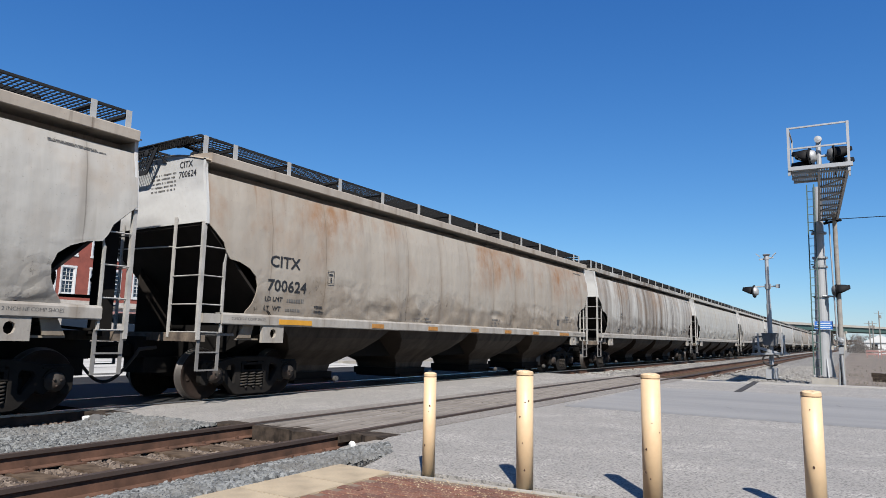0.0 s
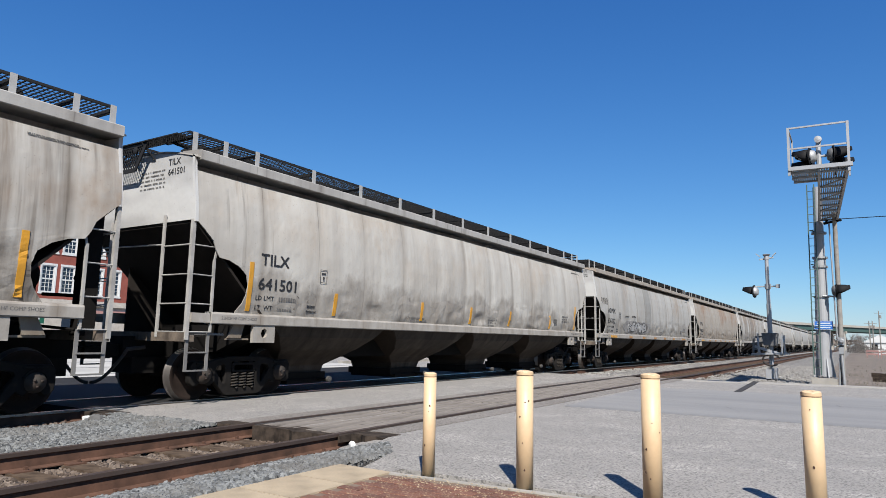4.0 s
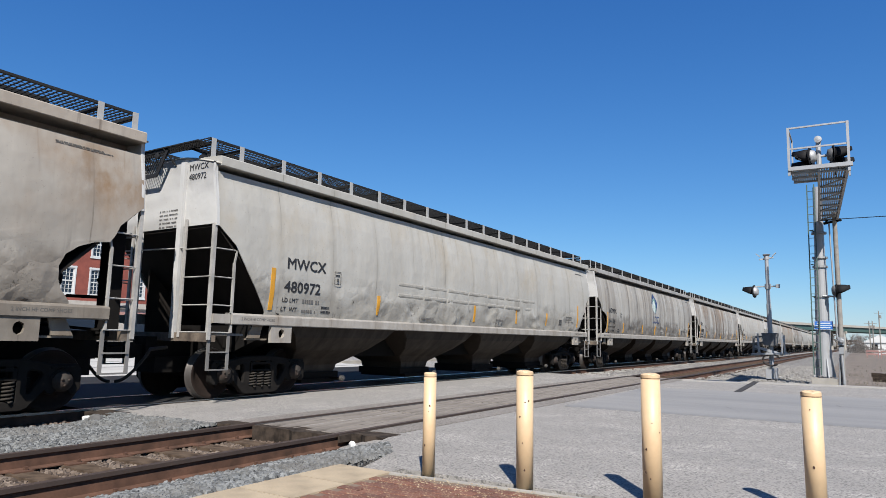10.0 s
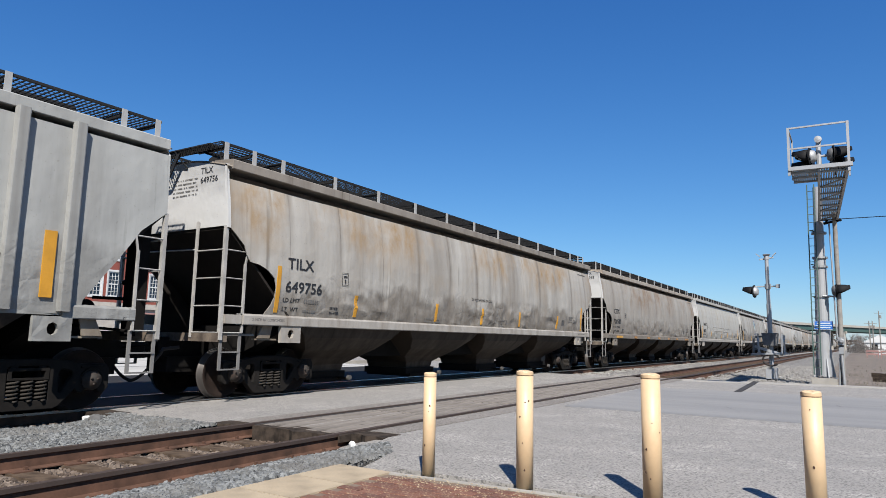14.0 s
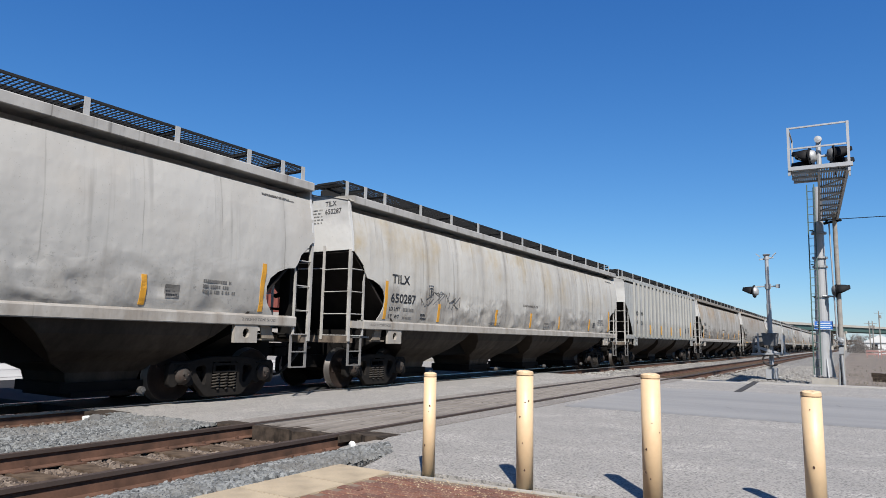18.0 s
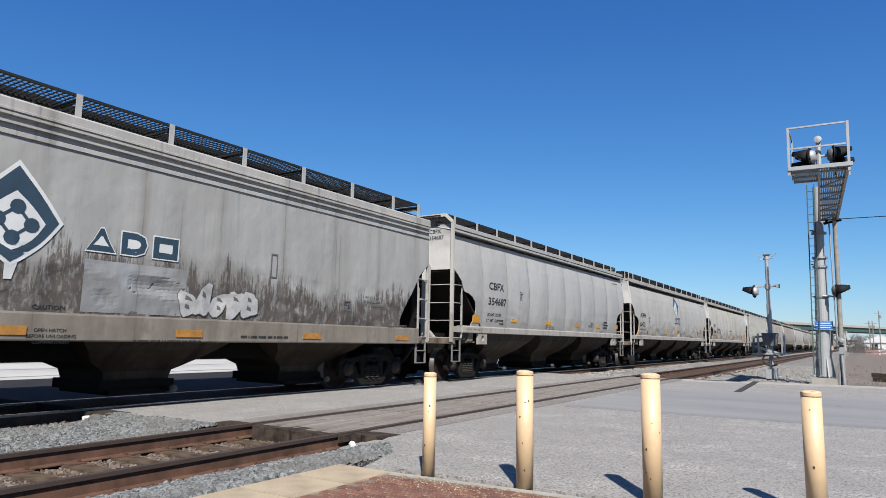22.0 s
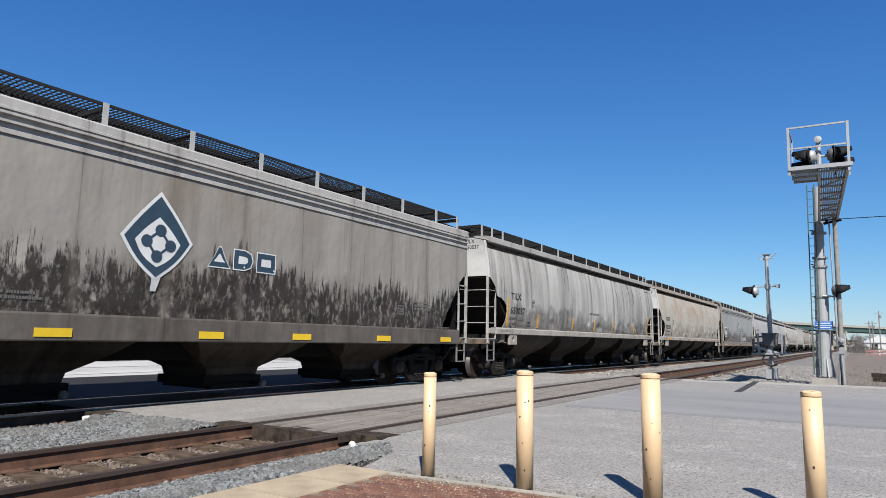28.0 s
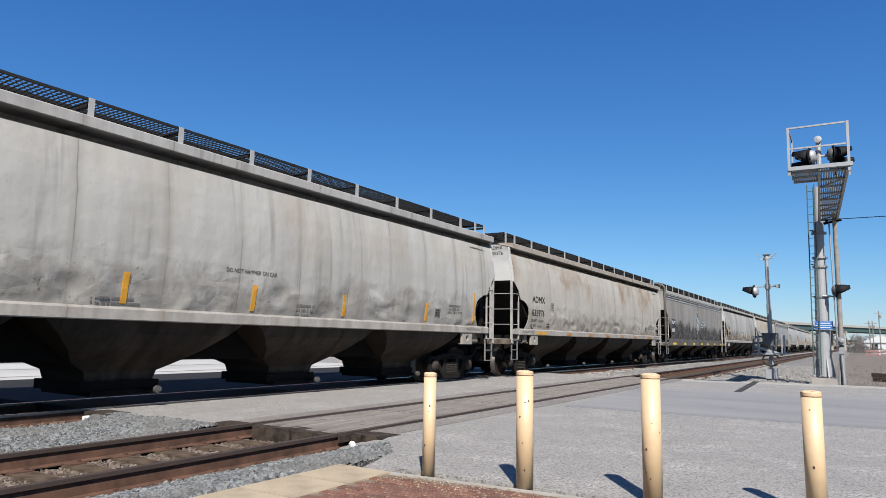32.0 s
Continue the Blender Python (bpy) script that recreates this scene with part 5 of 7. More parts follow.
TRAIN = [
    # style, side, eave rail, sill, label, what is painted on it
    ("round", "tan_rust", "rail_tan", "sill", "tan grey weathered covered hopper car with rust stains", [numbers("CITX", "700624"), sill_dashes(), stencils()]),
    ("round", "grey_tan", "rail_tan", "sill", "pale grey covered hopper car with spray-painted lower side", [numbers("ADMX", "636132", loads=("217400", "68600")), stencils(), sill_dashes(), "graffiti"]),
    ("round", "white_streak", None, "sill", "off-white covered hopper car with dark streaks", [numbers("TILX", "641501"), upright(), stencils()]),
    ("round", "white_heavy", None, "sill", "white covered hopper car heavily streaked with brown dirt", [numbers("TILX", "642083", loads=("216700", "69300")), upright(), stencils()]),
    ("round", "dirty_white", None, "sill", "dirty white covered hopper car with a blue emblem", [numbers("ADMX", "64116", loads=("216700", "69300")), upright(), stencils(), leaf_emblem(8.63, 2.70, 1.10)]),
    ("press", "pale", None, "sill", "pale grey covered hopper car with pressed side panels", [numbers("MWCX", "480972", 1.65), stripes([(1.24, 1.65, 0.095, 0.8), (4.4, 1.68, 0.095, 0.45), (8.75, 1.67, 0.095, 0.47), (11.42, 1.71, 0.085, 0.43), (13.8, 1.71, 0.085, 0.43), (16.66, 1.72, 0.085, 0.85)]), stencils(), "ribs"]),
    ("round", "brown_tan", "rail_tan", "sill_dirty", "brownish tan weathered covered hopper car", [numbers("CITX", "700583", loads=("216700", "69300")), sill_dashes(), stencils()]),
    ("round", "stained_white", "rail_brown", "sill", "grey-white covered hopper car with brown streaks", [numbers("TILX", "649756"), upright(), stencils(), hammer(8.6)]),
    ("ribbed", "silver", None, None, "silver grey covered hopper car with upright side ribs", ["ribbed_marks"]),
    ("round", "white_thin", None, "sill", "off-white covered hopper car with thin dark streaks", [numbers("TILX", "650287"), upright(), stencils(), hammer(9.0), "scrawl"]),
    ("round", "clean_grey", "rail_grey", "sill", "clean light grey covered hopper car with a blue leaf emblem", [numbers("ADMX", "63422"), upright(), stencils(), leaf_emblem(8.70, 2.80, 1.10)]),
    ("panel", "panel_grey", None, "sill", "clean light grey covered hopper car with dished panels", [numbers("CBFX", "354687", 1.93, 2.68, 0.225, wide=1.28, drop=0.14, loads=("223700", "62300")), stencils(False, (4.06, 2.48)), "panel_marks"]),
    ("old", "rusty_splash", "rail_grey", "sill_dirty", "grey covered hopper car splashed with rusty dirt", [placard(1.28, 2.24, 2.25, 2.60, "white_sticker"), placard(1.26, 2.16, 1.82, 2.17, "white_sticker"), numbers("ADMX", "62151", 1.38, 2.32, wide=0.96, loads=("216700", "69300")), sill_dashes(0, "orange", 0.5, 1.12, 1.24, places=(1.04, 4.03, 6.4, 8.38, 11.14, 14.0, 17.1), lead=0.93), stencils(), diamond_emblem(7.95, 2.09), "white_scrawl"]),
    ("round", "cream", "rail_tan", "sill", "cream grey covered hopper car with orange rust stains", [numbers("CITX", "702134", loads=("216801", "69200")), sill_dashes(), stencils()]),
    ("round", "white_dark_streak", None, "sill", "white covered hopper car with grey streaks", [numbers("TILX", "650037"), upright(), stencils(), hammer(8.0)]),
    ("old", "dark_splash", "rail_grey", "sill_black", "dark grimy covered hopper car with a slate diamond emblem", ["dark_plate", numbers("ADMX", "62076", 1.36, 2.32, wide=0.96, ink="white_sticker"), sill_dashes(0, "yellow", 0.5, 1.10, 1.22, places=(1.36, 4.34, 7.0, 9.6, 11.75, 14.4, 17.1), lead=0.88), stencils(), diamond_emblem(8.08, 2.08)]),
    ("round", "cream_blotch", "rail_tan", "sill", "cream covered hopper car with faint rust blotches", [numbers("ADMX", "635976"), sill_dashes(), stencils()]),
    ("round", "pale_soft", None, "sill", "pale grey covered hopper car with soft streaks", [upright(), stencils(), hammer(8.2)]),
    ("round", "grey_tan", None, "sill", "pale grey weathered covered hopper car", [upright(), stencils()]),
]
AHEAD = [
    ("round", "white_heavy", None, "sill", "white covered hopper car heavily streaked with brown dirt"),
    ("round", "pale", None, "sill", "pale grey covered hopper car"),
    ("round", "white_streak", None, "sill", "off-white covered hopper car with dark streaks"),
    ("round", "grey_tan", None, "sill", "pale grey weathered covered hopper car"),
    ("round", "clean_grey", None, "sill", "clean light grey covered hopper car"),
    ("round", "dirty_white", None, "sill", "dirty white covered hopper car"),
    ("round", "tan_rust", None, "sill", "tan grey weathered covered hopper car"),
]


def scribble(car, outline, y, z, w, h, material, seed, line=0.03):
    """Loose spray-painted strokes."""
    r = random.Random(seed)
    bm = bmesh.new()
    for k in range(7):
        cy, cz = y + w * (k + 0.5) / 7, z + h * 0.5
        pts = []
        for i in range(9):
            a = r.uniform(0, 6.3) + i * 0.9
            pts.append((cy + w / 11 * math.cos(a), cz + h * 0.45 * math.sin(a)))
        for (u0, v0), (u1, v1) in zip(pts, pts[1:]):
            bar(bm, (skin(outline, u0, v0) + 0.003, u0, v0), (skin(outline, u1, v1) + 0.003, u1, v1), line, 0.008)
    part("spray_paint", bm, material, car, "black spray-painted scrawl", kind="stuff")


def throw_up(car, outline, y, z, w, h, count, seed, fill, edge, inner=0.85):
    """Rounded spray-painted figures in a row: a filled blob each, an outline and a slot."""
    r = random.Random(seed)
    for k in range(count):
        tall = r.uniform(0.72, 1.0)
        cx, cy, lean = w * (k + 0.5) / count, h * 0.5 * tall, r.uniform(-0.3, 0.5)
        rx, ry = w / count * r.uniform(0.48, 0.66), h * 0.5 * tall
        ring = []
        for i in range(16):
            a = 2 * math.pi * i / 16
            q = 1.0 + 0.26 * math.cos(3 * a + k * 1.7 + r.uniform(-0.4, 0.4)) * r.uniform(0.2, 1.0)
            v = ry * q * math.copysign(abs(math.sin(a)) ** 0.7, math.sin(a))
            ring.append((cx + rx * q * math.copysign(abs(math.cos(a)) ** 0.7, math.cos(a)) + lean * v, cy + v))
        flat_shape(car, outline, ring, y, z, edge, 0.010 + 0.0008 * k, "spray_edge")
        flat_shape(car, outline, [(cx + (u - cx) * inner, cy + (v - cy) * (inner + 0.02)) for u, v in ring], y, z, fill, 0.014 + 0.0008 * k, "spray_fill")
        for t in ((0.30,) if k % 2 else (0.35, -0.3)):
            slot = [(cx - rx * r.uniform(0.1, 0.4), cy + ry * t), (cx + rx * r.uniform(0.2, 0.6), cy + ry * (t - 0.1)), (cx + rx * 0.2, cy + ry * (t + 0.16)), (cx - rx * 0.2, cy + ry * (t + 0.3))]
            flat_shape(car, outline, slot, y, z, edge, 0.020, "spray_slot")


def blotch(car, outline, y, z, w, h, material, seed, name, label, lift=0.006):
    """A ragged patch of sprayed paint."""
    r = random.Random(seed)
    n = 30
    ring = []
    for i in range(n):
        a = 2 * math.pi * i / n
        q = r.uniform(0.8, 1.05)
        ring.append((w / 2 + w / 2 * q * math.copysign(abs(math.cos(a)) ** 0.6, math.cos(a)), h / 2 + h / 2 * q * math.copysign(abs(math.sin(a)) ** 0.6, math.sin(a))))
    return flat_shape(car, outline, ring, y, z, material, lift, name, label)


def extra_marks(which, car, outline, L):
    if which == "graffiti":
        plate(car, outline, 7.42, 8.55, 1.58, 3.96, M["patch_paint"], "paint_patch", 0.004, "darker grey overpainted strip")
        plate(car, outline, 5.95, 7.42, 1.58, 3.96, M["patch_pale"], "paint_patch", 0.004, "grey-tan overpainted strip")
        scribble(car, outline, 0.55, 2.80, 0.95, 0.32, M["ink_faded"], 43, 0.014)
        blotch(car, outline, 3.4, 1.60, 5.0, 0.62, M["ink_faint"], 5, "spray_patch", "smoky dark patch of spray paint", 0.0075)
        blotch(car, outline, 4.1, 1.62, 4.0, 0.60, M["ink_faded"], 9, "spray_patch", "dark patch of spray paint", 0.009)
        throw_up(car, outline, 4.35, 1.68, 3.1, 0.50, 5, 4, M["silver_spray"], M["ink"])
        scribble(car, outline, 3.95, 2.36, 0.6, 0.08, M["ink_faded"], 47, 0.02)
        scribble(car, outline, 5.0, 2.38, 0.7, 0.10, M["ink_faded"], 48, 0.02)
    elif which == "ribs":
        for i in range(7):
            y0 = 5.32 + i * 1.13
            for z in (2.20, 2.46):
                part("pressed_rib", shared("press", lambda bm: loft(bm, [[(0.0, 0, -0.055), (0.012, 0, -0.02), (0.012, 0, 0.02), (0.0, 0, 0.055)], [(0.0, 1.04, -0.055), (0.012, 1.04, -0.02), (0.012, 1.04, 0.02), (0.0, 1.04, 0.055)]]), M["white"]), P["pale"], car, at=pose(skin(outline, y0 + 0.57, z) - 0.002, y0, z))
    elif which == "ribbed_marks":
        line = ((0.9, 1.60), (4.2, 1.60))
        for y, upper, lower in ((1.70, "AD", "19"), (2.56, "MX", "216")):
            write(car, upper, line, y, 2.55, 0.2)
            write(car, lower, line, y, 2.1, 0.2)
        for y, top in ((1.62, 2.5), (4.28, 2.11), (6.58, 2.11), (8.86, 2.11), (11.20, 2.11), (14.24, 2.55)):
            plate(car, line, y, y + 0.16, 1.63, top, M["orange"])
        plate(car, line, 12.46, 12.88, 1.82, 2.09, M["black"], "data_panel")
        bars(car, line, 13.34, 2.12, 0.42, 0.05, 4)
    elif which == "panel_marks":
        plate(car, outline, 1.04, 1.47, 1.66, 1.88, M["orange"])
        for y in (3.53, 6.30, 9.07, 11.56):
            plate(car, outline, y, y + 0.44, 1.745, 1.845, M["orange"])
        plate(car, outline, L - 1.34, L - 0.90, 1.77, 1.95, M["orange"])
        bars(car, outline, 12.36, 1.98, 0.8, 0.065, 3, M["ink"])
        bars(car, outline, 10.53, 1.82, 0.6, 0.03, 2)
        scribble(car, outline, 10.80, 1.83, 0.36, 0.16, M["ink_faded"], 41, 0.008)
    elif which == "scrawl":
        scribble(car, outline, 2.7, 1.95, 1.9, 0.50, M["ink_faded"], 21, 0.016)
    elif which == "white_scrawl":
        plate(car, outline, 9.58, 11.28, 1.46, 2.22, M["patch_blue"], "paint_patch", 0.003, "bluish grey overpainted patch")
        throw_up(car, outline, 11.15, 1.46, 1.62, 0.58, 5, 31, M["spray_white"], M["ink_faded"], 0.93)
        line = ((0.9, 1.612), (1.8, 1.612))
        write(car, "CAUTION", outline, 8.93, 1.47, 0.065, M["ink"], bold=0.0, lift=0.0)
        for words, y, z in (("OPEN HATCH", 8.97, 1.165), ("BEFORE UNLOADING", 8.88, 1.085), ("COMPARTMENT", 8.96, 1.005)):
            write(car, words, line, y, z, 0.05, M["ink"], stretch=1.0, bold=0.0, lift=-0.003)
        bars(car, line, 10.41, 1.04, 1.5, 0.03, 1, M["ink"])
        bars(car, line, 12.45, 1.13, 1.45, 0.035, 1, M["ink"])
        hollow(car, outline, [(0, 0), (0.17, 0), (0.17, 0.46), (0, 0.46)], 0.025, 13.08, 2.26, M["ink_faded"], 0.008, "card_holder")
    elif which == "dark_plate":
        plate(car, outline, 1.26, 2.22, 2.24, 2.62, M["ink"], "placard", 0.003)
        plate(car, outline, 1.24, 2.20, 1.81, 2.19, M["ink"], "placard", 0.003)


M["patch_paint"] = car_paint("grey_overpaint", (0.36, 0.345, 0.315), (0.20, 0.17, 0.14), 0.5, seed=113, dents=0.6)
M["patch_blue"] = car_paint("bluish_overpaint", (0.40, 0.41, 0.415), (0.20, 0.185, 0.17), 0.5, seed=119, dents=0.25)
M["patch_pale"] = car_paint("tan_overpaint", (0.47, 0.45, 0.41), (0.26, 0.22, 0.18), 0.5, seed=117, dents=0.6)
M["silver_spray"] = plain("silver_spray", (0.50, 0.49, 0.47), 0.6, var=0.4, scale=8)
M["spray_white"] = plain("white_spray", (0.55, 0.54, 0.52), 0.6, var=0.3, scale=8)
CARS = []


# slack in the couplings
SLACK = {3: -0.04, 4: -0.10, 5: 0.18, 6: 0.08, 7: -0.08, 9: -0.06, 12: 0.04}


def make_train():
    y = 7.07
    for row, spec in enumerate(TRAIN):
        NOW["seed"] = row % 4
        style, side, rail, sill, label, marks = spec
        car = hopper_car(style, P[side], P["end_grey"] if style == "old" else P["end"], label, [m for m in marks if not isinstance(m, str)], P[rail] if rail else P["rail_grey" if style == "round" else side], P[sill] if sill else P[side], row % 4, row in (0, 1, 6, 13, 16))
        for m in marks:
            if isinstance(m, str):
                extra_marks(m, car, FLAT if style in ("old", "ribbed") else ROUND, SIZES[style])
        if row:
            y -= PITCH[style]
        CARS.append((car, y + SLACK.get(row, 0.0)))
    y = 7.07 + 19.97
    for i in range(14):
        style, side, rail, sill, label = AHEAD[i % len(AHEAD)]
        car = hopper_car(style, P[side], P["end"], label, [stencils()] if i < 3 else [], P[side], P[sill], i % 4)
        CARS.append((car, y))
        y += PITCH[style]


make_train()
# metres run by the train since the clip's start
RUN = ((0.0, 0.0), (4.0, 39.72), (8.0, 79.76), (12.0, 120.07), (16.0, 160.65), (20.0, 201.46), (24.0, 242.49), (28.0, 283.69), (32.0, 325.06))


def run_at(t):
    for (a, sa), (b, sb) in zip(RUN, RUN[1:]):
        if t <= b:
            return sa + (sb - sa) * (t - a) / (b - a)
    return RUN[-1][1]


def motions():
    """The whole train rolls away along the main track; wheels near the camera turn."""
    for car, y in CARS:
        walk(car, [(t, pose(TRACK_X, y + s, 0)) for t, s in RUN])
    start = {car: y for car, y in CARS}
    for wheels, car, dy in WHEELSETS:
        rows = []
        steps = [i * 0.0666667 for i in range(481)]
        near = [t for t in steps if -14 < start[car] + run_at(t) < 34]
        if not near:
            continue
        base = wheels.matrix_basis.copy()
        s0 = run_at(near[0])
        if near[0] > 0.01:
            rows.append((0.0, base))
        for t in near:
            rows.append((t, base @ Matrix.Rotation(-(run_at(t) - s0) / 0.457, 4, "X")))
        if near[-1] < 31.9:
            rows.append((32.0, rows[-1][1]))
        else:
            rows[-1] = (32.0, rows[-1][1])
        walk(wheels, rows)

# ---- ground, road and tracks ----


def ragged(bm, x0, x1, y, depth, z0, z1, seed):
    r = random.Random(seed)
    n = max(3, int((x1 - x0) / 0.12))
    front = [(x0 + (x1 - x0) * i / n, y + r.uniform(-0.05, 0.05)) for i in range(n + 1)]
    prism(bm, front + [(x1, y + depth), (x0, y + depth)], "z", z0, z1)


def sheet(bm, x0, x1, y0, y1, z, nx=1, ny=1, bumpy=0.0, seed=0.0):
    vs = [[bm.verts.new((x0 + (x1 - x0) * i / nx, y0 + (y1 - y0) * j / ny, z + bumpy * noise.noise((i * 0.7 + seed, j * 0.7, seed)))) for i in range(nx + 1)] for j in range(ny + 1)]
    for a, b in zip(vs, vs[1:]):
        for i in range(nx):
            bm.faces.new((a[i], a[i + 1], b[i + 1], b[i]))


solo("ground", M["dirt"], "bare brown dirt and thin dry grass beside the tracks", "ground", lambda bm: sheet(bm, -2500, 2500, -2000, 3000, -0.30, 40, 40), kind="structure")


def road_slab(bm):
    poly = [(-48, 5.2), (-9.40, 5.87), (-7.35, 6.02), (-7.35, 6.45), (-5.4, 6.80), (-4.9, 6.60), (-3.6, 5.05), (14, 5.75), (30, 6.0), (30, 25.6), (0.6, 24.2), (-5.2, 23.3), (-12, 23.0), (-48, 23)]
    prism(bm, poly, "z", -0.28, -0.022)


solo("road", M["asphalt"], "sun-bleached grey asphalt road across the railway", "road", road_slab, kind="structure")
solo("road", M["asphalt_dark"], "smoother worn asphalt lane across the crossing", "road", lambda bm: prism(bm, [(-4.7, 11.6), (30, 12.6), (30, 20.6), (-4.9, 18.2)], "z", -0.1, -0.016), kind="structure")
solo("pavement", M["concrete"], "pale concrete strip along the road's edge", "pavement", lambda bm: prism(bm, [(-4.9, 22.2), (0.6, 23.2), (30, 24.4), (30, 25.5), (0.6, 24.15), (-5.1, 23.25)], "z", -0.1, -0.012), kind="structure")
solo("road", M["pale_lot"], "bright concrete lot beyond the railway", "road", lambda bm: prism(bm, [(-47.5, -40), (-17.6, -40), (-17.6, 5.1), (-47.5, 4.9)], "z", -0.29, -0.06), kind="structure")
solo("road", M["asphalt"], "bright asphalt lot beside the crossing", "road", lambda bm: prism(bm, [(-47.5, 23.2), (-13.6, 23.2), (-13.6, 90), (-47.5, 90)], "z", -0.29, -0.06), kind="structure")
solo("road", M["pale_lot"], "pale concrete street beyond the railway", "road", lambda bm: prism(bm, [(-47.5, 5.3), (-17.5, 5.8), (-17.5, 22.9), (-47.5, 22.9)], "z", -0.1, -0.010), kind="structure")
for i in range(5):
    x = -18.5 - 3.1 * i * (1 + 0.12 * i)
    solo("road_line", M["asphalt_dark"], "dark worn seam along the far street", "road", lambda bm: box(bm, x - 0.12 - 0.05 * i, x + 0.12, 5.4, 22.8, -0.05, -0.006), kind="structure")
for k, (xa, xb, z) in enumerate(((-20.5, -20.2, 0.09), (-30.6, -30.2, 0.08), (-46.5, -43.5, 0.1))):
    solo("kerb", M["concrete"], "pale concrete kerb along the far street", "kerb", lambda bm: (box(bm, xa, xb, -40, 5.0, -0.3, z), box(bm, xa, xb, 23.3, 90, -0.3, z)), kind="structure")
# narrow near-black strip slanting over the lane
solo("road", M["asphalt_dark"], "narrow dark strip across the lane", "road", lambda bm: prism(bm, [(-2.74, 18.15), (-2.58, 18.2), (-2.80, 23.8), (-3.0, 23.8)], "z", -0.1, -0.008), kind="structure").data.materials[0] = M["rubber"]

RAIL = [(-0.070, -0.172), (0.070, -0.172), (0.070, -0.162), (0.014, -0.148), (0.012, -0.046), (0.036, -0.034), (0.036, -0.006), (0.028, 0.0), (-0.028, 0.0), (-0.036, -0.006), (-0.036, -0.034), (-0.012, -0.046), (-0.014, -0.148), (-0.070, -0.162)]


def ballast_bed(bm, xc, half, y0, y1, z):
    prism(bm, [(xc - half - 0.6, -0.31), (xc - half, z), (xc + half, z), (xc + half + 0.6, -0.31)], "y", y0, y1)


def track(name, xc, bright):
    t = thing(name, "rusty steel railway track on wooden ties", "railway track", kind="structure")
    for s in (-0.7535, 0.7535):
        r = part("rail", shared("rail", lambda bm: prism(bm, RAIL, "y", -60, 1200), M["rail_rust"]), None, t, "rust-brown steel rail", at=pose(xc + s, 0, 0))
        part("rail_head", shared("rail_head%d" % bright, lambda bm: box(bm, -0.0375, 0.0375, -60, 1200, -0.034, 0.0025), M["rail_bright" if bright else "rail_top"]), None, t, at=pose(xc + s, 0, 0))
    tie = lambda bm: prism(bm, [(-1.28, -0.30), (1.28, -0.30), (1.28, -0.185), (1.26, -0.17), (-1.26, -0.17), (-1.28, -0.185)], "y", -0.11, 0.11)
    plate_ = lambda bm: (box(bm, -0.16, 0.16, -0.09, 0.09, -0.172, -0.158), box(bm, -0.105, -0.075, -0.06, -0.03, -0.16, -0.13), box(bm, 0.075, 0.105, 0.03, 0.06, -0.16, -0.13))
    r = random.Random(3)
    ys = [5.86 - 0.51 * i for i in range(23)] + [24.2 + 0.51 * i for i in range(70)]
    for y in ys:
        p = part("tie", shared("tie", tie, M["tie"]), None, t, at=pose(xc + r.uniform(-0.05, 0.05), y, r.uniform(-0.01, 0.004), 0, 0, r.uniform(-1.5, 1.5)))
        if y < 40:
            for s in (-0.7535, 0.7535):
                part("tie_plate", shared("tie_plate", plate_, M["rail_rust"]), None, t, at=pose(xc + s, y, 0))
    return t


track("track_main", TRACK_X, 1)
track("track_siding", SIDING_X, 0)
for y0, y1 in ((-60, 5.9), (23.4, 900)):
    solo("ballast", M["ballast_brown"], "rust-stained crushed stone under the siding", "ballast", lambda bm: ballast_bed(bm, SIDING_X, 1.25, y0, y1 + 0.4 if y0 < 0 else y1, -0.205), kind="structure")
    # the near bed's colour holds the train's shade as well as oil
    solo("ballast", M["oily_shade"] if y0 < 0 else M["ballast_brown"], "crushed stone under the main track, near bed coloured for oil and shade", "ballast", lambda bm: ballast_bed(bm, TRACK_X, 1.3, y0, y1, -0.20), kind="structure")
    solo("ballast", M["ballast"] if y0 < 0 else M["ballast_pale"], "pale grey crushed stone between the tracks", "ballast", lambda bm: prism(bm, [(-9.75, -0.31), (-9.3, -0.13), (-8.6, -0.10), (-7.6, -0.11), (-7.25, -0.2), (-7.1, -0.31)], "y", y0, y1), kind="structure")
solo("ballast", M["ballast"], "pale grey crushed stone beside the siding", "ballast", lambda bm: prism(bm, [(-5.25, -0.31), (-5.15, -0.19), (-4.5, -0.08), (-4.22, -0.05), (-4.2, -0.31)], "y", -60, 6.3), kind="structure")
solo("ballast", M["ballast_pale"], "pale gravel shoulder beside the siding", "ballast", lambda bm: prism(bm, [(-5.2, -0.31), (-5.0, -0.16), (-3.6, -0.14), (-2.2, -0.2), (-1.5, -0.31)], "y", 24.0, 400), kind="structure")

# near-black sheets laid on the ground to paint the train's shadow
solo("crossing_panel", M["oily_shade"], "crossing surface under the main track, train shade put into its colour", "crossing", lambda bm: prism(bm, [(-17.45, 5.6), (-10.24, 5.8), (-10.24, 23.1), (-17.45, 23.1)], "z", -0.2, -0.012), kind="structure")
solo("crossing_panel", M["oily_shade"], "ground beside the main track, train shade put into its colour", "ground", lambda bm: prism(bm, [(-17.55, -40), (-12.4, -40), (-12.4, 5.55), (-17.55, 5.55)], "z", -0.32, -0.05), kind="structure")

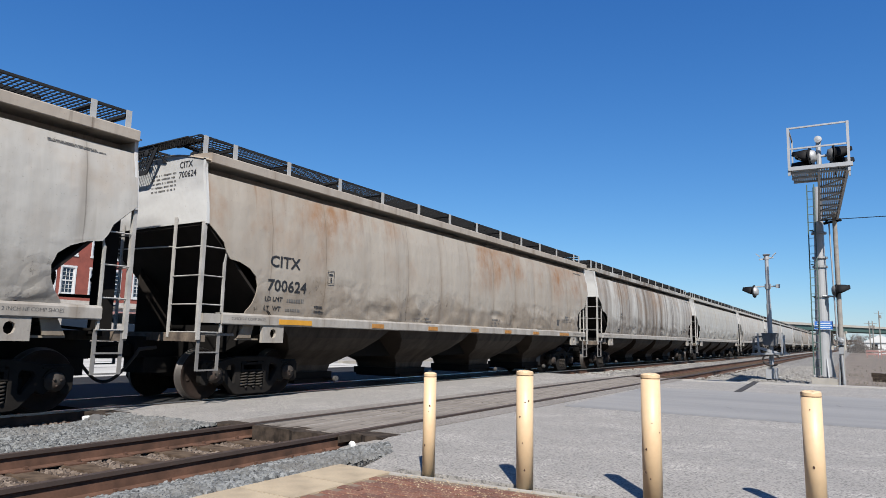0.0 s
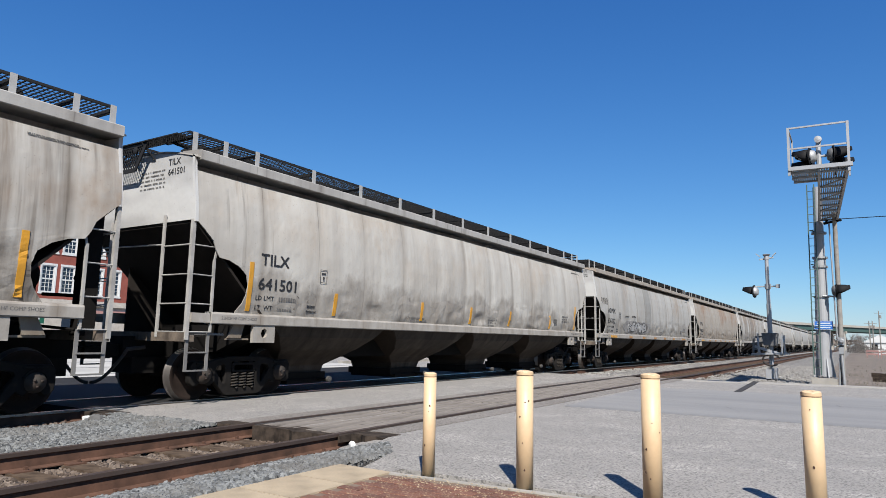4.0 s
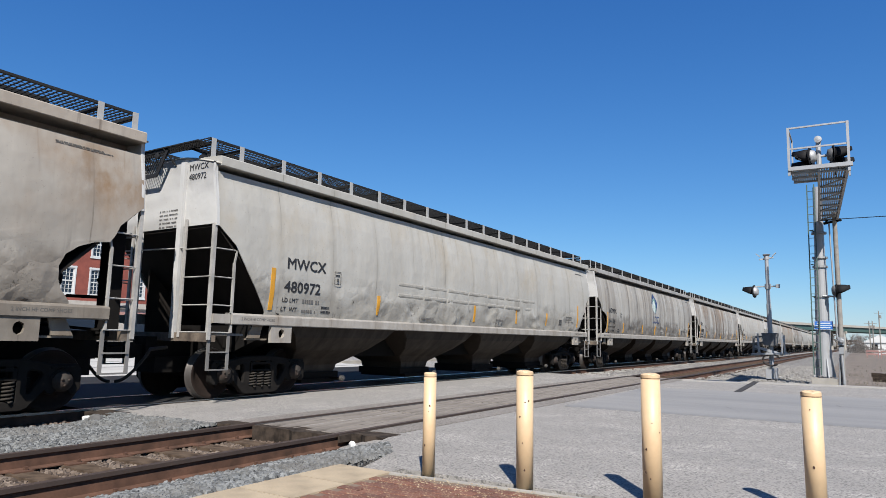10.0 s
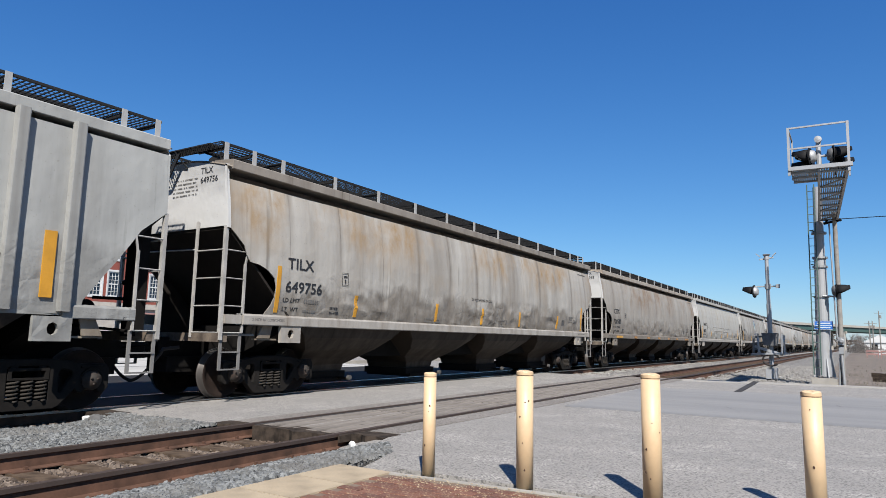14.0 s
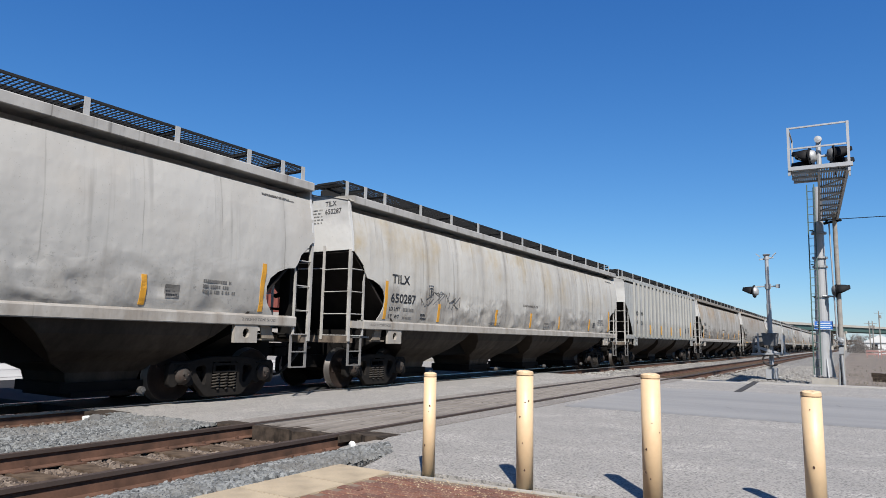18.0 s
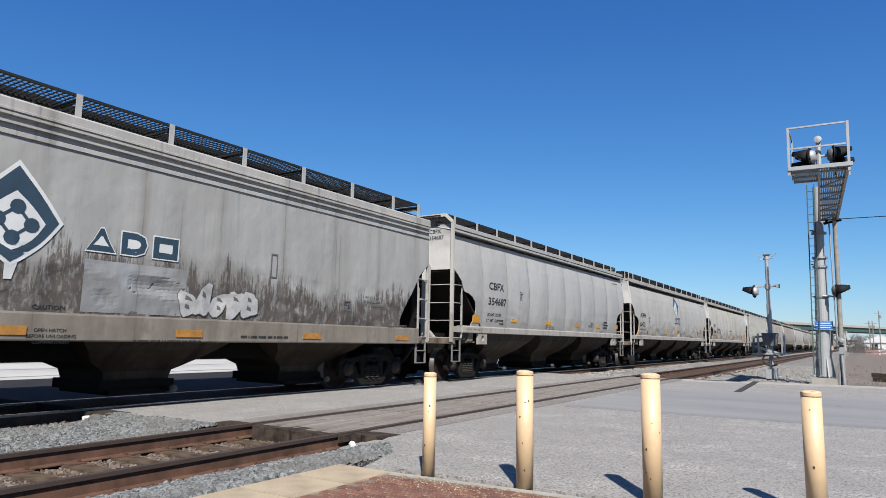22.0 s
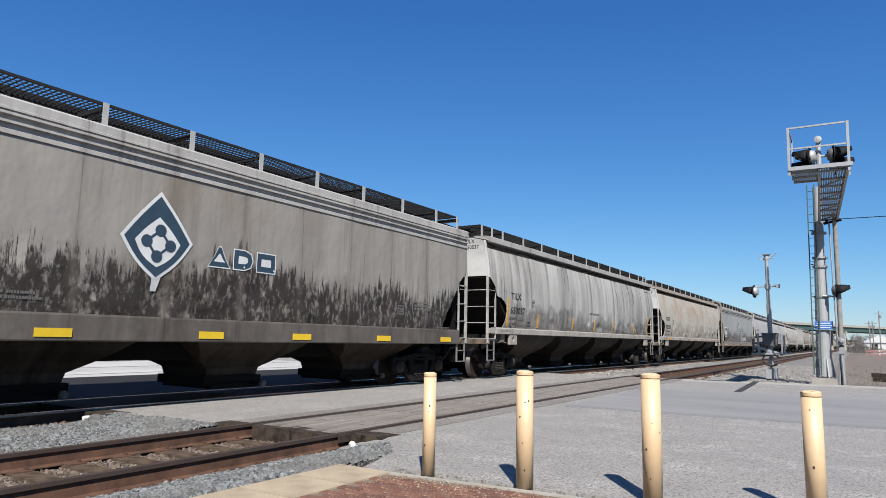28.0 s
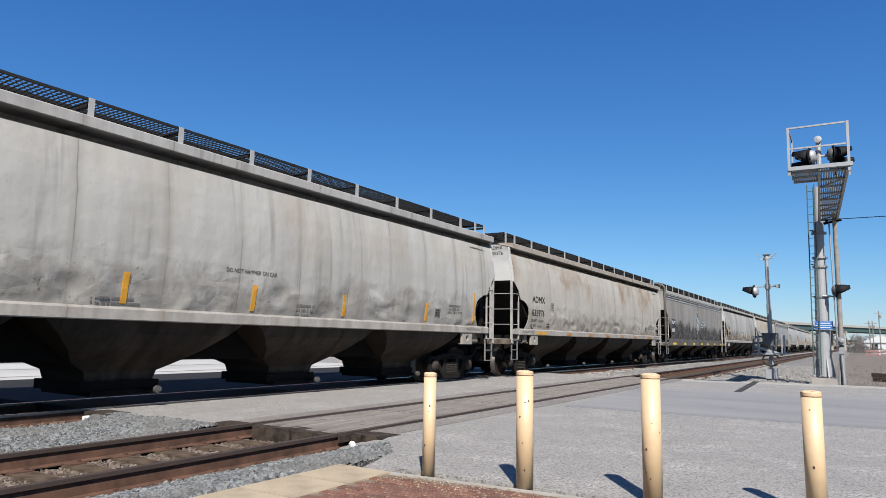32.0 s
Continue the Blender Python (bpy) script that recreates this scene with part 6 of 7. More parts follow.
M["brown_asphalt"] = asphalt("brownish_worn_asphalt", (0.29, 0.26, 0.232), (0.20, 0.175, 0.15), 0.7)
M["plank"] = plank_wood("worn_crossing_plank", (0.31, 0.275, 0.24), (0.195, 0.168, 0.145))
planking = solo("crossing_planking", M["rubber"], "grey-brown worn timber planks between the siding rails", "crossing", lambda bm: box(bm, SIDING_X - 0.655, SIDING_X + 0.655, 6.30, 23.2, -0.15, -0.045), kind="structure")
rp = random.Random(14)
for i in range(5):
    y = 6.30
    while y < 23.0:
        run_ = min(rp.choice((2.35, 2.45, 2.6)), 23.2 - y)
        wide = 0.25 - rp.uniform(0.008, 0.016)
        part("plank", shared("plank%d" % round(run_ * 100), lambda bm: loft(bm, [[(0.02, a, -0.008), (wide - 0.02, a, -0.008), (wide, b, -0.022), (wide, b, -0.12), (0.0, b, -0.12), (0.0, b, -0.022)] for a, b in ((0.02, 0.0), (run_ - 0.03, run_ - 0.012))]), M["plank"]), None, planking, at=pose(SIDING_X - 0.645 + 0.26 * i, y, rp.uniform(-0.008, 0.001), 0, rp.uniform(-0.6, 0.6), 0))
        y += run_
for s in (-1, 1):
    solo("crossing_strip", M["brown_asphalt"], "brownish worn asphalt beside the siding rail", "crossing", lambda bm: ragged(bm, min(SIDING_X + s * 0.84, SIDING_X + s * 1.25), max(SIDING_X + s * 0.84, SIDING_X + s * 1.25), 6.75 if s > 0 else 6.25, 16.4, -0.15, -0.015, 12 + s), kind="structure")


def road_skirt(bm):
    """Asphalt ramp from the road's broken corner down to the stones."""
    rings = []
    for x, y in ((-4.98, 6.62), (-3.62, 5.03)):
        rings.append([(x, y, -0.021), (x - 0.46, y - 0.40, -0.17), (x - 0.46, y - 0.40, -0.29), (x + 0.05, y + 0.05, -0.29), (x + 0.05, y + 0.05, -0.024)])
    loft(bm, rings)


solo("road", M["asphalt"], "broken asphalt edge sloping down to the stones", "road", road_skirt, kind="structure")

# flangeways, panel edges and the broken timber at the crossing
for xc in (SIDING_X, TRACK_X):
    for s in (-1, 1):
        solo("flangeway", M["rubber"], "dark groove beside the rail in the crossing", "flangeway", lambda bm: box(bm, xc + s * 0.69 - 0.035, xc + s * 0.69 + 0.035, 6.25, 23.2, -0.1, -0.012), kind="structure")
        solo("flangeway", M["asphalt_dark"], "cracked seal beside the rail in the crossing", "flangeway", lambda bm: box(bm, xc + s * 0.815 - 0.02, xc + s * 0.815 + 0.02, 6.2, 23.2, -0.1, -0.014), kind="structure").data.materials[0] = M["timber_edge"]


solo("crossing_timber", M["timber_edge"], "broken grey timber end of the crossing panel", "timber", lambda bm: ragged(bm, -6.87, -5.56, 6.14, 0.35, -0.26, -0.016, 5), kind="structure")
solo("crossing_timber", M["timber_edge"], "dark timber end outside the far siding rail", "timber", lambda bm: ragged(bm, -7.50, -7.05, 6.02, 0.3, -0.26, -0.014, 15), kind="structure")
solo("crossing_timber", M["timber_edge"], "broken grey timber beside the siding rail", "timber", lambda bm: ragged(bm, -5.40, -4.88, 6.42, 0.35, -0.26, -0.018, 8), kind="structure")
solo("crossing_timber", M["timber_edge"], "grey timber block beside the main track", "timber", lambda bm: ragged(bm, -9.98, -9.36, 5.60, 0.4, -0.26, -0.02, 6), kind="structure")


def stones(name, label, material, spots, seed):
    """Loose stones, each an irregular flat-topped lump, as one heap."""
    r = random.Random(seed)
    verts, faces = [], []
    for x, y, z, size in spots(r):
        a, b, c = size * r.uniform(0.75, 1.25), size * r.uniform(0.55, 0.95), size * r.uniform(0.5, 0.85)
        t, turn = r.uniform(0, 6.3), r.uniform(0, 6.3)
        tx, ty = r.uniform(-0.45, 0.45), r.uniform(-0.45, 0.45)
        co, si = math.cos(turn), math.sin(turn)
        base = len(verts)
        for k, up in ((1.0, -0.25), (0.62, 0.75)):
            for i in range(5):
                an = t + i * 1.2566 + r.uniform(-0.3, 0.3)
                u, v = a * k * math.cos(an), b * k * math.sin(an)
                verts.append((x + u * co - v * si, y + u * si + v * co, z + c * up + tx * u + ty * v + r.uniform(-0.12, 0.12) * c))
        for i in range(5):
            j = (i + 1) % 5
            faces.append((base + i, base + j, base + 5 + j, base + 5 + i))
        faces.append(tuple(base + 5 + i for i in range(5)))
    me = bpy.data.meshes.new(name)
    me.from_pydata(verts, [], faces)
    me.materials.append(material)
    return tagged(new(name, me), label, "gravel", kind="stuff")


def stone_paint(name, a, b, c):
    m, nt, bs = mat_base(name, 0.95)
    g = nt.nodes.new("ShaderNodeNewGeometry")
    col = mixed(nt, g.outputs["Random Per Island"], a, b)
    col = mixed(nt, times(nt, ramp_of(nt, noise_of(nt, 1.5, 4.0), 0.45, 0.65), 0.8), col, c)
    nt.links.new(col, bs.inputs["Base Color"])
    bump_of(nt, bs, noise_of(nt, 60.0, 2.0), 0.3, 0.004)
    return m


M["stone_grey"] = stone_paint("grey_stones", (0.06, 0.063, 0.063), (0.285, 0.29, 0.285), (0.16, 0.152, 0.14))
M["stone_lump"] = plain("grey_lump", (0.15, 0.145, 0.14), 0.95, var=0.5, scale=9)
M["stone_brown"] = stone_paint("rusty_stones", (0.06, 0.04, 0.028), (0.27, 0.21, 0.165), (0.11, 0.07, 0.046))


def between(r):
    for _ in range(15000):
        y = 6.0 - 4.6 * r.random()
        x = -9.7 + 2.45 * r.random()
        if y > 5.90 + (x + 9.4) * 0.07:
            continue
        z = -0.115 + 0.02 * noise.noise((x * 1.5, y * 1.5, 0)) - (0.09 if x < -9.45 or x > -7.4 else 0) + 0.075 * max(0.0, min(1.0, (y - 5.1) / 0.7))
        yield x, y, z, r.uniform(0.022, 0.05)


def beside(r):
    for _ in range(9000):
        y = 6.5 - 4.8 * r.random()
        x = -5.35 + 1.12 * r.random()
        if y > 6.5 - max(0, (x + 4.9)) * 1.15:
            continue
        yield x, y, -0.185 + 0.15 * min(1, (x + 5.35) / 0.75) + 0.015 * noise.noise((x * 2, y * 2, 4)), r.uniform(0.018, 0.045)


def in_track(r):
    for _ in range(5200):
        y = 6.15 - 4.6 * r.random()
        x = -7.3 + 2.1 * r.random()
        k = ((5.86 - y) / 0.51) % 1.0
        if (k < 0.22 or k > 0.78) and r.random() < 0.75:
            continue
        yield x, y, -0.215 + 0.02 * r.random(), r.uniform(0.018, 0.042)


def main_track(r):
    for _ in range(2600):
        yield -11.9 + 2.2 * r.random(), 5.4 - 4.0 * r.random(), -0.19 + 0.03 * r.random(), r.uniform(0.018, 0.04)


def far_side(r):
    for _ in range(9000):
        y = 24.2 + 26 * r.random() ** 1.6
        x = -9.6 + 8.0 * r.random()
        if -7.3 < x < -5.2:
            continue
        yield x, y, (-0.12 if x < -5 else -0.15) + 0.02 * noise.noise((x, y, 1)), r.uniform(0.022, 0.05)


def crumbs(r):
    for _ in range(900):
        x = -3.5 + 3.4 * r.random()
        y = 4.84 + (x + 3.62) * 0.073 - abs(r.gauss(0, 0.22))
        yield x, y, -0.018, r.uniform(0.003, 0.008)


M["stone_tan"] = stone_paint("tan_grit", (0.42, 0.32, 0.2), (0.62, 0.5, 0.34), (0.35, 0.27, 0.18))
stones("gravel", "tan grit scattered on the brick paving", M["stone_tan"], crumbs, 8)
stones("gravel", "pale grey crushed stone heaped between the tracks", M["stone_grey"], between, 1)
stones("gravel", "grey crushed stone beside the siding rail", M["stone_grey"], beside, 2)
stones("gravel", "rust-stained stones between the siding rails", M["stone_brown"], in_track, 3)
stones("gravel", "dark stones along the main track", M["stone_brown"], main_track, 4)
M["stone_pale"] = stone_paint("pale_stones", (0.20, 0.19, 0.175), (0.44, 0.42, 0.39), (0.31, 0.285, 0.25))
stones("gravel", "pale crushed stone beyond the crossing", M["stone_pale"], far_side, 5)

solo("rock", M["stone_lump"], "grey lump of broken concrete beside the main track", "rock", lambda bm: loft(bm, [[(0.105 * k * math.cos(a) + 0.02 * math.sin(3 * a), 0.08 * k * math.sin(a), z) for a in [i * 0.785 for i in range(8)]] for z, k in ((-0.06, 0.9), (0.02, 1.1), (0.07, 0.8), (0.09, 0.3))]), at=pose(-9.30, 5.42, -0.08))
solo("litter", M["white_sticker"], "scrap of white litter beside the main track", "litter", lambda bm: loft(bm, [[(0.075 * k * math.cos(a), 0.03 * k * math.sin(a) + 0.01 * math.sin(2 * a), z) for a in [i * 0.785 for i in range(8)]] for z, k in ((-0.03, 0.8), (0.02, 0.9), (0.035, 0.4))]), at=pose(-9.50, 5.40, -0.06, 0, 0, 40))

# ---- brick platform with its tan edge ----
plat = solo("pavement", M["mortar"], "red brick platform with sandy joints", "pavement", lambda bm: prism(bm, [(-3.62, -9), (9, -9), (9, 5.75), (-0.3, 5.25), (-3.62, 4.80)], "z", -0.29, -0.030), kind="structure")
solo("kerb", M["concrete"], "pale concrete kerb under the bollards", "kerb", lambda bm: prism(bm, [(-3.62, 4.82), (9, 5.75), (9, 5.82), (-3.62, 4.87)], "z", -0.29, -0.018), kind="structure")
M["nosing"] = plain("stained_nosing", (0.36, 0.27, 0.18), 0.95, var=0.7, scale=5, dirt=(0.16, 0.115, 0.075))
edge = thing("platform_edge", "tan paving slabs along the platform's edge", "paving", kind="structure")
for i in range(22):
    y1 = 4.86 - 0.61 * i
    part("slab", shared("slab", lambda bm: (box(bm, 0, 0.60, 0, 0.60, -0.25, -0.016)), M["tan_paving"]), None, edge, at=pose(-4.20, y1 - 0.6, 0))
part("nosing", shared("nosing", lambda bm: box(bm, -4.27, -4.205, -9, 4.84, -0.3, -0.026), M["nosing"]), None, edge, "brown dirt-stained nosing")
part("slab_bed", shared("slab_bed", lambda bm: box(bm, -4.17, -3.61, -9, 4.8, -0.3, -0.03), M["mortar"]), None, edge)


def brick_shape(bm):
    rings = []
    for z, e in ((-0.06, 0.0), (-0.012, 0.0), (-0.006, 0.005)):
        rings.append([(e, e, z), (0.197 - e, e, z), (0.197 - e, 0.096 - e, z), (e, 0.096 - e, z)])
    loft(bm, rings)


M["paver"] = bpy.data.materials.new("brick_pavers")
M["paver"].use_nodes = True
_nt = M["paver"].node_tree
_oi = _nt.nodes.new("ShaderNodeObjectInfo")
_c = mixed(_nt, _oi.outputs["Random"], (0.13, 0.05, 0.034), (0.24, 0.10, 0.062))
_c = mixed(_nt, times(_nt, ramp_of(_nt, noise_of(_nt, 55.0, 4.0), 0.56, 0.66), 0.6), _c, (0.48, 0.36, 0.22))
_nt.links.new(_c, _nt.nodes["Principled BSDF"].inputs["Base Color"])
_nt.nodes["Principled BSDF"].inputs["Roughness"].default_value = 0.9
bump_of(_nt, _nt.nodes["Principled BSDF"], noise_of(_nt, 90.0, 3.0), 0.3, 0.004)

# ---- bollards ----


M["seam"] = plain("stained_cap_seam", (0.42, 0.27, 0.14), 0.8, var=0.6, scale=20, dirt=(0.08, 0.05, 0.03))
BOLLARDS = ((-3.27, 4.96, 0.87, 0.115), (-2.37, 5.03, 0.92, 0.142), (-1.38, 5.19, 0.935, 0.147), (-0.31, 5.43, 0.85, 0.135))
for i, (x, y, h, d) in enumerate(BOLLARDS):
    b = thing("bollard", "cream painted steel bollard with chipped paint", "bollard", pose(x, y, 0, 0, 0, 40 * i), "bollards")
    bm = bmesh.new()
    k = d / 0.15
    lathe(bm, (0, 0, -0.03), (0, 0, 1), [(0, 0.074 * k), (h - 0.01, 0.074 * k)], 28)
    part("pipe", bm, M["bollard"], b, smooth=False)
    for p in b.children[0].data.polygons:
        p.use_smooth = len(p.vertices) == 4
    bm = bmesh.new()
    lathe(bm, (0, 0, h - 0.04), (0, 0, 1), [(0.006, 0.0742 * k), (0.010, 0.0752 * k), (0.030, 0.0752 * k), (0.036, 0.070 * k), (0.041, 0.045 * k), (0.043, 0.001)], 28)
    rc = random.Random(i + 31)
    for v in bm.verts:
        if v.co.z > h - 0.02:
            v.co.z += rc.uniform(-0.004, 0.004)
    part("cap", bm, M["bollard"], b, "low domed cap")
    bm = bmesh.new()
    lathe(bm, (0, 0, h - 0.043), (0, 0, 1), [(0.006, 0.0742 * k), (0.0065, 0.0747 * k), (0.0105, 0.0747 * k), (0.011, 0.0742 * k)], 28)
    part("seam", bm, M["seam"], b, "stained seam under the cap")
    bm = bmesh.new()
    r = random.Random(i + 5)
    for _ in range(3 + 2 * (i in (1, 2))):
        a, z, s = -1.2 - 0.7 * i + r.uniform(-0.9, 0.9), r.uniform(0.04, h - 0.1), r.uniform(0.004, 0.010)
        c = Vector((math.cos(a), math.sin(a), 0)) * (0.0745 * k)
        t = Vector((-math.sin(a), math.cos(a), 0))
        pts = [c + t * s * r.uniform(0.6, 1.2) * math.cos(q) + Vector((0, 0, z + s * r.uniform(0.6, 1.5) * math.sin(q))) for q in [k2 * 0.898 for k2 in range(7)]]
        n = Vector((math.cos(a), math.sin(a), 0)) * 0.0012
        loft(bm, [[p - n for p in pts], [p + n for p in pts]])
    part("paint_chips", bm, M["chip"], b, "rusty chips in the paint")

# ---- crossing signals ----


def flasher(parent, x, y, z, turn, name="signal_head", shell="aluminium"):
    """Round lamp with a black backing disc and a long hood."""
    at = pose(x, y, z, 0, 0, turn)
    bm = bmesh.new()
    lathe(bm, (0, 0, 0), (0, -1, 0), [(-0.12, 0.03), (-0.115, 0.09), (-0.10, 0.14), (-0.03, 0.17), (0.0, 0.18), (0.01, 0.15)], 20)
    h = part(name, bm, M[shell], parent, "signal lamp housing", at=at, smooth=True)
    bm = bmesh.new()
    lathe(bm, (0, 0, 0), (0, -1, 0), [(0.012, 0.25), (0.030, 0.25), (0.032, 0.15)], 24)
    part("background_disc", bm, M["hood"], h, "black round background plate")
    bm = bmesh.new()
    n = 14
    rings = []
    for d, rr, low in ((0.03, 0.20, -42), (0.18, 0.20, -25), (0.42, 0.185, 12)):
        arc = [(math.cos(a), math.sin(a)) for a in [math.radians(low + (180 - 2 * low) * i / n) for i in range(n + 1)]]
        rings.append([(c * rr, -d, s * rr) for c, s in arc] + [(c * (rr - 0.008), -d, s * (rr - 0.008)) for c, s in reversed(arc)])
    loft(bm, rings)
    part("hood", bm, M["hood"], h, "black lamp hood", smooth=True)
    bm = bmesh.new()
    lathe(bm, (0, 0, 0), (0, -1, 0), [(0.03, 0.15), (0.05, 0.14), (0.06, 0.05), (0.062, 0.001)], 18)
    part("lens", bm, M["lens"], h, "dark red lens")
    return h


M["mech"] = plain("grimy_grey_casting", (0.17, 0.17, 0.17), 0.6, 0.1, var=0.5, scale=6)
M["lens"] = plain("unlit_red_lens", (0.16, 0.012, 0.012), 0.15, var=0.05)

sig = thing("crossing_signal", "aluminium level crossing signal mast with hooded lamps", "crossing signal", pose(-2.87, 28.2, -0.1))


bm = bmesh.new()
lathe(bm, (0, 0, 0), (0, 0, 1), [(0.3, 0.085), (2.85, 0.085), (2.86, 0.07), (4.72, 0.07)], 16)
part("mast", bm, M["aluminium"], sig)
bm = bmesh.new()
prism(bm, [(-0.2, 0.0), (0.2, 0.0), (0.13, 0.36), (-0.13, 0.36)], "y", -0.15, 0.15)
for s in (-1, 1):
    box(bm, 0.16 * s - 0.03, 0.16 * s + 0.03, -0.19, 0.19, 0.0, 0.4)
part("base", bm, M["aluminium"], sig, "cast aluminium base")
bm = bmesh.new()
tube(bm, (-0.50, 0, 3.55), (0.36, 0, 3.55), 0.03)
lathe(bm, (0, 0, 3.45), (0, 0, 1), [(0, 0.11), (0.2, 0.11)], 14)
box(bm, 0.28, 0.42, -0.05, 0.05, 3.48, 3.62)
part("crossarm", bm, M["galv"], sig)
flasher(sig, -0.46, -0.05, 3.36, -104, shell="aluminium")
bm = bmesh.new()
for x0, x1, z in ((-0.26, -0.08, 4.62), (-0.1, 0.24, 4.66)):
    bar(bm, (x0, 0, z), (x1, 0.05, z + 0.02), 0.10, 0.05)
lathe(bm, (0, 0, 4.6), (0, 0, 1), [(0, 0.09), (0.14, 0.09), (0.2, 0.15), (0.24, 0.02)], 12)
for x in (-0.22, 0.2):
    bar(bm, (x, 0, 4.72), (x * 1.7, 0, 4.86), 0.08, 0.03)
part("bell", bm, M["aluminium"], sig, "warning bell and fittings on the mast top")
bm = bmesh.new()
prism(bm, [(-0.22, 1.26), (0.22, 1.26), (0.28, 1.74), (-0.28, 1.74)], "y", -0.30, 0.2)
part("gate_mechanism", bm, M["mech"], sig, "grey gate mechanism box")
bm = bmesh.new()
for s in (-1, 1):
    bar(bm, (0.40 * s, -0.2, 1.0), (0.42 * s, -0.2, 1.72), 0.12, 0.06)
    bar(bm, (0.40 * s, 0.2, 1.0), (0.5 * s, 0.2, 0.95), 0.10, 0.10)
bar(bm, (-0.55, -0.15, 1.22), (0.42, -0.15, 0.92), 0.09, 0.10)
bar(bm, (-0.2, -0.15, 0.94), (0.50, -0.15, 0.98), 0.08, 0.10)
bar(bm, (-0.66, -0.24, 0.93), (0.66, -0.24, 0.97), 0.07, 0.06)
box(bm, 0.46, 0.52, -0.26, -0.22, 0.97, 1.66)
part("gate_arm_bracket", bm, M["aluminium"], sig, "pale counterweight arms")
bm = bmesh.new()
for z in (1.10, 1.32, 1.55):
    bar(bm, (-0.64, -0.2, z), (-0.26, -0.1, z + 0.06), 0.05, 0.07)
bar(bm, (-0.60, -0.22, 0.98), (-0.56, -0.2, 1.62), 0.10, 0.05)
part("gate_pivot", bm, M["mech"], sig, "dark pivot castings of the gate arm")
bm = bmesh.new()
pts = [(0.30 * math.cos(a) + 0.02, -0.22, 0.72 + 0.22 * math.sin(a)) for a in [0.3 + i * 0.47 for i in range(12)]]
pipe(bm, pts, 0.035)
part("cable_loop", bm, M["rubber"], sig, "black cable loop")

tower = thing("signal_cantilever", "galvanised cantilever signal tower with walkway over the road", "signal tower", pose(-1.05, 26.3, -0.1, 0, 0.9, 0))
bm = bmesh.new()
lathe(bm, (0, 0, 0), (0, 0, 1), [(0.25, 0.25), (0.9, 0.235), (3.0, 0.21), (3.02, 0.20), (4.3, 0.185), (4.32, 0.165), (6.9, 0.14)], 24)
part("column", bm, M["aluminium"], tower, "tapered pale metal column", smooth=False)
bm = bmesh.new()
box(bm, -0.38, 0.38, -0.38, 0.38, -0.2, 0.2)
part("footing", bm, M["concrete"], tower, "square concrete footing")
bm = bmesh.new()
for a in range(4):
    c, s = math.cos(a * 1.5708 + 0.4), math.sin(a * 1.5708 + 0.4)
    prism(bm, [(0.21, 0.22), (0.36, 0.22), (0.25, 0.85), (0.21, 0.85)], "y", -0.02, 0.02)
    bmesh.ops.rotate(bm, verts=bm.verts[-8:], cent=(0, 0, 0), matrix=Matrix.Rotation(a * 1.5708 + 0.4, 3, "Z"))
part("gusset", bm, M["aluminium"], tower)
bm = bmesh.new()
for z in (2.95, 4.0, 4.32, 5.2):
    lathe(bm, (0, 0, z), (0, 0, 1), [(0, 0.24), (0.07, 0.24)], 16)
part("band", bm, M["galv"], tower)
bm = bmesh.new()
for x in (-0.30, -0.08):
    box(bm, x - 0.018, x + 0.018, -0.36, -0.31, 0.3, 6.95)
for i in range(23):
    z = 0.55 + 0.28 * i
    tube(bm, (-0.30, -0.335, z), (-0.08, -0.335, z), 0.012, seg=6)
for z in (1.2, 2.98, 4.1, 5.3):
    bar(bm, (-0.25, -0.33, z), (-0.1, 0, z), 0.04, 0.03)
part("ladder", bm, M["girder"], tower, "dark green climbing ladder")
# walkway: a long grating towards the road, and a wider cage at its end
WZ = 5.74
walkway = bmesh.new()
for xf, xn in ((0.03, 0.37), (0.58, 0.99)):
    loft(walkway, [[(x - 0.03, y, WZ - 0.12), (x + 0.03, y, WZ - 0.12), (x + 0.03, y, WZ), (x - 0.03, y, WZ)] for x, y in ((xf, -0.22), (xn, -7.8))])
part("walkway_beam", walkway, M["aluminium"], tower)
bm = bmesh.new()
for i in range(10):
    loft(bm, [[(x, y, WZ - 0.04), (x + 0.034, y, WZ - 0.04), (x + 0.034, y, WZ), (x, y, WZ)] for x, y in ((0.07 + 0.05 * i, -0.22), (0.41 + 0.057 * i, -7.75))])
part("grating", bm, M["galv"], tower, "open walkway grating")
for i in range(9):
    y = -0.22 - 0.93 * i
    k = -(y + 0.22) / 7.6 * 0.36
    bm = bmesh.new()
    box(bm, 0.01 + k, 0.60 + 1.12 * k, y - 0.03, y + 0.03, WZ - 0.10, WZ - 0.05)
    part("cross_beam", bm, M["galv"], tower)
    if i % 2 == 0 and i < 8:
        bm = bmesh.new()
        bar(bm, (0.04 + k, y, WZ - 0.08), (0.58 + 1.12 * k + 0.04, y - 0.93, WZ - 0.08), 0.04, 0.03)
        part("cross_brace", bm, M["galv"], tower)
bm = bmesh.new()
for i in range(12):
    x = -0.27 + 0.052 * i
    box(bm, x, x + 0.036, -7.75, -6.55, WZ - 0.04, WZ)
for y in (-7.7, -7.15, -6.6):
    box(bm, -0.28, 0.38, y - 0.03, y + 0.03, WZ - 0.09, WZ - 0.04)
part("side_grating", bm, M["galv"], tower, "side landing of open grating")
bm = bmesh.new()
X0, X1, Y0 = -0.29, 1.02, -7.82
for x in (X0, X1):
    box(bm, x - 0.03, x + 0.03, Y0 - 0.03, Y0 + 0.03, WZ - 0.15, WZ + 1.12)
